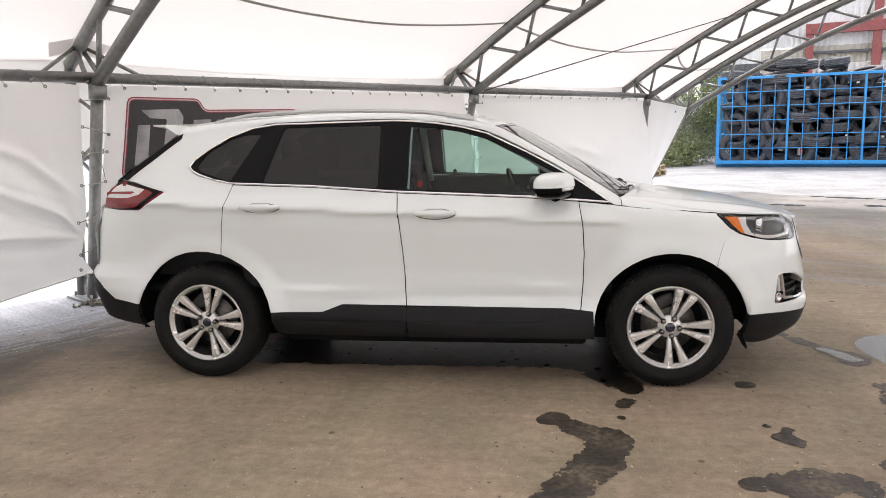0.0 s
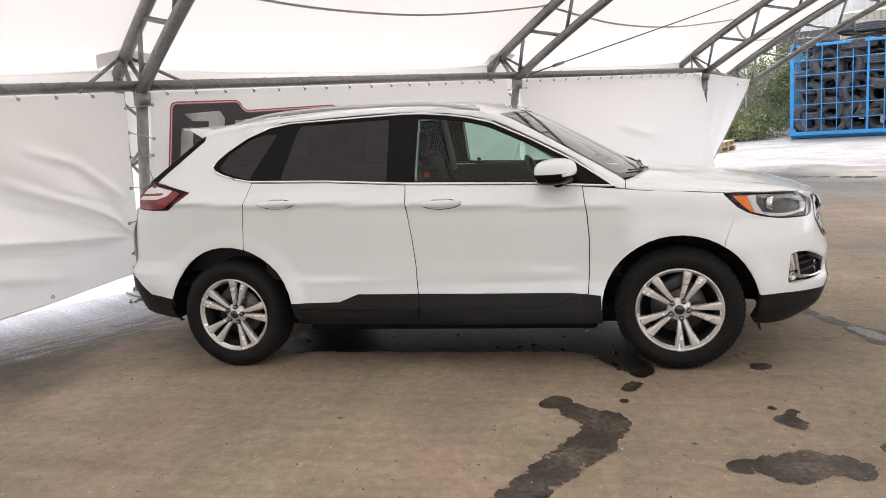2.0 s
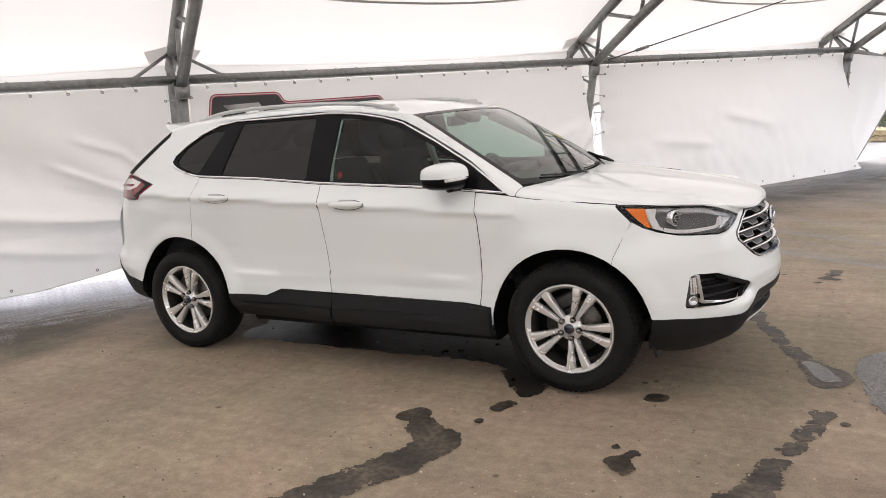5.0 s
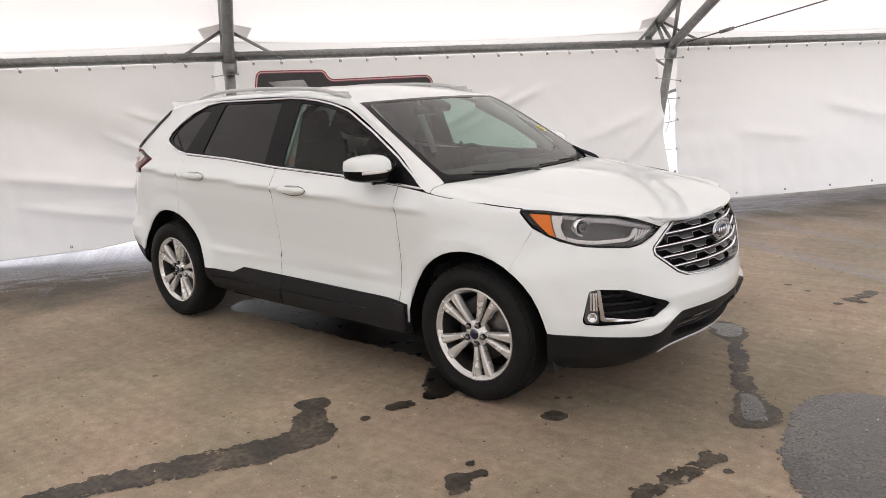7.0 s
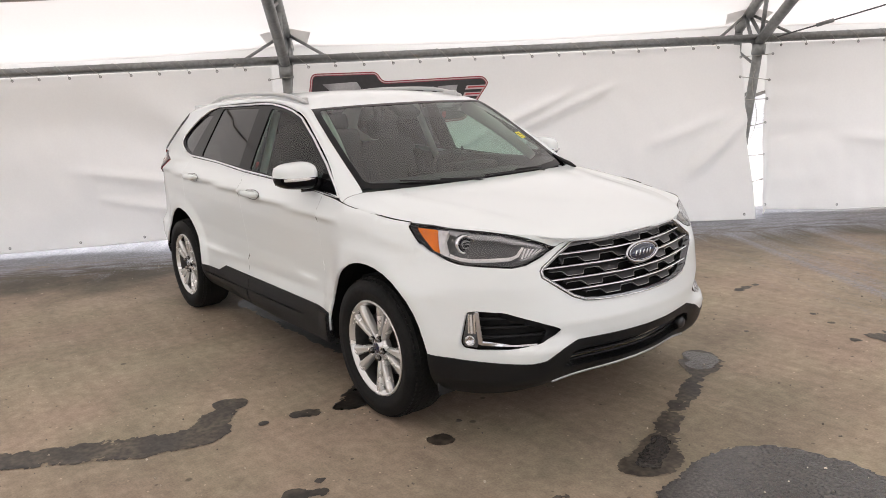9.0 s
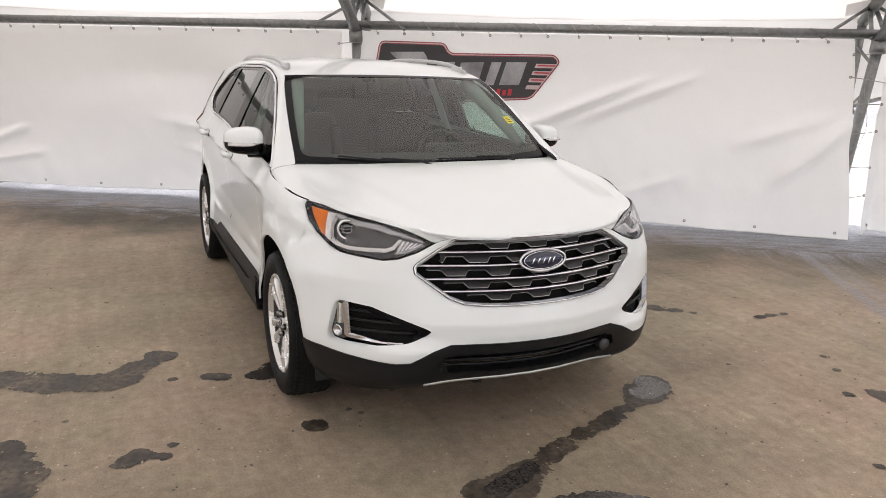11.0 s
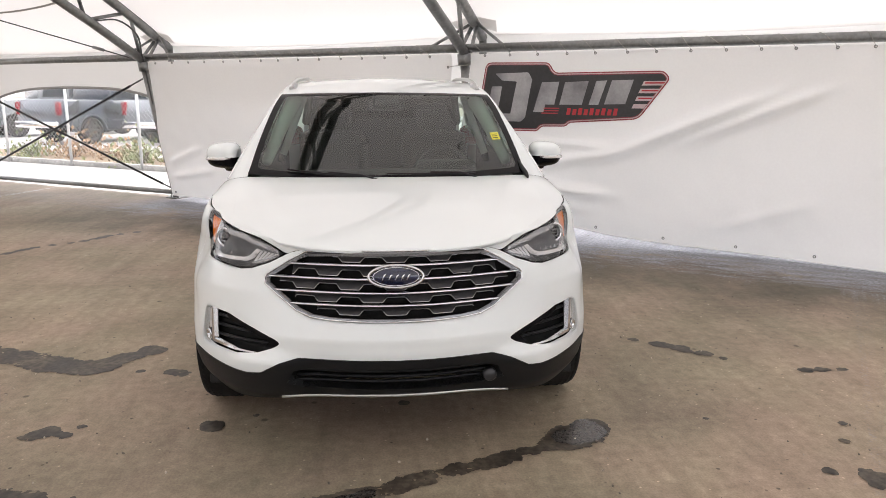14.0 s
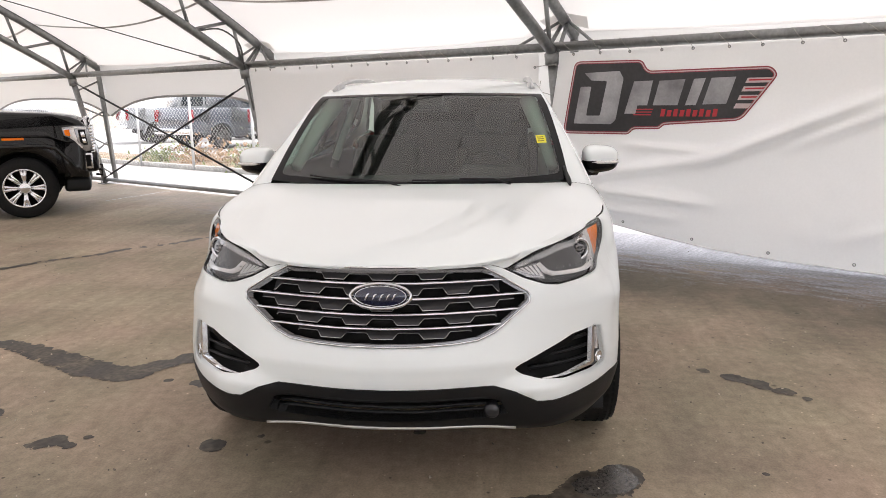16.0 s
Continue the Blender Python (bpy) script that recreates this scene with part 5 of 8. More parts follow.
GRILLE = [(0.0, 0.930), (ny(0.25), 0.929), (ny(0.385), 0.923), (ny(0.45), 0.888), (ny(0.537), 0.828), (ny(0.547), 0.812), (ny(0.542), 0.783), (ny(0.475), 0.732), (ny(0.409), 0.683), (ny(0.347), 0.658), (ny(0.27), 0.650), (ny(0.14), 0.646), (0.0, 0.645)]
FOG = roundpoly([(0.905, 0.648), (0.86, 0.656), (0.735, 0.645), (0.60, 0.597), (0.505, 0.562), (0.480, 0.546), (0.505, 0.526), (0.58, 0.500), (0.70, 0.486), (0.86, 0.474), (0.925, 0.480), (0.937, 0.505)], 0.015, 3)
LOWTOP = [(0.0, 0.490), (ny(0.395), 0.490), (ny(0.47), 0.463), (ny(0.545), 0.418), (ny(0.60), 0.412), (ny(0.75), 0.424), (nx(1.96), 0.435), (nx(1.851), 0.437)]
half = [(0.0, 0.934), (ny(0.25), 0.933), (ny(0.39), 0.926), (ny(0.445), 0.912), (ny(0.459), 0.906), (ny(0.53), 0.868), (ny(0.60), 0.842), (ny(0.66), 0.834), (ny(0.72), 0.841), (nx(1.99), 0.852), (nx(1.90), 0.869), (nx(1.82), 0.893), (nx(1.7612), 0.9265), (nx(1.7092), 0.83), (nx(1.6718), 0.755), (nx(1.6645), 0.722)]
half += [(END - ux(x), z) for x, z in F_ARCH if x > 1.67 and z > 0.44] + [(u, z + 0.002) for u, z in LOWTOP[::-1]]
panel("front_bumper", both(half), whole, PAINT, car, "white painted front bumper cover", holes=[both(GRILLE), FOG, [(-u, z) for u, z in FOG]], step=0.026, depth=0.03)
# black lower bumper with the intake
INTAKE = [(0.0, 0.452), (ny(0.36), 0.450), (ny(0.42), 0.43), (ny(0.455), 0.372), (ny(0.40), 0.352), (0.0, 0.350)]
half = LOWTOP + [(nx(1.850), 0.42), (nx(1.838), 0.268), (nx(1.95), 0.240), (ny(0.78), 0.237), (ny(0.62), 0.254), (ny(0.53), 0.278), (ny(0.46), 0.284), (ny(0.28), 0.299), (0.0, 0.306)]
lb = panel("lower_bumper", both(half), whole, TRIM, car, "grained black lower bumper", holes=[both(INTAKE)], step=0.03, lift=0.004, depth=0.05)
panel("intake_back", both([(0.0, 0.46), (ny(0.43), 0.46), (ny(0.47), 0.36), (ny(0.41), 0.34), (0.0, 0.34)]), whole, DARK, lb, step=0.05, lift=-0.07, depth=0)
for z in (0.376, 0.402, 0.428):
    w = 0.44 - (z - 0.35) * 0.5
    us = np.linspace(-ny(w), ny(w), 31)
    part("intake_slat", tube([tuple(p) for p in whole(us, np.full(31, z)) - np.array((0.035, 0, 0))], 0.0065, 6), TRIM, lb)
us = np.linspace(-ny(0.50), ny(0.50), 41)
zz = 0.313 - 0.024 * (us / ny(0.50)) ** 2
part("skid_trim", tube([tuple(p) for p in whole(us, zz) + np.array((0.004, 0, 0))], 0.0075, 6), SATIN, lb, "thin silver skid strip")
p = Vector(whole(np.array([ny(0.398)]), np.array([0.382]))[0])
bm = lathe([(0.0, 0.014), (0.024, 0.013), (0.029, 0.006), (0.029, -0.02)], 24, "x")
bmesh.ops.transform(bm, matrix=Matrix.Translation(p + Vector((-0.004, 0, 0))), verts=bm.verts)
part("tow_cap", bm, SLATGREY, lb, "round grey tow cover")
# grille
gr = panel("grille", both(GRILLE), whole, DARK, car, "black grille with four thin silver slats", step=0.05, lift=-0.055, depth=0)
half = GRILLE
inner = [(max(u, 0.0), z) for u, z in inset([(-0.2, 0.930)] + GRILLE + [(-0.2, 0.645)], 0.015)[1:-1]]
inner[0], inner[-1] = (0.0, 0.915), (0.0, 0.660)
outer = [(max(u, 0.0), z) for u, z in inset([(-0.2, 0.930)] + GRILLE + [(-0.2, 0.645)], 0.0035)[1:-1]]
outer[0], outer[-1] = (0.0, 0.9265), (0.0, 0.6485)
panel("grille_frame", both(outer), whole, SMOKED, gr, "chrome grille frame", holes=[both(inner)], step=0.02, lift=0.004, depth=0.03)

mid = [(u - 0.004 if u > 0.02 else 0.0, z + (0.8145 - z) * 0.02) for u, z in outer]
loop = on_skin_line(whole, both(mid), 0.03, 0.006)
part("frame_edge", tube([tuple(q) for q in loop], 0.0032, 6, closed=True), CHROME, gr, "thin bright edge of the grille frame")


def grille_half_width(z):
    pts = [(u, q) for u, q in inner]
    top, bot = pts[:6], pts[6:]
    a = np.interp(z, [q for _, q in top][::-1], [u for u, _ in top][::-1])
    b = np.interp(z, [q for _, q in bot][::-1], [u for u, _ in bot][::-1])
    return float(a if z > 0.815 else b)


ROWS_Z = [0.871, 0.8175, 0.764, 0.714]
for i, z in enumerate(ROWS_Z):
    w = grille_half_width(z) + 0.004
    us = np.linspace(-w, w, 49)
    bm = bmesh.new()
    prof = [(-0.022, 0.0045), (-0.008, 0.005), (-0.001, 0.003), (0.001, 0.0), (-0.001, -0.003), (-0.006, -0.005), (-0.02, -0.006), (-0.03, -0.003)]
    rings = []
    for u in us:
        p = whole(np.array([u]), np.array([z]))[0]
        rings.append([bm.verts.new((p[0] + dx, p[1], p[2] + dz)) for dx, dz in prof])
    for r, q in zip(rings, rings[1:]):
        for k in range(len(prof)):
            bm.faces.new((r[k], q[k], q[(k + 1) % len(prof)], r[(k + 1) % len(prof)]))
    part("slat", bm, CHROME, gr, "bright silver grille slat")
# grey bars between the slats, each with a stepped lower edge over dark gaps
ZS = [0.918] + ROWS_Z + [0.664]
for i in range(len(ZS) - 1):
    zt, zb = ZS[i] - 0.006, ZS[i + 1] + 0.0105
    zm = zt - 0.46 * (zt - zb)
    w = min(grille_half_width(min(zt, 0.912)), grille_half_width(max(zb, 0.672))) - 0.028
    pitch = 0.190
    off = 0 if i % 2 else pitch / 2
    steps = []
    for k in range(-4, 5):
        c = k * pitch + off
        steps += [(c - 0.056, zb), (c - 0.037, zm), (c + 0.037, zm), (c + 0.056, zb)]
    us = [u for u, _ in steps]
    line = [(-w, float(np.interp(-w, us, [q for _, q in steps])))] + [p for p in steps if -w < p[0] < w] + [(w, float(np.interp(w, us, [q for _, q in steps])))]
    fine = []
    for (u0, q0), (u1, q1) in zip(line, line[1:]):
        n = max(1, int((u1 - u0) / 0.03))
        fine += [(u0 + (u1 - u0) * t / n, q0 + (q1 - q0) * t / n) for t in range(n)]
    fine.append(line[-1])
    bar_bm, edge_bm = bmesh.new(), bmesh.new()
    pb = pe = None
    for u, q in fine:
        p = whole(np.array([u]), np.array([q]))[0]
        top = whole(np.array([u]), np.array([zt]))[0]
        tw = (zt - q) / (zt - zb)
        cb = [bar_bm.verts.new((top[0] - 0.040, top[1], zt)), bar_bm.verts.new((p[0] - 0.040 + 0.024 * tw, p[1], q)), bar_bm.verts.new((p[0] - 0.052, p[1], q))]
        ce = [edge_bm.verts.new((p[0] - 0.0395 + 0.024 * tw + dx, p[1], q + dz)) for dx, dz in ((0.0, 0.0012), (0.0012, -0.0004), (-0.0015, -0.0022))]
        if pb:
            for m in (0, 1):
                bar_bm.faces.new((pb[m], cb[m], cb[m + 1], pb[m + 1]))
                edge_bm.faces.new((pe[m], ce[m], ce[m + 1], pe[m + 1]))
        pb, pe = cb, ce
    part("slat_bar", bar_bm, SLATGREY, gr, smooth=False)
    part("bar_edge", edge_bm, SATIN, gr, "thin bright edge of the grey bar", smooth=False)
# badge: a blue oval in a chrome ring with a plain pale flourish
p = Vector(whole(np.array([0.0]), np.array([0.832]))[0]) + Vector((0.006, 0, 0))
lean = Matrix.Translation(p) @ Matrix.Rotation(radians(-9), 4, "Y")
bm = lathe([(0.0, 0.010), (0.8, 0.007), (0.86, 0.003), (0.86, -0.012), (0.0, -0.012)], 48, "x")
bmesh.ops.transform(bm, matrix=lean @ Matrix.Diagonal((1, 0.112, 0.046, 1)), verts=bm.verts)
bd = part("badge", bm, BADGE, gr, "blue oval badge with a chrome ring")
bm = tube([lean @ Vector((0.002, 0.109 * math.cos(a), 0.045 * math.sin(a))) for a in np.linspace(0, math.tau, 48, endpoint=False)], 0.0065, 8, closed=True)
part("badge_ring", bm, GUNCHROME, bd)
for y, h, w in ((-0.050, 0.020, 0.0042), (-0.024, 0.018, 0.0038), (0.002, 0.018, 0.0038), (0.026, 0.018, 0.0036), (0.048, 0.020, 0.0038)):
    part("badge_mark", tube([lean @ Vector((0.0085, y - 0.005, -0.013)), lean @ Vector((0.0095, y + 0.004, -0.013 + h)), lean @ Vector((0.009, y + 0.010, -0.010 + h))], [w, w, w * 0.5], 6), CHROME, bd)
part("badge_ring", tube([lean @ Vector((0.006, 0.092 * math.cos(a), 0.0365 * math.sin(a))) for a in np.linspace(0, math.tau, 48, endpoint=False)], 0.0018, 6, closed=True), CHROME, bd)
# fog lamp nests
for s in (1, -1):
    def mir(pts):
        return [(s * u, z) for u, z in pts]
    fg = panel("fog_nest", mir(FOG), whole, DARK, car, "black fog lamp recess with chrome edging", step=0.04, lift=-0.055, depth=0)
    panel("fog_trim", mir([(0.866, 0.648), (0.852, 0.648), (0.834, 0.515), (0.70, 0.503), (0.60, 0.503), (0.60, 0.4985), (0.70, 0.496), (0.838, 0.502), (0.852, 0.508)]), whole, GUNCHROME, fg, "chrome fog lamp edging", step=0.015, lift=-0.006, depth=0.02)
    fl_ = panel("fog_lamp", mir([(0.902, 0.640), (0.870, 0.645), (0.858, 0.50), (0.862, 0.486), (0.918, 0.490), (0.926, 0.508)]), whole, FIXGREY, fg, "clear fog lamp with bright flutes", step=0.02, lift=-0.022, depth=0.02)
    for k in range(3):
        u0 = 0.866 + 0.0125 * k
        panel("flute", mir([(u0 + 0.008, 0.637), (u0 + 0.001, 0.637), (u0 - 0.001, 0.553), (u0 + 0.0075, 0.553)]), whole, WHITELENS if k % 2 else CHROME, fl_, step=0.02, lift=-0.014 + 0.004 * (k % 2), depth=0.01)
    pc = Vector(whole(np.array([s * 0.889]), np.array([0.520]))[0])
    qd = (Vector((0.55, s * 0.83, 0))).to_track_quat("Y", "Z").to_matrix().to_4x4()
    bm = lathe([(0.0, -0.010), (0.010, -0.007), (0.019, 0.002), (0.022, 0.006), (0.024, 0.0)], 24)
    bmesh.ops.transform(bm, matrix=Matrix.Translation(pc - Vector((0.008, s * 0.010, 0))) @ qd, verts=bm.verts)
    part("fog_projector", bm, CHROME, fl_, "round chrome bowl")
    ob = panel("fog_cover", mir([(0.902, 0.640), (0.870, 0.645), (0.858, 0.50), (0.862, 0.486), (0.918, 0.490), (0.926, 0.508)]), whole, LENS, fl_, "clear fog lamp cover", step=0.03, lift=-0.004, depth=0)
    ob.visible_shadow = False
    for z0 in (0.612, 0.572, 0.530):
        end = 0.735 - (0.645 - z0) * 2.5 if z0 > 0.552 else 0.50 + (0.55 - z0) * 1.8
        a = np.linspace(0.842, end + 0.02, 12)
        part("fog_blade", tube([tuple(q) for q in whole(s * a, np.full(12, z0)) - np.array((0.028, s * 0.024, 0))], 0.007, 6), TRIM, fg)
    panel("fog_lip", mir([(0.76, 0.645), (0.60, 0.595), (0.505, 0.560), (0.483, 0.546), (0.507, 0.528), (0.58, 0.503), (0.56, 0.520), (0.535, 0.545), (0.60, 0.572), (0.75, 0.622)]), whole, BLACKGLOSS, fg, step=0.02, lift=-0.008, depth=0.03)

# hood: a flat crown with rolled flanks that come down to the fender seams
EDGE_S = [(ux(1.14), 1.069), (ux(1.26), 1.0535), (ux(1.47), 1.0365), (ux(1.68), 1.0155), (ux(1.80), 1.008), (ux(1.92), 0.999), (uy(0.70), 0.983), (uy(0.60), 0.959), (uy(0.52), 0.931), (uy(0.462), 0.909), (uy(0.43), 0.918), (uy(0.33), 0.930), (uy(0.18), 0.9335), (END, 0.9345)]
EDGE_H = smooth_line([(1.14, 0.755), (1.26, 0.765), (1.47, 0.762), (1.68, 0.742), (1.80, 0.715), (1.92, 0.668), (2.02, 0.612), (2.10, 0.555), (2.16, 0.508), (2.203, 0.466), (2.223, 0.43), (2.262, 0.33), (2.286, 0.18), (2.292, 0.0)], 90)
for side in (-1.0, 1.0):
    a = skin(side)(np.array([q[0] for q in EDGE_S]), np.array([q[1] for q in EDGE_S]))
    a = smooth_line(a, 90)
    b = hood_skin(EDGE_H[:, 0], side * EDGE_H[:, 1])
    bm = bmesh.new()
    prev = None
    rows = []
    for p, q in zip(a, b):
        c = np.array((p[0] * 0.88 + q[0] * 0.12, p[1] * 0.88 + q[1] * 0.12, q[2] - 0.12 * (q[2] - p[2])))
        ts = np.linspace(0, 1, 9)
        line = [p * (1 - t) ** 2 + c * 2 * t * (1 - t) + q * t * t for t in ts]
        rows.append(line)
        cur = [bm.verts.new(tuple(v)) for v in line]
        if prev:
            for k in range(8):
                bm.faces.new((prev[k], cur[k], cur[k + 1], prev[k + 1]))
        prev = cur
    bmesh.ops.recalc_face_normals(bm, faces=bm.faces[:])
    part("hood_edge", bm, PAINT, car)
    part("hood_seam", tube([tuple(v - np.array((0.002, 0, 0.001))) for v in rows[0]], 0.0022, 6), DARK, car)
# hood, windshield, roof, tail
HOOD = [(2.292, 0.0)] + [tuple(q) for q in EDGE_H[-2::-1]] + [(1.155, 0.72), (1.19, 0.60), (1.20, 0.40), (1.225, 0.2), (1.23, 0.0)]
panel("hood", HOOD + [(x, -y) for x, y in HOOD[::-1] if 0 < y], hood_skin, PAINT, car, "white hood with two raised creases", step=0.03, depth=0.012)
COWL = [(1.29, 0.0), (1.27, 0.3), (1.22, 0.55), (1.15, 0.72), (1.10, 0.795), (1.0, 0.80), (1.0, 0.0)]
panel("cowl", COWL + [(x, -y) for x, y in COWL[::-1] if y > 0], lambda x, y: hood_skin(x, y) - np.array((0, 0, 0.03)), DARK, car, "black cowl under the wipers", step=0.06, depth=0)
ob = panel("windshield", [(-1, 0), (1, 0), (1, 1), (-1, 1)], shield, SHIELD, car, "raked windshield with a yellow sticker", step=0.06, lift=0.0, depth=0)
ob.visible_shadow = False
panel("windshield_rim", [(-1, 0), (1, 0), (1, 1), (-1, 1)], shield, BLACKGLOSS, ob, "black ceramic edge", holes=[roundpoly([(-0.955, 0.075), (0, 0.06), (0.955, 0.075), (0.94, 0.955), (-0.94, 0.955)], 0.06, 5)], step=0.05, lift=0.0015, depth=0)
panel("sticker", [(0.835, 0.345), (0.905, 0.345), (0.905, 0.425), (0.835, 0.425)], shield, YELLOW, ob, "small yellow sticker", step=0.05, lift=0.002, depth=0)
for k in range(3):
    panel("sticker_line", [(0.845, 0.36 + 0.02 * k), (0.89, 0.36 + 0.02 * k), (0.89, 0.367 + 0.02 * k), (0.845, 0.367 + 0.02 * k)], shield, TRIM, ob, step=0.05, lift=0.003, depth=0)
panel("roof", [(-1, 0), (1, 0), (1, 1), (-1, 1)], roof_skin, PAINT, car, "white roof panel", step=0.05, depth=0.004)
for pts in ([(0.62, 0.035), (0.45, 0.045), (0.2, 0.055), (-0.02, 0.06)], [(-0.05, 0.03), (-0.3, 0.04), (-0.55, 0.06), (-0.72, 0.075)]):
    wp = [Vector(shield(np.array([u]), np.array([v]))[0]) + Vector((0.006, 0, 0.010)) for u, v in smooth_line([(a, b) for a, b in pts], 16)]
    w = part("wiper", tube(wp, 0.005, 6), TRIM, car, "black wiper blade")
    part("wiper_arm", tube([wp[0] + Vector((0.03, 0, -0.02)), wp[3] + Vector((0.014, 0, 0.006)), wp[8] + Vector((0.003, 0, 0.008))], 0.005, 6), TRIM, w)
part("wiper_base", tube(smooth_line([(1.04, 0.738, 1.178), (1.11, 0.748, 1.142), (1.17, 0.755, 1.120), (1.225, 0.758, 1.100)], 10), [0.005, 0.007, 0.009, 0.011, 0.012, 0.013, 0.013, 0.012, 0.009, 0.004], 8), TRIM, car)
for side in (-1, 1):
    bm = bmesh.new()
    vs = [bm.verts.new((x, side * y, z)) for x, y, z in ((-1.56, 0.640, 1.560), (-1.60, 0.612, 1.590), (-1.755, 0.604, 1.6015), (-1.765, 0.602, 1.588), (-1.66, 0.640, 1.532), (-1.60, 0.664, 1.530))]
    bm.faces.new(vs)
    bmesh.ops.recalc_face_normals(bm, faces=bm.faces[:])
    part("spoiler_cheek", bm, PAINT, car)
# spoiler and tailgate
def tip(u):
    return np.array((-2.10 + 0.34 * u * u, u * 0.60, 1.611 - 0.010 * u * u))


sp = grid_sheet(lambda u, v: tuple(np.array((-1.60 - 0.16 * (1 - u * u), u * 0.605, 1.577 + 0.030 * (1 - u * u))) * (1 - v) + tip(u) * v), 20, 8, -1, 1, 0, 1)
sl = part("spoiler", sp, PAINT, car, "white roof spoiler")
part("spoiler_lip", grid_sheet(lambda u, v: tuple(tip(u) + np.array((0.004 * v, 0, -0.014 * v))), 20, 1, -1, 1, 0, 1), PAINT, sl)
part("spoiler_underside", grid_sheet(lambda u, v: tuple((tip(u) + np.array((0.004, 0, -0.014))) * (1 - v) + np.array((-1.64 - 0.10 * (1 - u * u), u * 0.63, 1.54)) * v), 20, 4, -1, 1, 0, 1), PAINT, sl)
bm = grid_sheet(lambda u, v: (-1.645 - 0.40 * v - 0.10 * (1 - u * u), u * (0.635 + 0.11 * v), 1.545 - 0.29 * v), 24, 14, -1, 1, 0, 1)
ob = part("rear_window", bm, BLACKGLOSS, car, "dark rear window")
bm = grid_sheet(lambda u, v: (-2.045 - 0.18 * ease(np.float64(v * 1.6)) - 0.11 * (1 - u * u), u * (0.745 + 0.03 * v), 1.255 - 0.60 * v), 24, 14, -1, 1, 0, 1)
part("tailgate", bm, PAINT, car)
part("shark_fin", tube([(-1.50, 0, 1.625), (-1.42, 0, 1.64), (-1.35, 0, 1.63)], [0.03, 0.028, 0.008], 10), PAINT, car, "white roof aerial fin")
part("underbody", box(3.5, 1.34, 0.14, at=(0, 0, 0.285), bevel=0.03), DARK, car)
part("floor_pan", box(1.9, 1.56, 0.12, at=(0, 0, 0.262), bevel=0.03), DARK, car)
part("engine_tray", box(0.8, 1.2, 0.05, at=(1.40, 0, 0.235), bevel=0.02), DARK, car)
part("exhaust", tube([(-1.9, -0.4, 0.3), (0.3, -0.2, 0.26)], 0.04, 8), IRON, car)
part("engine_bulk", box(1.0, 1.3, 0.5, at=(1.5, 0, 0.62), bevel=0.05), DARK, car)

# ---------------------------------------------------------------- wheels (built once facing -y, then copied)
R_TYRE, R_RIM, W_TYRE = 0.362, 0.244, 0.235


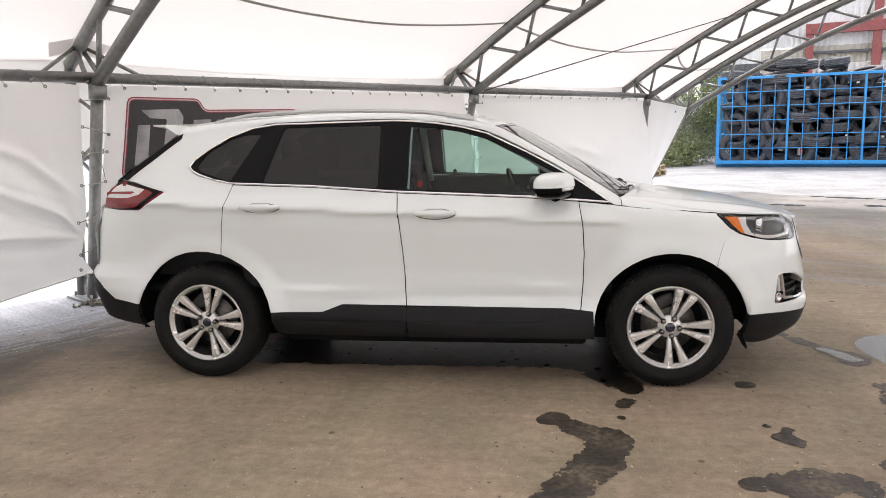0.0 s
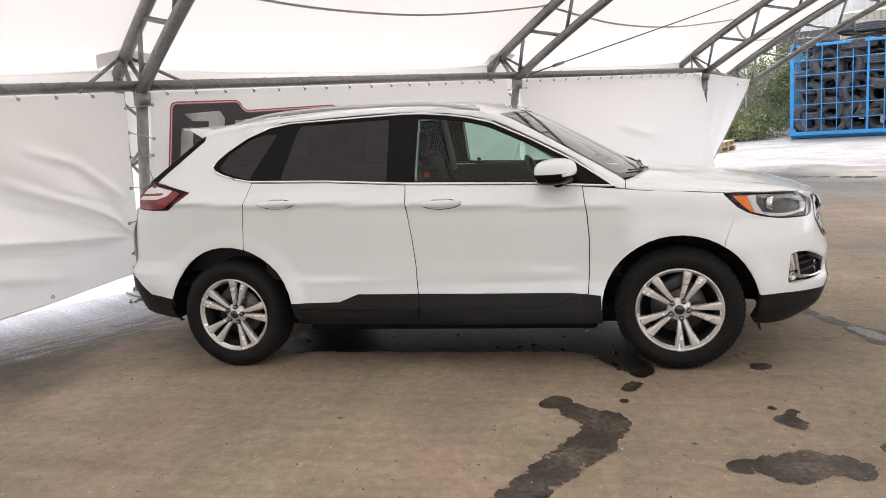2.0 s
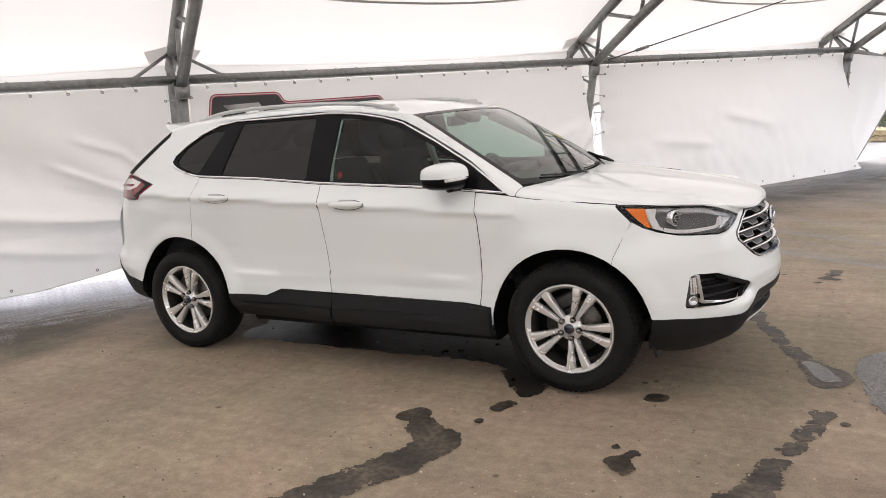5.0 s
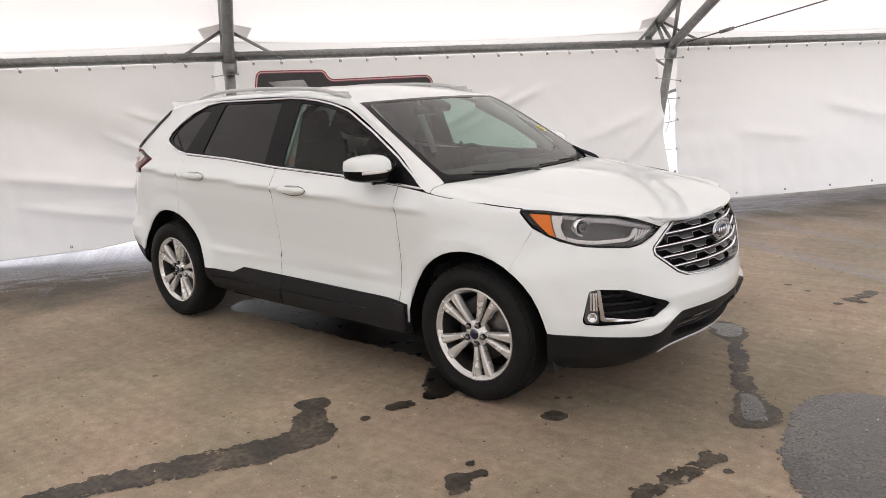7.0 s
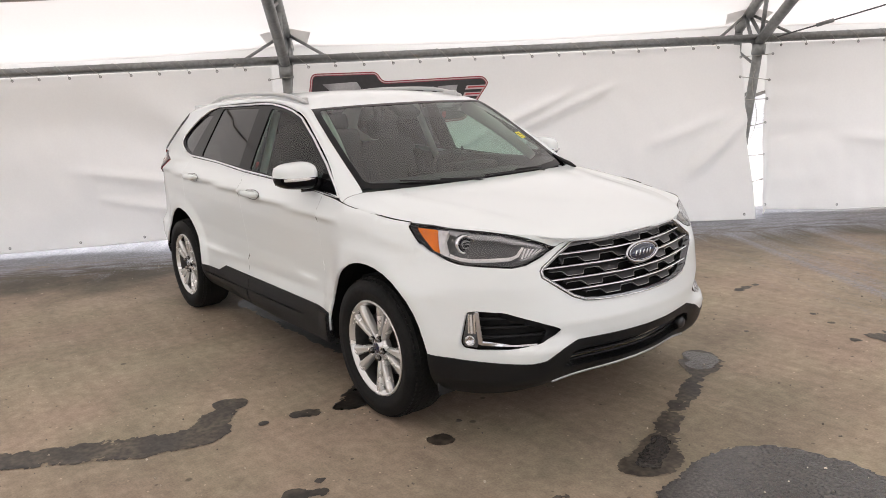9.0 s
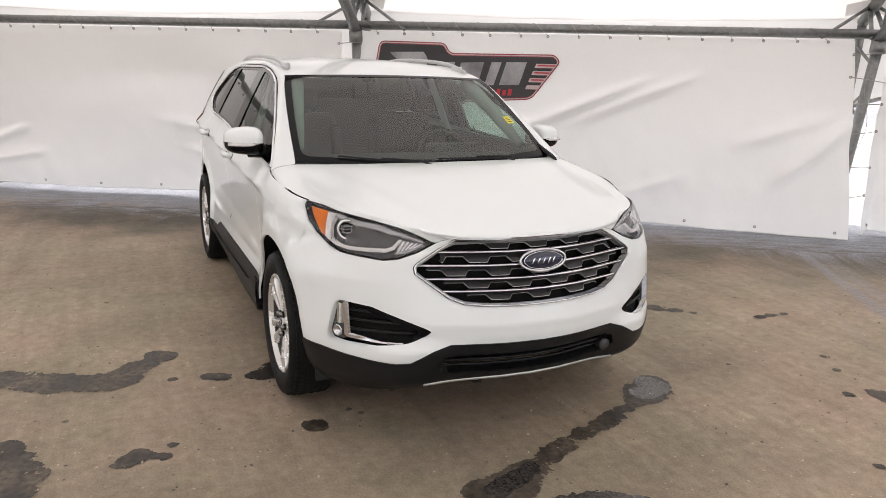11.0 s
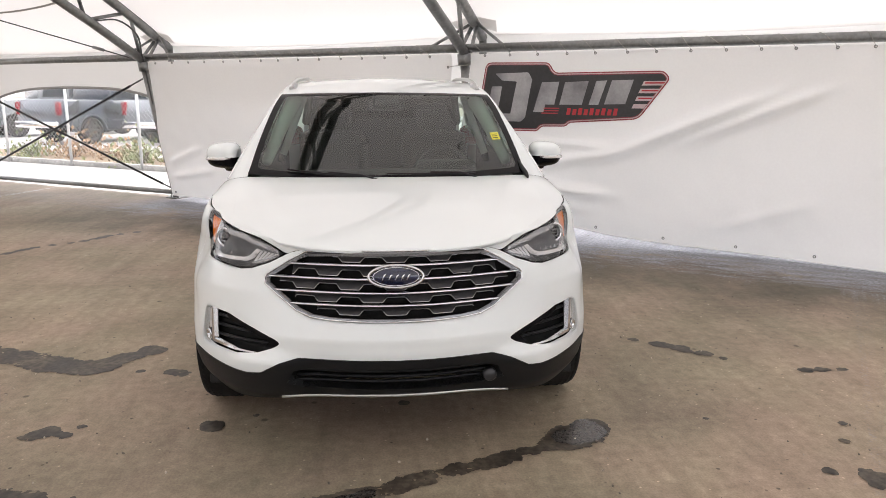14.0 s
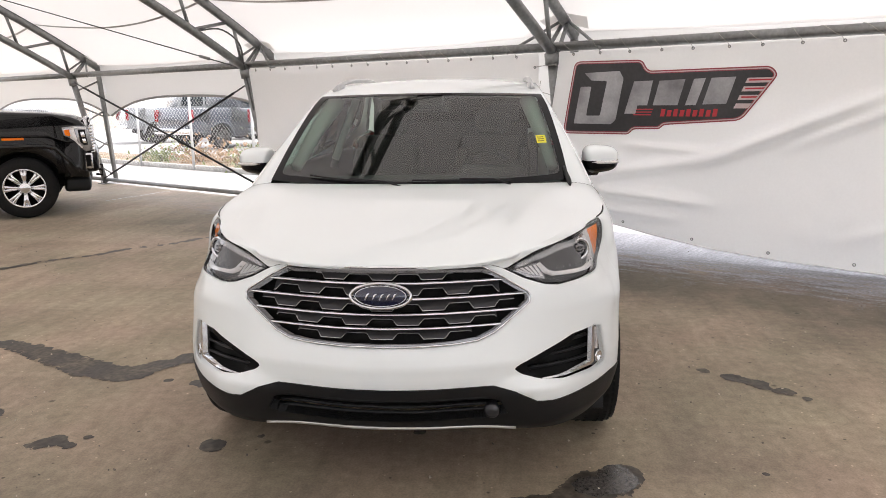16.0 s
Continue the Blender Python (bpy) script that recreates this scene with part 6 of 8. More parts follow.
def wheel_parts(parent, m, spokes=5):
    """Tyre, rim, spokes, nuts and brake under a wheel mesh."""
    h = W_TYRE / 2
    prof = [(R_RIM - 0.004, -h + 0.018), (R_RIM + 0.008, -h + 0.010), (R_RIM + 0.014, -h + 0.004), (R_RIM + 0.045, -h - 0.004), (R_RIM + 0.075, -h - 0.006), (R_RIM + 0.076, -h - 0.003), (R_RIM + 0.10, -h + 0.002),
            (R_TYRE - 0.018, -h + 0.016), (R_TYRE - 0.007, -h + 0.030), (R_TYRE - 0.003, -h + 0.05), (R_TYRE - 0.001, -h + 0.08)]
    prof = prof + [(r, -y) for r, y in prof[::-1]]
    bm = lathe(prof, 96)
    bmesh.ops.transform(bm, matrix=m, verts=bm.verts)
    tyre = part("wheel", bm, RUBBER, parent, "black tyre on a silver five twin-spoke alloy rim")
    # tread blocks
    bm = bmesh.new()
    for k in range(72):
        a = k * math.tau / 72
        for y0, w, da in ((-h + 0.053, 0.026, 0.0), (-h + 0.084, 0.028, 0.5), (0, 0.034, 0.2), (h - 0.084, 0.028, 0.5), (h - 0.053, 0.026, 0.0), (-h + 0.028, 0.020, 0.0)):
            r = R_TYRE - (0.0132 if y0 < -h + 0.03 else 0.0072 if abs(y0) > 0.05 else 0.0055)
            b2 = bmesh.new()
            bmesh.ops.create_cube(b2, size=1, matrix=Matrix.Rotation(-(a + da * math.tau / 72), 4, "Y") @ Matrix.Translation((r, y0, 0)) @ Matrix.Rotation(0.12 if y0 < 0 else -0.12, 4, "Z") @ Matrix.Diagonal((0.010, w, 0.020, 1)))
            me = bpy.data.meshes.new("t")
            b2.to_mesh(me)
            b2.free()
            bm.from_mesh(me)
            bpy.data.meshes.remove(me)
    bmesh.ops.transform(bm, matrix=m, verts=bm.verts)
    part("tread", bm, RUBBER, tyre, smooth=False)
    bm = lathe([(R_RIM, -h + 0.016), (R_RIM + 0.004, -h + 0.010), (R_RIM - 0.002, -h + 0.006), (R_RIM - 0.008, -h + 0.007), (R_RIM - 0.010, -h + 0.016), (R_RIM - 0.022, -h + 0.030)], 80)
    bmesh.ops.transform(bm, matrix=m, verts=bm.verts)
    part("rim", bm, ALLOY, tyre, "silver alloy rim")
    bm = lathe([(R_RIM - 0.022, -h + 0.030), (R_RIM - 0.034, -h + 0.07), (R_RIM - 0.034, h - 0.02), (R_RIM, h - 0.015)], 80)
    bmesh.ops.transform(bm, matrix=m, verts=bm.verts)
    part("barrel", bm, ALLOYDARK, tyre)
    y0 = -h + 0.030
    for k in range(spokes):
        a = math.pi / 2 + math.pi / 5 + k * math.tau / spokes
        for sgn in (-1, 1):
            bm = bmesh.new()
            rings = []
            for r, off, w, y, th in ((0.040, 0.0115, 0.0115, y0 + 0.004, 0.036), (0.062, 0.0140, 0.0125, y0 + 0.001, 0.038), (0.095, 0.0195, 0.0155, y0 - 0.004, 0.040), (0.135, 0.0270, 0.0190, y0 - 0.009, 0.042),
                                     (0.175, 0.0355, 0.0240, y0 - 0.013, 0.040), (0.205, 0.0420, 0.0285, y0 - 0.015, 0.036), (0.223, 0.0455, 0.0315, y0 - 0.013, 0.030), (0.2375, 0.048, 0.0335, y0 - 0.008, 0.022)):
                c = off * sgn
                sec = [(-w, y + 0.020), (-w * 0.78, y + 0.006), (-w * 0.45, y), (w * 0.45, y), (w * 0.78, y + 0.006), (w, y + 0.020), (w * 0.85, y + th), (-w * 0.85, y + th)]
                rings.append([bm.verts.new((r * math.cos(a) - (c + q) * math.sin(a), yy, r * math.sin(a) + (c + q) * math.cos(a))) for q, yy in sec])
            for p, q in zip(rings, rings[1:]):
                for i in range(8):
                    bm.faces.new((p[i], p[(i + 1) % 8], q[(i + 1) % 8], q[i]))
            bm.faces.new(rings[0])
            bm.faces.new(rings[-1])
            bmesh.ops.recalc_face_normals(bm, faces=bm.faces[:])
            bmesh.ops.transform(bm, matrix=m, verts=bm.verts)
            part("spoke", bm, ALLOY, tyre, smooth=False)
        # sunk web that joins each pair near the hub
        bm = bmesh.new()
        vs = [bm.verts.new((r * math.cos(a) - q * math.sin(a), y, r * math.sin(a) + q * math.cos(a))) for r, q, y in ((0.05, 0.012, y0 + 0.012), (0.125, 0.024, y0 + 0.016), (0.125, -0.024, y0 + 0.016), (0.05, -0.012, y0 + 0.012))]
        ws = [bm.verts.new(v.co + Vector((0, 0.016, 0))) for v in vs]
        bm.faces.new(vs)
        bm.faces.new(ws[::-1])
        for i in range(4):
            bm.faces.new((vs[i], ws[i], ws[(i + 1) % 4], vs[(i + 1) % 4]))
        bmesh.ops.recalc_face_normals(bm, faces=bm.faces[:])
        bmesh.ops.transform(bm, matrix=m, verts=bm.verts)
        part("spoke_web", bm, ALLOYDARK, tyre, smooth=False)
        bm = lathe([(0.0, -0.020), (0.009, -0.020), (0.0125, -0.016), (0.0138, -0.006), (0.0145, 0.012)], 12)
        bmesh.ops.transform(bm, matrix=m @ Matrix.Translation((0.053 * math.cos(a), y0 - 0.003, 0.053 * math.sin(a))), verts=bm.verts)
        part("lug_nut", bm, NUTSTEEL, tyre)
        bm = lathe([(0.017, -0.005), (0.0155, 0.002), (0.0155, 0.012), (0.0, 0.012)], 16)
        bmesh.ops.transform(bm, matrix=m @ Matrix.Translation((0.053 * math.cos(a), y0 - 0.001, 0.053 * math.sin(a))), verts=bm.verts)
        part("nut_seat", bm, DARK, tyre)
    bm = lathe([(0.0, y0 - 0.006), (0.030, y0 - 0.009), (0.036, y0 - 0.004), (0.052, y0 + 0.002), (0.066, y0 + 0.008), (0.070, y0 + 0.016), (0.070, y0 + 0.04), (0.0, y0 + 0.04)], 40)
    bmesh.ops.transform(bm, matrix=m, verts=bm.verts)
    part("hub", bm, ALLOY, tyre)
    bm = lathe([(0.0, y0 - 0.012), (0.026, y0 - 0.011), (0.031, y0 - 0.006), (0.031, y0)], 32)
    bmesh.ops.transform(bm, matrix=m, verts=bm.verts)
    part("centre_cap", bm, BADGE, tyre, "blue centre cap in a silver ring")
    bm = lathe([(0.0, y0 + 0.075), (0.155, y0 + 0.075), (0.158, y0 + 0.08), (0.158, y0 + 0.10), (0.0, y0 + 0.10)], 48)
    bmesh.ops.transform(bm, matrix=m, verts=bm.verts)
    part("brake_disc", bm, IRON, tyre)
    bm = box(0.085, 0.06, 0.20, at=(-0.135, y0 + 0.075, 0.02), bevel=0.02)
    bmesh.ops.transform(bm, matrix=m, verts=bm.verts)
    part("caliper", bm, ALLOYDARK, tyre)
    bm = lathe([(0.0, y0 + 0.13), (0.21, y0 + 0.13)], 24)
    bmesh.ops.transform(bm, matrix=m, verts=bm.verts)
    part("backing", bm, DARK, tyre)
    return tyre


first = wheel_parts(car, Matrix())
first.matrix_local = pose(1.418, -0.822, 0.359, 0, 61, 0)
for x, y, turn, spin in ((-1.424, -0.824, 0, 50), (1.418, 0.822, 180, 20), (-1.424, 0.824, 180, 50)):
    w = copy_thing(first, pose(x, y, 0.359, 0, spin, 0) if not turn else pose(x, y, 0.359, 0, 0, 180))
    w.parent = car

# ---------------------------------------------------------------- cabin
def cushion(sx, sy, sz, at, tilt=0.0, r=0.05):
    return box(sx, sy, sz, at=at, bevel=r, m=Matrix.Rotation(radians(tilt), 4, "Y"), seg=4)


for y in (-0.36, 0.36):
    st = part("front_seat", cushion(0.52, 0.50, 0.16, (0.10, y, 0.74)), SEATCLOTH, car, "grey cloth front seat")
    part("backrest", cushion(0.13, 0.46, 0.58, (-0.27, y, 1.00), -17, 0.06), SEATCLOTH, st)
    for d in (-0.21, 0.21):
        part("bolster", cushion(0.12, 0.08, 0.46, (-0.22, y + d, 0.97), -17, 0.035), SEATCLOTH, st)
    hd = part("headrest", cushion(0.12, 0.25, 0.17, (-0.405, y, 1.365), -12, 0.058), SEATCLOTH, st)
    for d in (-0.06, 0.06):
        part("headrest_post", tube([(-0.36, y + d, 1.25), (-0.40, y + d, 1.34)], 0.006, 6), CHROME, hd)
bench = part("rear_bench", cushion(0.5, 1.25, 0.16, (-0.85, 0, 0.76)), SEATCLOTH, car, "grey cloth rear bench")
part("backrest", cushion(0.14, 1.25, 0.60, (-1.15, 0, 1.05), -20, 0.05), SEATCLOTH, bench)
for y in (-0.42, 0.42):
    part("headrest", cushion(0.10, 0.26, 0.15, (-1.27, y, 1.40), -12, 0.045), SEATCLOTH, bench)
part("cabin_floor", box(3.2, 1.5, 0.05, at=(-0.5, 0, 0.55)), CABIN, car)
part("firewall", box(0.05, 1.5, 0.55, at=(1.02, 0, 0.80)), CABIN, car)
dash = grid_sheet(lambda u, v: (1.14 - 0.55 * v - 0.07 * u * u, u * 0.74, 1.075 + 0.03 * math.sin(2.4 * v) - 0.02 * u * u - 0.30 * max(0, v - 0.8) / 0.2 * 0.9), 24, 20, -1, 1, 0, 1)
ds = part("dashboard", dash, CABIN, car, "dark dashboard")
part("screen", box(0.02, 0.20, 0.12, at=(0.60, 0, 1.06), bevel=0.006, m=Matrix.Rotation(radians(-20), 4, "Y")), BLACKGLOSS, ds)
part("gauge_hood", cushion(0.16, 0.36, 0.08, (0.66, 0.36, 1.11), 0, 0.03), CABIN, ds)
tilt = Matrix.Translation((0.50, 0.36, 1.04)) @ Matrix.Rotation(radians(-24), 4, "Y")
sw = part("steering_wheel", tube([tilt @ Vector((0, 0.185 * math.cos(a), 0.185 * math.sin(a))) for a in np.linspace(0, math.tau, 40, endpoint=False)], 0.016, 8, closed=True), CABIN, car, "black steering wheel")
bm = box(0.05, 0.15, 0.12, bevel=0.03)
bmesh.ops.transform(bm, matrix=tilt, verts=bm.verts)
part("wheel_boss", bm, CABIN, sw)
for y in (-0.1, 0.1):
    part("wheel_spoke", tube([tilt @ Vector((0, y * 0.5, 0)), tilt @ Vector((0, y * 1.8, 0.0))], 0.015, 6), CABIN, sw)
part("steering_column", tube([tilt @ Vector((0, 0, 0)), (0.95, 0.36, 0.86)], 0.035, 8), CABIN, sw)
part("rear_view_mirror", cushion(0.03, 0.24, 0.065, (0.36, 0, 1.475), 0, 0.014), CABIN, car, "black rear-view mirror")
part("sensor_box", cushion(0.14, 0.16, 0.05, (0.45, 0, 1.505), 26, 0.02), CABIN, car)
hl = grid_sheet(lambda u, v: (0.36 - 2.1 * v, u * 0.60, 1.548 + 0.03 * math.sin(math.pi * v) - 0.03 * u * u), 12, 20, -1, 1, 0, 1)
part("headliner", hl, HEADLINER, car, "pale cloth headliner")
for side in (-1, 1):
    part("door_card", box(2.2, 0.05, 0.58, at=(-0.1, side * 0.82, 0.86), bevel=0.02), CABIN, car)
    part("inner_pillar", tube([(-0.22, side * 0.73, 1.12), (-0.25, side * 0.57, 1.53)], 0.026, 8), HEADLINER, car)
    part("inner_pillar", tube([(0.90, side * 0.690, 1.165), (0.62, side * 0.63, 1.36), (0.36, side * 0.575, 1.505)], [0.030, 0.042, 0.05], 8), HEADLINER, car)
    part("tail_pillar_lining", tube([(-1.42, side * 0.635, 1.555), (-1.62, side * 0.655, 1.475), (-1.88, side * 0.71, 1.29)], 0.034, 8), CABIN, car)
    part("seat_belt", box(0.005, 0.05, 0.45, at=(-0.25, side * 0.70, 1.28), m=Matrix.Rotation(radians(side * 12), 4, "X")), CABIN, car)
    part("cargo_side", box(0.8, 0.06, 0.6, at=(-1.60, side * 0.68, 0.92), bevel=0.02), CABIN, car)

# ---------------------------------------------------------------- wet patches on the concrete, and painted shade under the car
WET = material("wet dark concrete", (0.040, 0.033, 0.026), 0.50, spec=0.35, grain=0.40, spots=1.0, second=(0.125, 0.103, 0.078), scale=34, big=5, bump=0.001, rough_var=0.14)
SOAK_AND_SHADE = material("black concrete for soaked ground and shade", (0.012, 0.010, 0.008), 0.34, spec=0.4, grain=0.4, spots=0.9, second=(0.030, 0.025, 0.019), scale=40, big=9, bump=0.0012, rough_var=0.2)

PUDDLE = material("standing water film", (0.046, 0.042, 0.039), 0.22, spec=0.6, grain=0.45, spots=0.8, second=(0.085, 0.078, 0.072), scale=85, big=3, bump=0.0012, rough_var=0.12)


def stain(blobs, label, thr=0.54, ragged=0.7, seed=0.0, step=0.008, mat=None, z=0.003):
    """A thin ragged patch where soft blobs (x, y, radius) run together."""
    b = np.array(blobs, float)
    lo, hi = (b[:, :2] - 2.2 * b[:, 2:]).min(0), (b[:, :2] + 2.2 * b[:, 2:]).max(0)
    xs, ys = np.arange(lo[0], hi[0], step), np.arange(lo[1], hi[1], step)
    gx, gy = np.meshgrid(xs, ys, indexing="ij")
    f = np.zeros_like(gx)
    for x, y, r in b:
        f += np.exp(-((gx - x) ** 2 + (gy - y) ** 2) / (1.2 * r * r))
    w = np.zeros_like(f)
    near = f > 0.02
    for i, j in zip(*np.nonzero(near)):
        p = Vector((gx[i, j] * 6 + seed, gy[i, j] * 6, seed))
        w[i, j] = 0.5 * noise.noise(p) + 0.6 * noise.noise(p * 2.7) + 0.5 * noise.noise(p * 6.5) + 0.45 * noise.noise(p * 14)
    f = f * (1 + ragged * w) - thr
    bm = bmesh.new()
    cache = {}

    def vert(x, y):
        k = (round(x, 5), round(y, 5))
        if k not in cache:
            cache[k] = bm.verts.new((x, y, z))
        return cache[k]

    for i in range(len(xs) - 1):
        for j in range(len(ys) - 1):
            c = [(i, j), (i + 1, j), (i + 1, j + 1), (i, j + 1)]
            v = [f[a] for a in c]
            if max(v) <= 0:
                continue
            poly = []
            for k in range(4):
                a, d = c[k], c[(k + 1) % 4]
                va, vd = v[k], v[(k + 1) % 4]
                if va > 0:
                    poly.append(vert(xs[a[0]], ys[a[1]]))
                if (va > 0) != (vd > 0):
                    t = va / (va - vd)
                    poly.append(vert(xs[a[0]] + t * (xs[d[0]] - xs[a[0]]), ys[a[1]] + t * (ys[d[1]] - ys[a[1]])))
            poly = [p for k, p in enumerate(poly) if p is not poly[k - 1]]
            if len(poly) > 2:
                try:
                    bm.faces.new(poly)
                except ValueError:
                    pass
    return tagged(part("floor_patch", bm, mat or WET, smooth=False), label, "stain", "wet patches", "structure")


stain([(.75, -1.42, 0.0671), (.70, -1.49, 0.0488), (.84, -1.56, 0.0854), (.98, -1.66, 0.104), (1.05, -1.72, 0.0732), (.98, -1.85, 0.11), (.90, -2.03, 0.122), (.80, -2.22, 0.116), (.70, -2.40, 0.11), (.60, -2.58, 0.104), (.53, -2.78, 0.0915), (.46, -2.98, 0.0732), (.40, -3.15, 0.061), (1.02, -1.98, 0.0366)], "long dark wet streak on dusty concrete", ragged=0.55, seed=1)
stain([(.83, -.10, 0.11), (.88, -.35, 0.134), (.98, -.52, 0.146), (1.07, -.70, 0.134), (1.15, -.88, 0.11), (1.20, -1.0, 0.061)], "dark wet patch running out from under the car", seed=2, mat=SOAK_AND_SHADE)
# black patch that stands in for the shade under the car
stain([(-1.15 + 0.19 * k, y + 0.06 * math.sin(3 * k + 5 * y), 0.17) for k in range(13) for y in (-0.42, -0.16, 0.12, 0.40)], "black sheet painting the car's shade on the concrete", ragged=0.5, seed=41, step=0.02, mat=SOAK_AND_SHADE, z=0.0024)
stain([(1.15, -1.19, 0.061), (1.12, -1.25, 0.0366)], "small dark drip mark on the concrete", seed=3)
stain([(1.10, -1.42, 0.0293)], "small dark drip mark on the concrete", seed=4)
stain([(1.85, -.87, 0.0549), (1.88, -.85, 0.0366)], "small round dark drip mark beside the wheel", seed=5)
stain([(1.81, -1.48, 0.0305), (1.90, -1.52, 0.0342), (1.86, -1.60, 0.0427), (1.90, -1.68, 0.0549), (1.83, -1.62, 0.0305)], "broken dark wet mark on the concrete", ragged=0.9, seed=6)
stain([(1.58, -2.13, 0.0549), (1.68, -2.10, 0.0732), (1.80, -2.08, 0.0976), (1.93, -2.06, 0.11), (2.04, -2.12, 0.0732), (1.78, -2.2, 0.061)], "ragged dark wet patch on the concrete", ragged=0.9, seed=7)
stain([(2.08, .87, 0.110), (2.02, .94, 0.060), (2.13, .80, 0.090), (2.18, .70, 0.062), (2.24, .58, 0.052), (2.29, .48, 0.062), (2.33, .37, 0.060), (2.38, .26, 0.062), (2.42, .14, 0.062), (2.47, .02, 0.066), (2.55, -.11, 0.080), (2.63, -.26, 0.100), (2.68, -.36, 0.085), (2.62, -.42, 0.060)], "long broken wet streak in front of the car", ragged=0.7, seed=8)
stain([(2.95, -.05, 0.146), (3.1, .06, 0.183), (3.05, -.30, 0.232), (3.25, -.15, 0.268), (3.2, -.55, 0.268), (3.45, .05, 0.195), (3.5, -.3, 0.305), (3.45, -.7, 0.268), (3.0, -.62, 0.122), (3.7, -.1, 0.244), (3.72, -.55, 0.268), (3.1, -.85, 0.122)], "wide dark puddle stain on the concrete", thr=0.55, ragged=0.35, seed=9, mat=PUDDLE)
stain([(2.63, -.84, 0.0671), (2.60, -.97, 0.061), (2.57, -1.10, 0.0671), (2.53, -1.25, 0.061), (2.47, -1.42, 0.0732), (2.44, -1.60, 0.0854), (2.38, -1.78, 0.104), (2.26, -1.92, 0.0854)], "dark wet streak on the concrete", ragged=0.8, seed=10)
stain([(.80, 1.56, 0.0366), (.90, 1.69, 0.061), (.99, 1.80, 0.0671), (1.10, 1.90, 0.0549), (1.19, 1.99, 0.0366)], "narrow dark wet streak beside the car", ragged=0.8, seed=11)
stain([(2.53, 1.80, 0.0366), (2.57, 1.95, 0.0549), (2.62, 2.10, 0.0732), (2.66, 2.22, 0.0488), (2.66, 1.92, 0.0305)], "broken dark wet mark on the concrete", ragged=0.9, seed=12)
stain([(1.41, 2.36, 0.0427), (1.42, 2.47, 0.0488), (1.42, 2.58, 0.0366)], "small dark wet mark on the concrete", ragged=0.8, seed=13)
stain([(-1.50 - .098 * k, -4.42 + .085 * k + .05 * math.sin(k), .045 + .022 * math.sin(1.7 * k) ** 2) for k in range(20)], "long thin dark streak across the concrete", ragged=1.0, seed=14, step=0.02)
stain([(2.545, -.12, 0.045), (2.585, -.20, 0.055), (2.615, -.29, 0.055), (2.66, -.36, 0.05)], "shiny film of water lying in a wet streak", ragged=0.6, seed=31, mat=PUDDLE, z=0.0045)
stain([(2.00, .90, 0.055), (2.07, .90, 0.075), (2.13, .84, 0.075), (2.12, .76, 0.055)], "shiny film of water lying in a wet streak", ragged=0.6, seed=32, mat=PUDDLE, z=0.0045)
for k in range(14):
    q = tent(9.9 + 0.74 * (k % 4) + 0.12 * k, 0.9 + 0.62 * k, 0)
    stain([(q.x + 0.34 * j * INWARD.x * (1 + 0.1 * k) - 0.04 * k * j, q.y + 0.34 * j * INWARD.y, .10 + .04 * ((k + j) % 3)) for j in range(5)], "dark puddle streak by the open gable", ragged=0.9, seed=80 + k, step=0.03, mat=PUDDLE if k % 2 else WET)
rnd = random.Random(5)
for k in range(16):
    stain([(rnd.uniform(1.6, 4.0), rnd.uniform(-2.0, 2.4), rnd.uniform(.014, .034))], "tiny dark drip mark on the concrete", seed=20 + k, step=0.008)
STONE = material("grey grit", (0.16, 0.14, 0.12), 0.9, grain=0.3, scale=50)
CHIP = material("pale stone chips", (0.46, 0.40, 0.32), 0.9, grain=0.3, scale=50)
for count, mat, label in ((520, STONE, "loose dark grit scattered over the concrete floor"), (620, CHIP, "pale stone chips scattered over the concrete floor")):
    pebbles = bmesh.new()
    for k in range(count):
        x, y, r = rnd.uniform(-3.5, 4.4), rnd.uniform(-4.9, 3.4), rnd.uniform(.0018, .0062) * rnd.uniform(0.7, 1.1)
        bmesh.ops.create_icosphere(pebbles, subdivisions=1, radius=r, matrix=pose(x, y, r * 0.5, rnd.uniform(0, 90), rnd.uniform(0, 90), rnd.uniform(0, 90)) @ Matrix.Diagonal((1.4, 1, 0.7, 1)))
    tagged(part("grit", pebbles, mat, smooth=False), label, "grit", kind="stuff")

LINEPAINT = material("worn white line paint", (0.62, 0.62, 0.60), 0.8, grain=0.3, spots=0.9, second=(0.36, 0.33, 0.29), scale=30, big=6)
stain([(-6.45 - .11 * k, -5.88 + .040 * k, .042) for k in range(12)], "worn thin white line painted on the concrete", ragged=0.5, seed=61, step=0.02, mat=LINEPAINT)
q = tent(-0.16, -0.40, 0)
stain([(q.x + 0.05, q.y - 0.06, 0.10), (q.x + 0.14, q.y - 0.16, 0.09), (q.x - 0.02, q.y - 0.18, 0.07), (q.x + 0.22, q.y - 0.04, 0.06)], "dark damp soil round a tent foot", ragged=1.0, seed=51, mat=SOAK_AND_SHADE)
clods = bmesh.new()
for k in range(90):
    r = rnd.uniform(0.005, 0.018)
    bmesh.ops.create_icosphere(clods, subdivisions=1, radius=r, matrix=pose(q.x + rnd.gauss(0.08, 0.10), q.y + rnd.gauss(-0.10, 0.10), r * 0.5, rnd.uniform(0, 90), rnd.uniform(0, 90), rnd.uniform(0, 90)) @ Matrix.Diagonal((1.5, 1, 0.7, 1)))
CLOD = material("dry soil clods", (0.14, 0.12, 0.095), 0.95, grain=0.35, scale=60, spots=0.8, second=(0.36, 0.34, 0.30), big=22)
tagged(part("dirt", clods, CLOD, smooth=False), "small dry soil clods heaped round a tent foot", "dirt", kind="stuff")

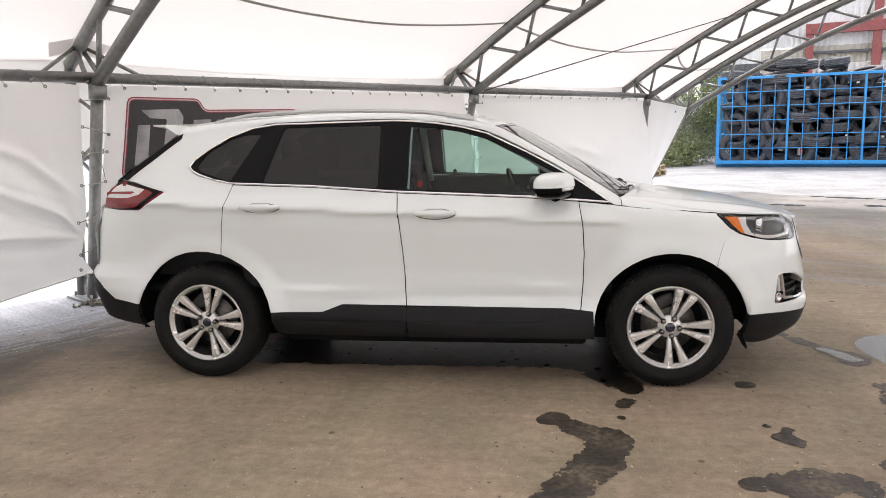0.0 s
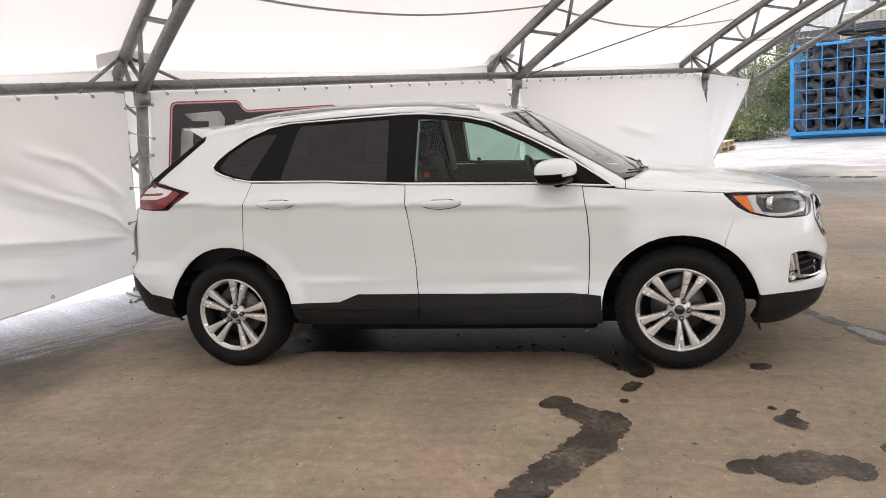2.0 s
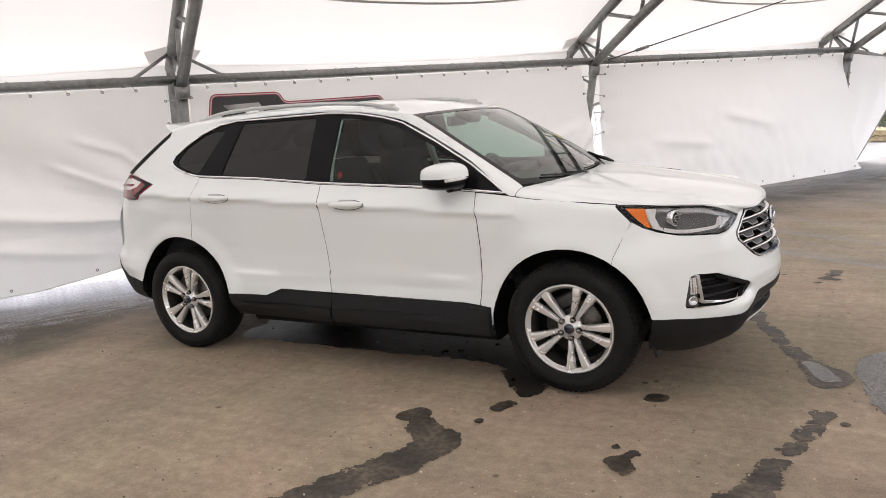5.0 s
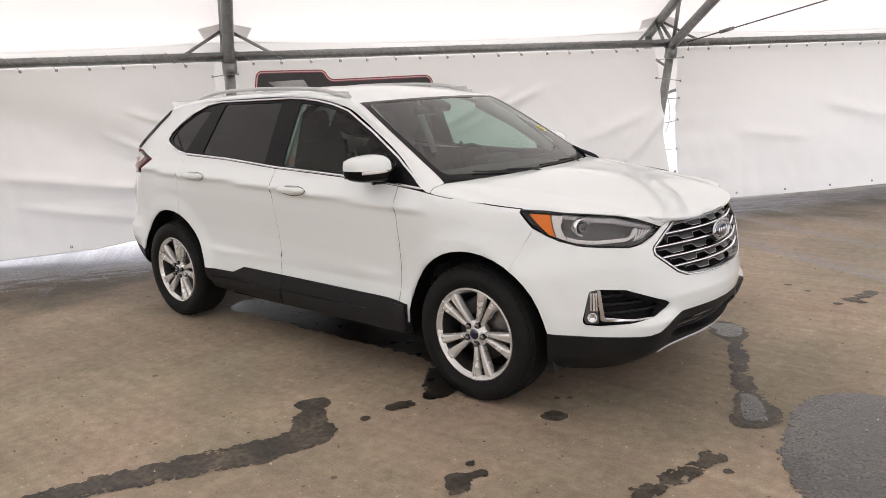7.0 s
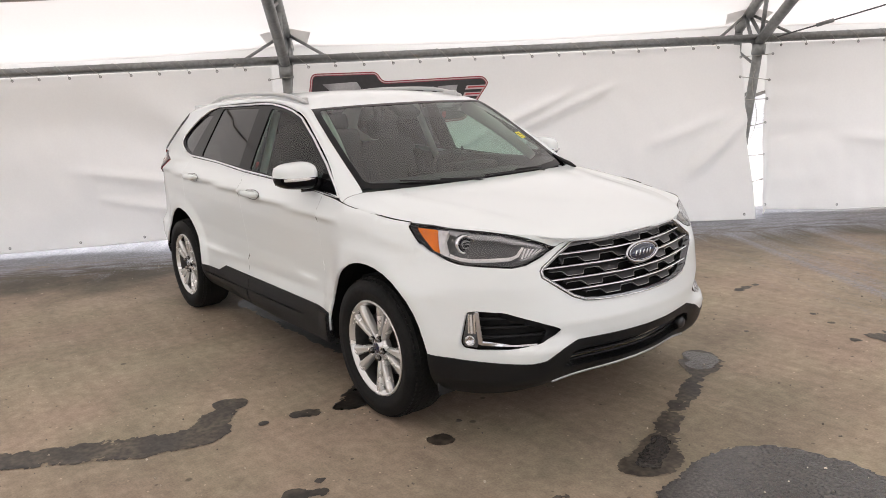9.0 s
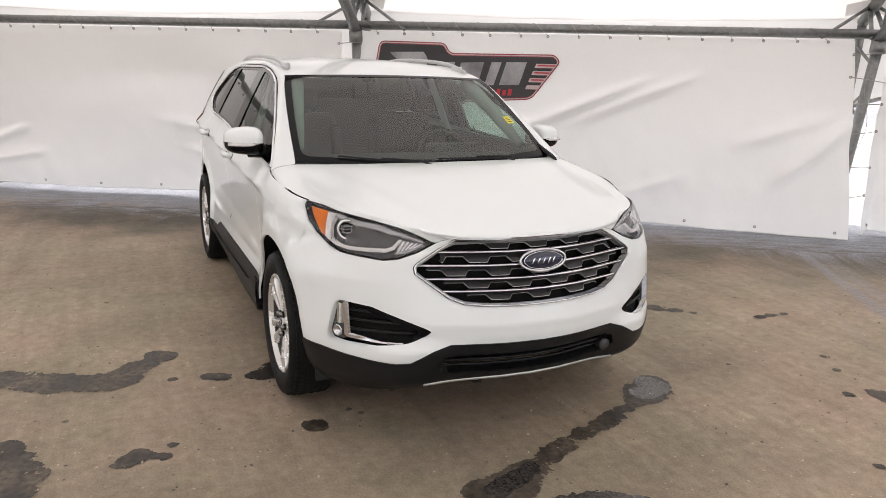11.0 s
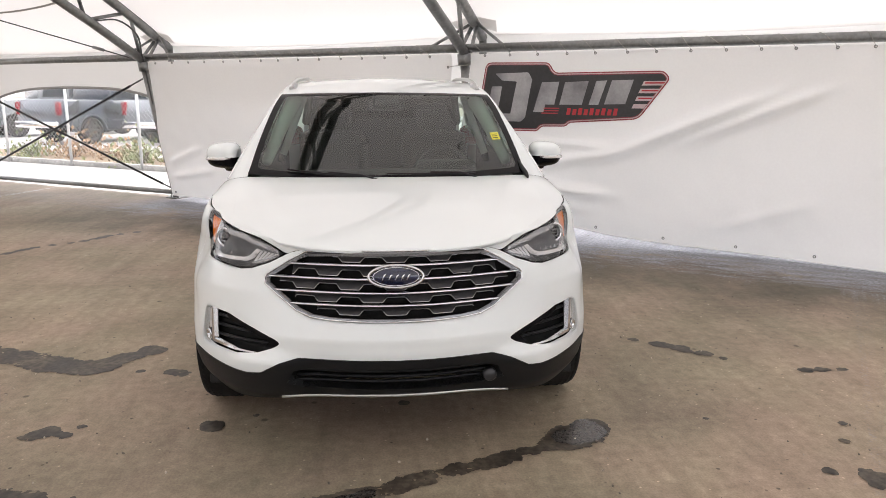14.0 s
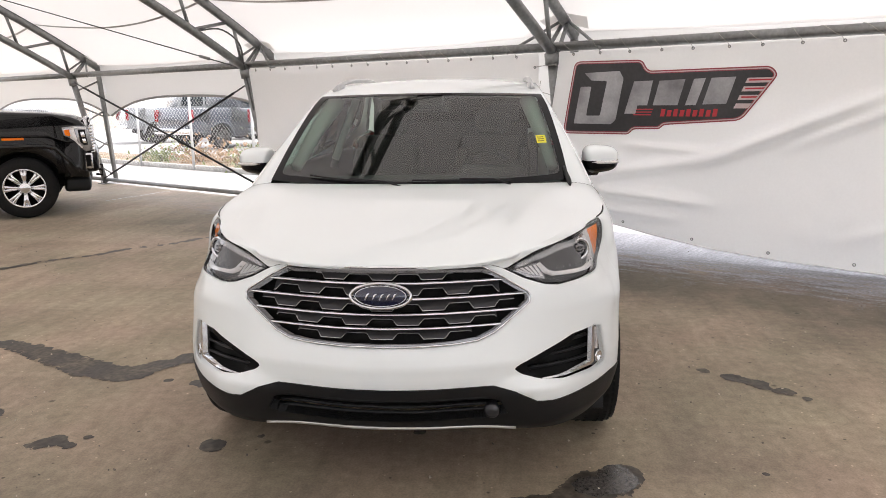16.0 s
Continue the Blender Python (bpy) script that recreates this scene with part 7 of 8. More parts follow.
# ---------------------------------------------------------------- printed sign on the curtain
CHARCOAL = material("charcoal print", (0.035, 0.033, 0.034), 0.5, grain=0.1, spots=0.5, second=(0.075, 0.072, 0.074), scale=30, big=1.5)
CRIMSON = material("crimson print", (0.30, 0.05, 0.065), 0.5, grain=0.08, scale=30)
BLUSH = material("pale pink print", (0.60, 0.48, 0.48), 0.5, grain=0.05, scale=30)
SILVER = material("silver print", (0.42, 0.415, 0.42), 0.45, grain=0.06, spots=1.0, second=(0.16, 0.155, 0.16), scale=40, big=2.6)
REDINK = material("red print", (0.50, 0.04, 0.05), 0.5, grain=0.05, scale=30)
sign = thing("printed_sign", "dark dealer emblem with silver shapes printed on the curtain", "sign")


def on_curtain(lift):
    def fn(a, z):
        out = np.empty((len(a), 3))
        for i, (p, q) in enumerate(zip(a, z)):
            out[i] = tent(p, drape(p, q) + lift, q)
        return out
    return fn


def ink(name, pts, mat, layer, r=0.0, label=""):
    pts = roundpoly(pts, r, 4) if r else pts
    panel(name, pts, on_curtain(0.004 + 0.0016 * layer), mat, sign, label, step=0.05, depth=0, flip=False)


EMB = [(-0.02, 1.155), (0.105, 1.885), (0.83, 1.875), (0.885, 1.768), (2.01, 1.776), (2.075, 1.70), (1.785, 1.298), (1.07, 1.253), (1.03, 1.213), (0.76, 1.208), (0.71, 1.155)]
EMB = roundpoly(EMB, 0.07, 5)
for lay, (dd, mt, nm) in enumerate(((0.0, CRIMSON, "border"), (0.012, BLUSH, "border_line"), (0.022, CRIMSON, "inner_border"), (0.030, CHARCOAL, "field"))):
    ink(nm, inset(EMB, dd) if dd else EMB, mt, lay)
ink("silver_block", [(0.11, 1.26), (0.18, 1.63), (0.30, 1.63), (0.25, 1.34), (0.40, 1.34), (0.47, 1.68), (0.30, 1.69), (0.22, 1.765), (0.60, 1.775), (0.645, 1.70), (0.57, 1.30), (0.52, 1.255)], SILVER, 5, 0.015, "silver angular block")
ink("silver_bar", [(0.66, 1.36), (0.755, 1.67), (0.945, 1.675), (0.90, 1.44), (0.80, 1.44), (0.78, 1.36)], SILVER, 5)
ink("silver_bar", [(0.955, 1.44), (1.01, 1.67), (1.26, 1.68), (1.20, 1.44)], SILVER, 5)
ink("silver_bar", [(1.27, 1.44), (1.34, 1.68), (1.45, 1.685), (1.37, 1.44)], SILVER, 5)
ink("silver_bar", [(1.43, 1.445), (1.50, 1.685), (1.72, 1.69), (1.645, 1.45)], SILVER, 5)
for k in range(9):
    a = 1.035 + k * 0.061
    ink("red_bar", [(a, 1.335), (a + 0.012, 1.405 - 0.01 * (k % 2)), (a + 0.052, 1.405 - 0.01 * (k % 2)), (a + 0.040, 1.335)], REDINK, 5)
for k in range(3):
    ink("red_stripe", [(0.755 + 0.012 * k, 1.345 + 0.026 * k), (0.94 + 0.008 * k, 1.345 + 0.026 * k), (0.945 + 0.008 * k, 1.355 + 0.026 * k), (0.76 + 0.012 * k, 1.355 + 0.026 * k)], REDINK, 5)
for k in range(4):
    z = 1.655 - 0.075 * k
    a = 1.80 - 0.03 * k
    b = 2.04 - 0.058 * k
    ink("pale_stripe", [(a, z - 0.022), (a + 0.02, z + 0.022), (b, z + 0.022), (b - 0.032, z - 0.022)], BLUSH, 5)
    if k < 3:
        ink("red_stripe", [(a + 0.03, z - 0.004), (a + 0.035, z + 0.010), (b - 0.012, z + 0.010), (b - 0.022, z - 0.004)], REDINK, 6)

# ---------------------------------------------------------------- vehicles round about
BLACKPAINT = material("black car paint", (0.004, 0.004, 0.0045), 0.2, coat=0.25, spec=0.3, spots=0.3, second=(0.007, 0.007, 0.007), big=4)
SILVERPAINT = material("silver white car paint", (0.20, 0.215, 0.23), 0.35, metal=0.2, coat=1.0, spots=0.2, big=3)
NAVYPAINT = material("dark blue car paint", (0.03, 0.04, 0.06), 0.3, coat=1.0, spots=0.2, big=3)
DARKGLASS = material("dark car glass", (0.02, 0.025, 0.03), 0.05, spec=0.6)


def slab(poly, w, bevel=0.04, at=0.0):
    """An outline in the upright long plane, given a width across and rounded edges."""
    bm = bmesh.new()
    a = [bm.verts.new((x, at - w / 2, z)) for x, z in poly]
    b = [bm.verts.new((x, at + w / 2, z)) for x, z in poly]
    n = len(poly)
    bm.faces.new(a)
    bm.faces.new(b[::-1])
    for i in range(n):
        bm.faces.new((a[(i + 1) % n], a[i], b[i], b[(i + 1) % n]))
    bmesh.ops.recalc_face_normals(bm, faces=bm.faces[:])
    if bevel:
        e = [x for x in bm.edges if abs(x.verts[0].co.y - x.verts[1].co.y) < 1e-6]
        bmesh.ops.bevel(bm, geom=e, offset=bevel, segments=3, affect="EDGES", profile=0.5)
    return bm


def simple_wheel(parent, x, y, r, rim=CHROME):
    out = -1 if y < 0 else 1
    bm = lathe([(r * 0.62, 0.13), (r * 0.70, 0.14), (r * 0.92, 0.13), (r * 0.985, 0.10), (r, 0.05), (r, -0.10), (r * 0.62, -0.13)], 40)
    bmesh.ops.transform(bm, matrix=Matrix.Translation((x, y, r)) @ Matrix.Diagonal((1, out, 1, 1)), verts=bm.verts)
    w = part("wheel", bm, RUBBER, parent, "black tyre on a bright rim")
    bm = lathe([(0.0, 0.03), (r * 0.2, 0.03), (r * 0.62, -0.02), (r * 0.62, -0.05)], 40)
    bmesh.ops.transform(bm, matrix=Matrix.Translation((x, y, r)) @ Matrix.Diagonal((1, out, 1, 1)), verts=bm.verts)
    part("rim_back", bm, DARK, w)
    bm = lathe([(r * 0.57, 0.06), (r * 0.60, 0.132), (r * 0.64, 0.14), (r * 0.64, 0.10)], 40)
    bmesh.ops.transform(bm, matrix=Matrix.Translation((x, y, r)) @ Matrix.Diagonal((1, out, 1, 1)), verts=bm.verts)
    part("rim", bm, rim, w)
    for k in range(8):
        a = k * math.tau / 8
        for d in (-0.12, 0.12):
            p = [(x + q * math.cos(a + d * (0.6 + 0.4 * q / r)), y + out * h, r + q * math.sin(a + d * (0.6 + 0.4 * q / r))) for q, h in ((r * 0.14, 0.06), (r * 0.36, 0.085), (r * 0.59, 0.10))]
            part("spoke", tube(p, [r * 0.055, r * 0.05, r * 0.06], 6), rim, w)
    bm = lathe([(0.0, 0.11), (r * 0.16, 0.105), (r * 0.2, 0.07), (r * 0.2, 0.0)], 20)
    bmesh.ops.transform(bm, matrix=Matrix.Translation((x, y, r)) @ Matrix.Diagonal((1, out, 1, 1)), verts=bm.verts)
    part("hub_cap", bm, rim, w)
    return w


def pickup(label, paint, at, turn, r=0.41, lamp=True):
    """A crew-cab pickup truck, its nose along +x, its wheels at +-1.85."""
    t = thing("pickup_truck", label, "pickup truck", at=(*at, 0), turn=turn, group="parked trucks")
    W = 2.02

    def arc(cx, n=12, q=1.20):
        return [(cx + r * q * math.cos(a), r * 0.95 + r * q * math.sin(a)) for a in np.linspace(0, math.pi, n)]
    low_z = 0.52
    body = [(2.655, 0.62), (2.675, 0.95), (2.68, 1.14), (2.66, 1.235), (2.595, 1.305), (2.48, 1.358), (2.2, 1.402), (1.05, 1.46), (0.9, 1.30), (-0.95, 1.28), (-1.0, 1.36), (-2.90, 1.36), (-2.96, 1.0), (-2.94, 0.60)]
    foot = [(-1.85 - r * 1.2, low_z)] + arc(-1.85)[::-1] + [(-1.85 + r * 1.2, 0.42), (1.85 - r * 1.2, 0.42)] + arc(1.85)[::-1] + [(1.85 + r * 1.2, low_z), (2.655, low_z)]
    part("body", slab(body + foot, W, 0.07), paint, t)
    cab = [(1.05, 1.36), (0.42, 1.90), (0.2, 1.95), (-0.85, 1.95), (-1.0, 1.88), (-1.08, 1.32)]
    part("cab", slab(cab, W - 0.26, 0.08), paint, t)
    for s in (-1, 1):
        for win in ([(0.82, 1.42), (0.36, 1.83), (0.02, 1.85), (0.02, 1.40)], [(-0.06, 1.40), (-0.06, 1.85), (-0.80, 1.85), (-0.92, 1.42)]):
            part("side_window", slab(win, 0.02, 0.0, at=s * (W / 2 - 0.126)), DARKGLASS, t, smooth=False)
        part("fender_flare", tube([(1.85 + u, s * (W / 2 - 0.012), v) for u, v in ((-0.66, 0.50), (-0.57, 0.78), (-0.42, 0.935), (-0.30, 0.965), (0.30, 0.965), (0.42, 0.935), (0.58, 0.76), (0.66, 0.58))], 0.036, 8), paint, t) if lamp else part("fender_flare", tube([(1.85 + r * 1.22 * math.cos(a), s * (W / 2 - 0.01), r * 0.95 + r * 1.22 * math.sin(a)) for a in np.linspace(0.05, math.pi - 0.05, 18)], 0.035, 6), paint, t)
        part("fender_flare", tube([(-1.85 + r * 1.22 * math.cos(a), s * (W / 2 - 0.01), r * 0.95 + r * 1.22 * math.sin(a)) for a in np.linspace(0.05, math.pi - 0.05, 18)], 0.035, 6), paint, t)
        part("fender_line", tube([(2.655, s * (W / 2 - 0.005), 1.02), (2.40, s * (W / 2 + 0.004), 1.02), (2.2, s * (W / 2 + 0.006), 1.10), (1.0, s * (W / 2 + 0.006), 1.12)], 0.012, 6), paint, t)
        part("body_moulding", box(2.2, 0.03, 0.05, at=(0, s * (W / 2), 0.72), bevel=0.01), paint, t)
        part("hood_badge", box(0.26, 0.012, 0.03, at=(1.78, s * (W / 2 + 0.004), 1.07), bevel=0.004), CHROME if not lamp else AMBER, t, "thin badge strip on the hood side")
        hl = part("headlamp", slab([(2.37, 1.212), (2.555, 1.232), (2.69, 1.220), (2.72, 1.090), (2.73, 0.900), (2.645, 0.875), (2.595, 0.915), (2.535, 0.995), (2.455, 1.065), (2.39, 1.100)], 0.30, 0.02, at=s * (W / 2 - 0.138)), LAMPGREY, t, "clear headlamp with amber marker")
        face = s * (W / 2 + 0.012)
        part("amber_marker", slab([(2.395, 1.172), (2.475, 1.182), (2.492, 1.085), (2.41, 1.106)], 0.016, 0.004, at=face), AMBER, hl)
        part("lamp_bar", slab([(2.40, 1.190), (2.555, 1.212), (2.675, 1.202), (2.675, 1.186), (2.555, 1.194), (2.40, 1.175)], 0.016, 0.004, at=face), WHITELENS, hl)
        part("lamp_bar", slab([(2.46, 1.182), (2.52, 1.186), (2.555, 1.010), (2.615, 0.935), (2.595, 0.925), (2.525, 1.015), (2.47, 1.065)], 0.016, 0.004, at=face), WHITELENS, hl)
        inner = part("lamp_inner", slab([(2.57, 1.175), (2.655, 1.175), (2.68, 0.970), (2.62, 0.965), (2.585, 1.010)], 0.018, 0.004, at=face), DARK, hl)
        part("projector", slab([(2.595, 1.150), (2.645, 1.150), (2.66, 1.075), (2.603, 1.075)], 0.020, 0.006, at=face), CHROME, inner)
        part("projector", slab([(2.607, 1.055), (2.655, 1.055), (2.667, 0.995), (2.623, 0.995)], 0.020, 0.006, at=face), CHROME, inner)
        for k in range(9):
            part("grille_tooth", box(0.05, 0.26, 0.024, at=(2.72 + 0.012 * (8 - k) / 8, s * 0.86, 0.87 + 0.040 * k), bevel=0.008), CHROME, hl)
        part("tail_lamp", box(0.10, 0.20, 0.40, at=(-2.93, s * (W / 2 - 0.08), 1.10), bevel=0.03), REDLENS, t, "red tail lamp")
        part("tow_hook", tube([(2.735, s * 0.45, 0.52), (2.815, s * 0.45, 0.50), (2.825, s * 0.45, 0.58), (2.755, s * 0.45, 0.60)], 0.02, 6), TRIM, t)
        part("bumper_vent", box(0.11, 0.04, 0.22, at=(2.665, s * (W / 2 - 0.032), 0.75), bevel=0.012), CHROME, t)
        part("vent_cavity", box(0.065, 0.05, 0.165, at=(2.665, s * (W / 2 - 0.032), 0.75), bevel=0.006), DARK, t)
        part("air_dam", box(0.34, 0.6, 0.20, at=(2.495, s * 0.6, 0.42), bevel=0.05), TRIM, t)
        for x in (1.85, -1.85):
            simple_wheel(t, x, s * (W / 2 - 0.14), r, CHROME if lamp else ALLOYDARK)
        mir = part("door_mirror", box(0.14, 0.24, 0.26, at=(0.78, s * (W / 2 + 0.10), 1.50), bevel=0.05), TRIM, t)
    part("front_bumper", box(0.22, W - 0.06, 0.30, at=(2.685, 0, 0.74), bevel=0.06), paint if lamp else CHROME, t)
    g = part("grille", box(0.08, 1.30, 0.46, at=(2.665, 0, 1.10), bevel=0.03), DARK, t, "chrome slatted grille")
    for k in range(6):
        part("grille_slat", box(0.05, 1.26, 0.03, at=(2.69, 0, 0.93 + 0.07 * k), bevel=0.008), CHROME, g)
    part("grille_frame", tube([(2.7, -0.66, 0.88), (2.7, 0.66, 0.88), (2.665, 0.70, 1.32), (2.665, -0.70, 1.32)], 0.03, 8, closed=True), CHROME, g)
    part("windshield", slab([(1.0, 1.43), (0.44, 1.90), (0.46, 1.92), (1.03, 1.44)], W - 0.45, 0.0), DARKGLASS, t, smooth=False)
    part("rear_bumper", box(0.16, W - 0.1, 0.2, at=(-3.0, 0, 0.62), bevel=0.04), CHROME, t)
    for x in (1.85, -1.85):
        part("wheel_well", box(1.06, 1.40, 0.60, at=(x, 0, 0.72), bevel=0.04), DARK, t)
    part("underframe", box(5.0, 1.2, 0.2, at=(0, 0, 0.48)), DARK, t)
    return t


HEAD = radians(119)
side_out = Vector((math.sin(HEAD), -math.cos(HEAD), 0))
ahead = Vector((math.cos(HEAD), math.sin(HEAD), 0))
c = Vector((-4.61, -6.09, 0)) - ahead * 1.775 - side_out * 0.98
pickup("black crew-cab pickup truck with chrome wheels parked in the tent", BLACKPAINT, (c.x, c.y), 119)
pickup("silver white pickup truck parked behind the wire fence", SILVERPAINT, (-24.8, -11.9), 128, lamp=False)
pickup("dark blue pickup truck parked behind the wire fence", NAVYPAINT, (-21.15, -8.65), 148, lamp=False)
pickup("silver white pickup truck parked behind the wire fence", SILVERPAINT, (-20.6, -5.3), 148, lamp=False)
pickup("silver white pickup truck parked behind the wire fence", SILVERPAINT, (-20.0, -18.5), 140, lamp=False)

# ---------------------------------------------------------------- wire fence and weeds beyond the open bays
GALV = material("galvanised wire", (0.50, 0.505, 0.51), 0.5, metal=0.4, grain=0.15, scale=80)


def wire_fence(p, q, h, gap, label, post_gap=2.15, w=0.0021):
    f = thing("wire_fence", label, "fence", group="wire fences")
    p, q = Vector(p), Vector(q)
    d = (q - p)
    L = d.length
    d.normalize()
    for k in range(int(L / post_gap) + 1):
        b = p + d * (k * post_gap)
        part("post", tube([b, b + Vector((0, 0, h + 0.05))], 0.032, 8), GALV, f)
    part("top_rail", tube([p + Vector((0, 0, h)), q + Vector((0, 0, h))], 0.02, 6), GALV, f)
    vs, fs = [], []

    def strand(a, b):
        n = len(vs)
        off = Vector((d.y, -d.x, 0)) * w
        t = (b - a).normalized().cross(off).normalized() * w
        for e in (a, b):
            vs.extend([tuple(e + off), tuple(e - off + t), tuple(e - off - t)])
        fs.extend([(n, n + 1, n + 4, n + 3), (n + 1, n + 2, n + 5, n + 4), (n + 2, n, n + 3, n + 5)])

    s = -h
    while s < L:
        for lean in (1, -1):
            u0, u1 = (s, s + h) if lean > 0 else (s + h, s)
            z0, z1 = 0.05, h
            a0, a1 = u0, u1
            if a0 == a1:
                continue
            t0, t1 = 0.0, 1.0
            for lim, sgn in ((0.0, 1), (L, -1)):
                va, vb = (a0 - lim) * sgn, (a1 - lim) * sgn
                if va < 0 and vb < 0:
                    t0, t1 = 1, 0
                elif va < 0:
                    t0 = max(t0, va / (va - vb))
                elif vb < 0:
                    t1 = min(t1, va / (va - vb))
            if t1 - t0 > 0.02:
                g = lambda t: p + d * (a0 + (a1 - a0) * t) + Vector((0, 0, z0 + (z1 - z0) * t))
                strand(g(t0), g(t1))
        s += gap
    me = bpy.data.meshes.new("wire_mesh")
    me.from_pydata(vs, [], fs)
    me.materials.append(GALV)
    ob = new("wire_mesh", me)
    ob.parent = f
    return f


wire_fence(tent(-24, -3.05, 0), tent(-4.2, -3.15, 0), 1.75, 0.115, "grey chain-link fence with steel posts beyond the tent")
wire_fence((1.2, 19.6, 0), (7.5, 23.8, 0), 2.5, 0.13, "grey chain-link fence in front of green bushes", 2.4, 0.0055)

LEAF = material("green leaves", (0.15, 0.19, 0.075), 0.6, grain=0.35, spots=0.8, second=(0.23, 0.24, 0.11), scale=8, big=2.5)
DRY = material("dry grass", (0.36, 0.23, 0.14), 0.8, grain=0.3, spots=0.7, second=(0.18, 0.14, 0.07), scale=6, big=2)
BARK = material("brown stems", (0.10, 0.075, 0.05), 0.9, grain=0.3, scale=30)


def bush(at, w, h, n, label, seed, mat=LEAF, size=0.09):
    """Stems with clumps of small folded leaves and gaps between them."""
    r = random.Random(seed)
    b = thing("bush", label, "bush", at=at, group="bushes")
    stems = bmesh.new()
    vs, fs = [], []
    tips = []
    for k in range(11):
        a = r.uniform(0, math.tau)
        q = Vector((math.cos(a) * w * r.uniform(0.1, 0.5), math.sin(a) * w * r.uniform(0.1, 0.5), h * r.uniform(0.55, 1.0)))
        mid = q * 0.5 + Vector((r.uniform(-.1, .1), r.uniform(-.1, .1), 0.1))
        merge(stems, tube([(0.1 * math.cos(a), 0.1 * math.sin(a), 0), mid, q], [0.03, 0.018, 0.006], 5))
        for j in range(8):
            t = r.uniform(0.15, 1.0)
            tips.append((q * t + Vector((r.gauss(0, w * 0.16), r.gauss(0, w * 0.16), r.gauss(0, h * 0.06))), r.uniform(0.12, 0.32)))
    for k in range(n):
        c, s = r.choice(tips)
        p = c + Vector((r.gauss(0, s), r.gauss(0, s), r.gauss(0, s * 0.8)))
        if p.z < 0.03:
            p.z = r.uniform(0.03, 0.3)
        e = Euler((r.uniform(0, 6), r.uniform(0, 6), r.uniform(0, 6))).to_matrix()
        L, W_ = size * r.uniform(0.6, 1.4), size * r.uniform(0.25, 0.5)
        i = len(vs)
        for q in ((0, 0, 0), (L * 0.5, W_, 0.01), (L, 0, 0), (L * 0.5, -W_, 0.01)):
            vs.append(tuple(p + e @ Vector(q)))
        fs.extend([(i, i + 1, i + 2), (i, i + 2, i + 3)])
    part("stem", stems, BARK, b)
    me = bpy.data.meshes.new("foliage")
    me.from_pydata(vs, [], fs)
    me.materials.append(mat)
    ob = new("foliage", me)
    ob.parent = b
    return b


bush((3.9, 22.6, 0), 2.6, 3.0, 8500, "tall green bush behind the wire fence", 1)
bush((5.9, 23.6, 0), 2.6, 3.2, 8500, "tall green bush beside the tyre cage", 2)
bush((4.6, 25.0, 0), 3.4, 3.7, 9000, "tall dense green bush behind the wire fence", 6, size=0.12)
bush((2.4, 23.8, 0), 3.2, 3.5, 8000, "tall dense green bush behind the wire fence", 7, size=0.12)
bush((2.2, 21.4, 0), 2.4, 2.6, 3500, "green bush behind the wire fence", 3)
bush((4.6, 20.9, 0), 1.6, 0.9, 2200, "low yellow-green weeds at the fence foot", 4, size=0.07)
bush((5.4, 21.3, 0), 1.4, 1.2, 2000, "low green weeds at the fence foot", 5, size=0.07)
for k in range(8):
    q = tent(-13.6 + 1.25 * k, -3.9 - 0.25 * (k % 3), 0)
    bush(q, 1.1, 0.26 + 0.14 * (k % 2), 420, "dry weeds behind the wire fence" if k % 3 else "green weeds behind the wire fence", 10 + k, DRY if k % 3 else LEAF, 0.09)
DIRT = material("brown soil", (0.20, 0.14, 0.09), 0.95, grain=0.3, spots=0.7, second=(0.28, 0.22, 0.14), scale=7, big=1.2, bump=0.01)
bm = grid_sheet(lambda u, v: tent(-24 + 20 * u, -3.25 - 2.2 * v, 0.012 + 0.10 * math.sin(math.pi * v) * (0.7 + 0.5 * noise.noise(Vector((u * 14, v * 3, 1))))), 60, 8)
tagged(part("soil_bed", bm, DIRT), "brown soil strip behind the wire fence", "soil", kind="structure")
KERB = material("pale concrete kerb", (0.42, 0.41, 0.39), 0.85, grain=0.15, spots=0.5, scale=12, big=1.5)
bm = slab([(-10, 0.0), (-10, 0.11), (10, 0.11), (10, 0.0)], 0.14, 0.015)
bmesh.ops.transform(bm, matrix=Matrix.Translation(tent(-14, -3.2, 0)) @ Matrix.Rotation(math.atan2(ALONG.y, ALONG.x), 4, "Z"), verts=bm.verts)
tagged(part("kerb", bm, KERB), "pale concrete kerb at the fence foot", "kerb", kind="structure")

# ---------------------------------------------------------------- blue cage of old tyres
BLUE = material("bright blue paint", (0.03, 0.27, 0.60), 0.45, grain=0.12, spots=0.4, second=(0.03, 0.14, 0.38), scale=25, big=3)
C0, CD, CN = Vector((6.17, 19.95, 0)), Vector((0.953, -0.303, 0)), Vector((0.303, 0.953, 0))
CL, CH, CW = 6.15, 2.80, 2.3


def cage(l, w, z):
    return C0 + CD * l + CN * w + Vector((0, 0, z))


cg = thing("tyre_cage", "bright blue steel mesh cage heaped with old tyres", "cage")


def beam(name, p, q, w, parent):
    d = (q - p)
    bm = box(d.length + w, w, w, bevel=0.008)
    bmesh.ops.transform(bm, matrix=Matrix.Translation((p + q) / 2) @ d.to_track_quat("X", "Z").to_matrix().to_4x4(), verts=bm.verts)
    return part(name, bm, BLUE, parent, smooth=False)


for l in (0.0, 2.03, 4.09, CL):
    for w in (0.0, CW):
        beam("post", cage(l, w, 0.16), cage(l, w, CH), 0.09 if l in (0.0, CL) else 0.06, cg)
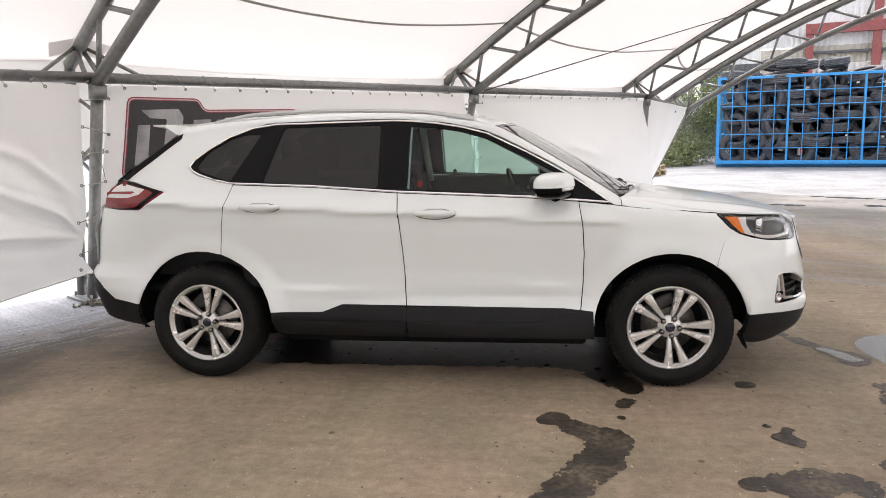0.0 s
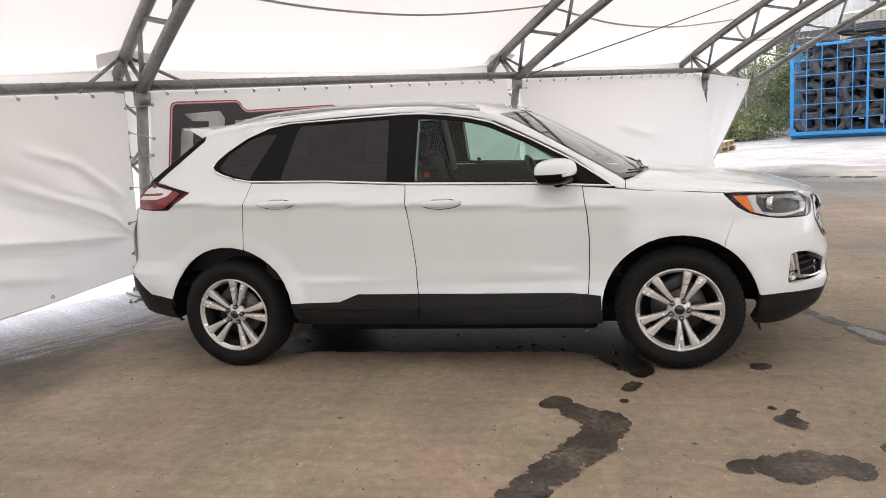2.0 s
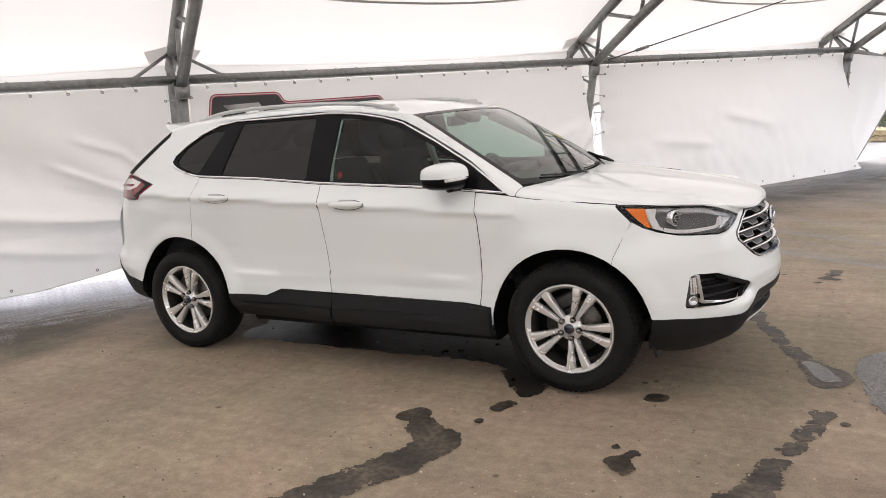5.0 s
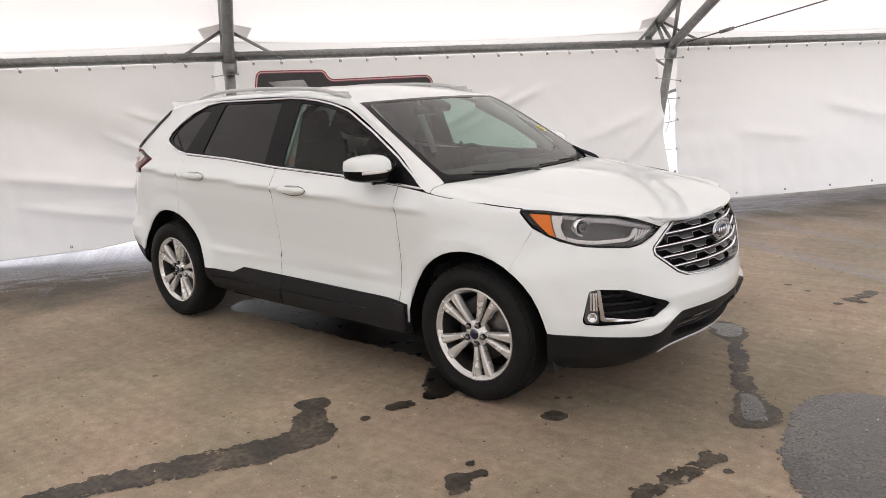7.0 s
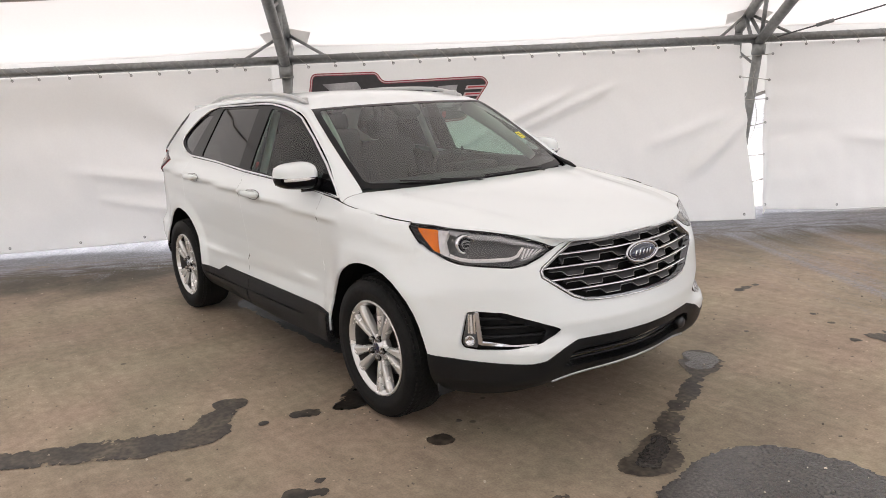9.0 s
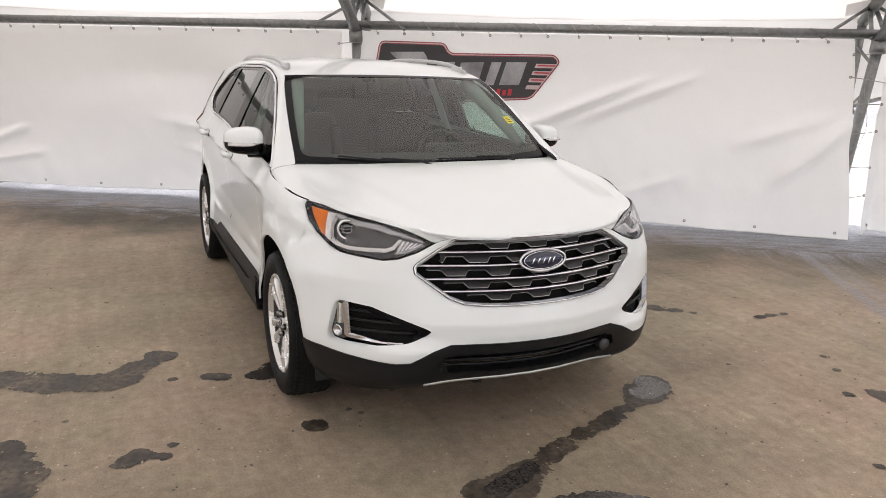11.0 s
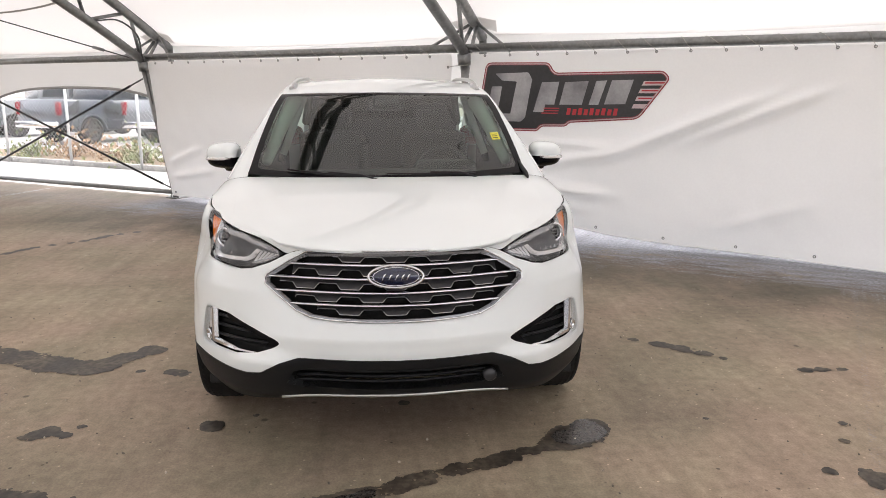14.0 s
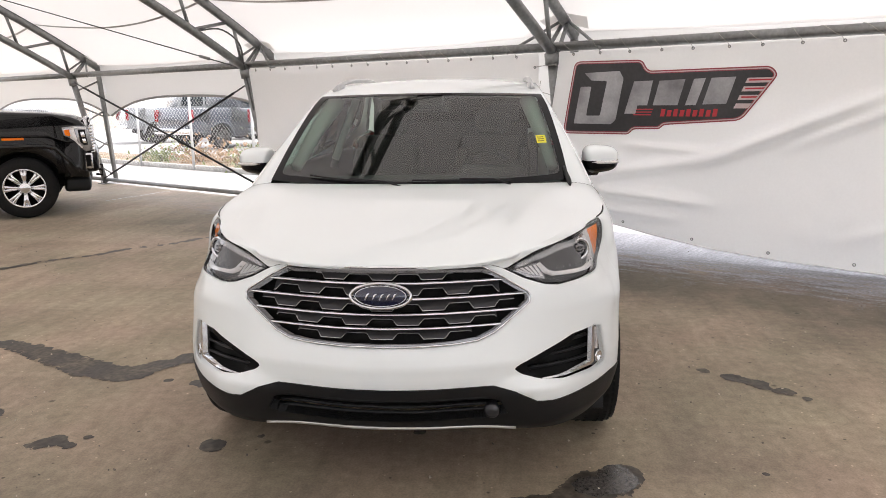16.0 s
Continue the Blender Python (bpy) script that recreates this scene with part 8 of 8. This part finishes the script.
for z in (0.17, CH):
    for w in (0.0, CW):
        beam("rail", cage(0, w, z), cage(CL, w, z), 0.11 if z < 1 else 0.08, cg)
    for l in (0.0, CL):
        beam("rail", cage(l, 0, z), cage(l, CW, z), 0.09, cg)
for k in range(1, 6):
    z = 0.17 + (CH - 0.17) * k / 6
    for w in (0.0, CW):
        beam("mesh_bar", cage(0, w, z), cage(CL, w, z), 0.026, cg)
    beam("mesh_bar", cage(0, 0, z), cage(0, CW, z), 0.026, cg)
for k in (q for q in range(1, 15) if q % 5):
    l = CL * k / 15
    beam("mesh_bar", cage(l, -0.02, 0.17), cage(l, -0.02, CH), 0.026, cg)
    beam("mesh_bar", cage(l, CW, 0.17), cage(l, CW, CH), 0.026, cg)
for k in range(1, 5):
    beam("mesh_bar", cage(0, CW * k / 5, 0.17), cage(0, CW * k / 5, CH), 0.026, cg)
beam("skid", cage(0, 0.3, 0.06), cage(CL, 0.3, 0.06), 0.1, cg)
beam("skid", cage(0, CW - 0.3, 0.06), cage(CL, CW - 0.3, 0.06), 0.1, cg)
bm = box(CL, CW, 0.03)
bmesh.ops.transform(bm, matrix=Matrix.Translation(cage(CL / 2, CW / 2, 0.13)) @ Matrix.Rotation(math.atan2(CD.y, CD.x), 4, "Z"), verts=bm.verts)
part("cage_floor", bm, BLUE, cg, smooth=False)
OLDTYRE = material("weathered tyre rubber", (0.060, 0.064, 0.072), 0.7, spec=0.4, grain=0.3, spots=0.7, second=(0.10, 0.10, 0.105), scale=12, big=2)


def old_tyre(r, w):
    pr = [(r * 0.60, -w * 0.36), (r * 0.66, -w * 0.46), (r * 0.86, -w * 0.5), (r * 0.95, -w * 0.42)]
    for k in range(4):
        a, b = -w * 0.40 + k * w * 0.2, -w * 0.40 + (k + 1) * w * 0.2
        pr += [(r, a + 0.004), (r, b - 0.012), (r * 0.975, b - 0.010), (r * 0.975, b - 0.002)]
    pr += [(r * 0.95, w * 0.42), (r * 0.86, w * 0.5), (r * 0.66, w * 0.46), (r * 0.60, w * 0.36), (r * 0.64, w * 0.30), (r * 0.93, 0.0), (r * 0.64, -w * 0.30), (r * 0.60, -w * 0.36)]
    bm = lathe(pr, 36)
    me = bpy.data.meshes.new("old_tyre")
    bm.to_mesh(me)
    bm.free()
    me.materials.append(OLDTYRE)
    me.polygons.foreach_set("use_smooth", [True] * len(me.polygons))
    return me


SIZES = [(old_tyre(r, w), r, w) for r, w in ((0.36, 0.23), (0.40, 0.25), (0.44, 0.28), (0.33, 0.21), (0.48, 0.30))]
r = random.Random(11)
face = math.degrees(math.atan2(CD.y, CD.x))
for layer in range(4):
    z = 0.18
    while z < 3.1:
        l = 0.34 + r.uniform(0, 0.2) + (0.0 if layer == 0 else 0.2)
        while l < CL - 0.3:
            me, rad, wid = r.choice(SIZES)
            if z > 2.6 and (r.random() < 0.15 or l < 0.7):
                l += 0.4
                continue
            flat = r.random() < 0.42
            if z + (wid * 0.5 if flat else rad * 1.85) > 2.75 + 0.55 * math.sin(math.pi * min(l / 4.6, 1)) ** 0.8:
                l += 0.5
                continue
            o = new("old_tyre", me)
            if flat:
                m = pose(0, 0, 0, 90 + r.uniform(-14, 14), r.uniform(-12, 12), r.uniform(0, 90))
                zc = z + wid * 0.5 + r.uniform(0, 0.14)
            else:
                m = pose(0, 0, 0, r.uniform(-18, 18), r.uniform(0, 360), face + r.uniform(-38, 38))
                zc = z + rad * 0.85
            o.matrix_world = Matrix.Translation(cage(l, 0.38 + 0.50 * layer + r.uniform(-0.02, 0.1), min(zc, 3.2))) @ m
            tagged(o, "worn black tyre lying flat in the blue cage" if flat else "worn black tyre on edge in the blue cage", "tyre", "old tyres")
            l += rad * (1.40 if not flat else 1.7)
        z += 0.40

# ---------------------------------------------------------------- building and oddments behind the cage
SIDING = material("beige metal siding", (0.45, 0.42, 0.36), 0.5, metal=0.2, grain=0.08, spots=0.6, second=(0.33, 0.30, 0.25), scale=9, big=1)
PALEWALL = material("pale metal wall", (0.66, 0.66, 0.65), 0.5, grain=0.06, spots=0.4, scale=9, big=1)
DARKWALL = material("dark grey metal wall", (0.09, 0.095, 0.10), 0.5, grain=0.1, spots=0.5, scale=9, big=1)
REDSTEEL = material("red oxide steel", (0.26, 0.07, 0.065), 0.6, grain=0.15, spots=0.5, second=(0.18, 0.05, 0.045), scale=12, big=2)
bd = thing("steel_building", "beige corrugated steel building with a red steel frame", "building")


def sheet(name, l0, l1, z0, z1, w, mat, pitch=0.2):
    n = int((l1 - l0) / pitch) * 4
    bm = bmesh.new()
    prev = None
    for i in range(n + 1):
        l = l0 + (l1 - l0) * i / n
        d = (0.0, 0.0, 0.035, 0.035)[i % 4]
        cur = [bm.verts.new(cage(l, w - d, z0)), bm.verts.new(cage(l, w - d, z1))]
        if prev:
            bm.faces.new((prev[0], cur[0], cur[1], prev[1]))
        prev = cur
    return part(name, bm, mat, bd, smooth=False)


sheet("wall", -1.5, 0.8, 0, 3.75, 8.0, DARKWALL)
sheet("wall", 0.8, 2.4, 0, 4.25, 8.1, SIDING)
sheet("wall", 2.4, 16, 0, 3.6, 8.2, PALEWALL)
sheet("wall", 2.4, 16, 3.6, 4.0, 8.1, SIDING)
sheet("upper_wall", 0.8, 16, 4.3, 8.0, 8.15, PALEWALL)
sheet("upper_wall", -1.5, 0.8, 3.75, 6.0, 8.3, PALEWALL)
sheet("upper_wall", 2.4, 16, 4.0, 4.3, 8.15, SIDING)
bmx = box(13.4, 0.12, 0.10, bevel=0.01)
bmesh.ops.transform(bmx, matrix=Matrix.Translation(cage(9.3, 7.95, 4.03)) @ Matrix.Rotation(math.atan2(CD.y, CD.x), 4, "Z"), verts=bmx.verts)
part("dark_girt", bmx, DARKWALL, bd, smooth=False)
for l, top in ((2.56, 4.9), (4.87, 6.2), (8.5, 6.2), (12, 6.2)):
    for dw in (0.0, 0.2):
        bmx = box(0.30, 0.02, top)
        bmesh.ops.transform(bmx, matrix=Matrix.Translation(cage(l, 7.7 + dw, top / 2)) @ Matrix.Rotation(math.atan2(CD.y, CD.x), 4, "Z"), verts=bmx.verts)
        part("column_flange", bmx, REDSTEEL, bd, smooth=False)
    bmx = box(0.02, 0.2, top)
    bmesh.ops.transform(bmx, matrix=Matrix.Translation(cage(l, 7.8, top / 2)) @ Matrix.Rotation(math.atan2(CD.y, CD.x), 4, "Z"), verts=bmx.verts)
    part("column_web", bmx, REDSTEEL, bd, smooth=False)
for z in (4.92,):
    bmx = box(14, 0.2, 0.40, bevel=0.01)
    bmesh.ops.transform(bmx, matrix=Matrix.Translation(cage(9.4, 7.75, z)) @ Matrix.Rotation(math.atan2(CD.y, CD.x), 4, "Z"), verts=bmx.verts)
    part("red_girt", bmx, REDSTEEL, bd, smooth=False)
PINE = material("raw pallet wood", (0.40, 0.31, 0.19), 0.8, grain=0.2, spots=0.4, scale=14, big=3)
for k in range(2):
    pl = thing("pallet", "weathered wooden pallet lying at the fence foot", "pallet", at=(3.45, 16.75, 0.145 * k), turn=62 + 6 * k, group="pallets")
    for j in range(7):
        part("board", box(1.1, 0.10, 0.02, at=(0, -0.45 + 0.15 * j, 0.132), bevel=0.004), PINE, pl, smooth=False)
    for j in range(3):
        part("bearer", box(0.1, 1.0, 0.10, at=(-0.48 + 0.48 * j, 0, 0.07), bevel=0.005), PINE, pl, smooth=False)
    for j in range(3):
        part("board", box(1.1, 0.10, 0.018, at=(0, -0.42 + 0.42 * j, 0.010), bevel=0.004), PINE, pl, smooth=False)
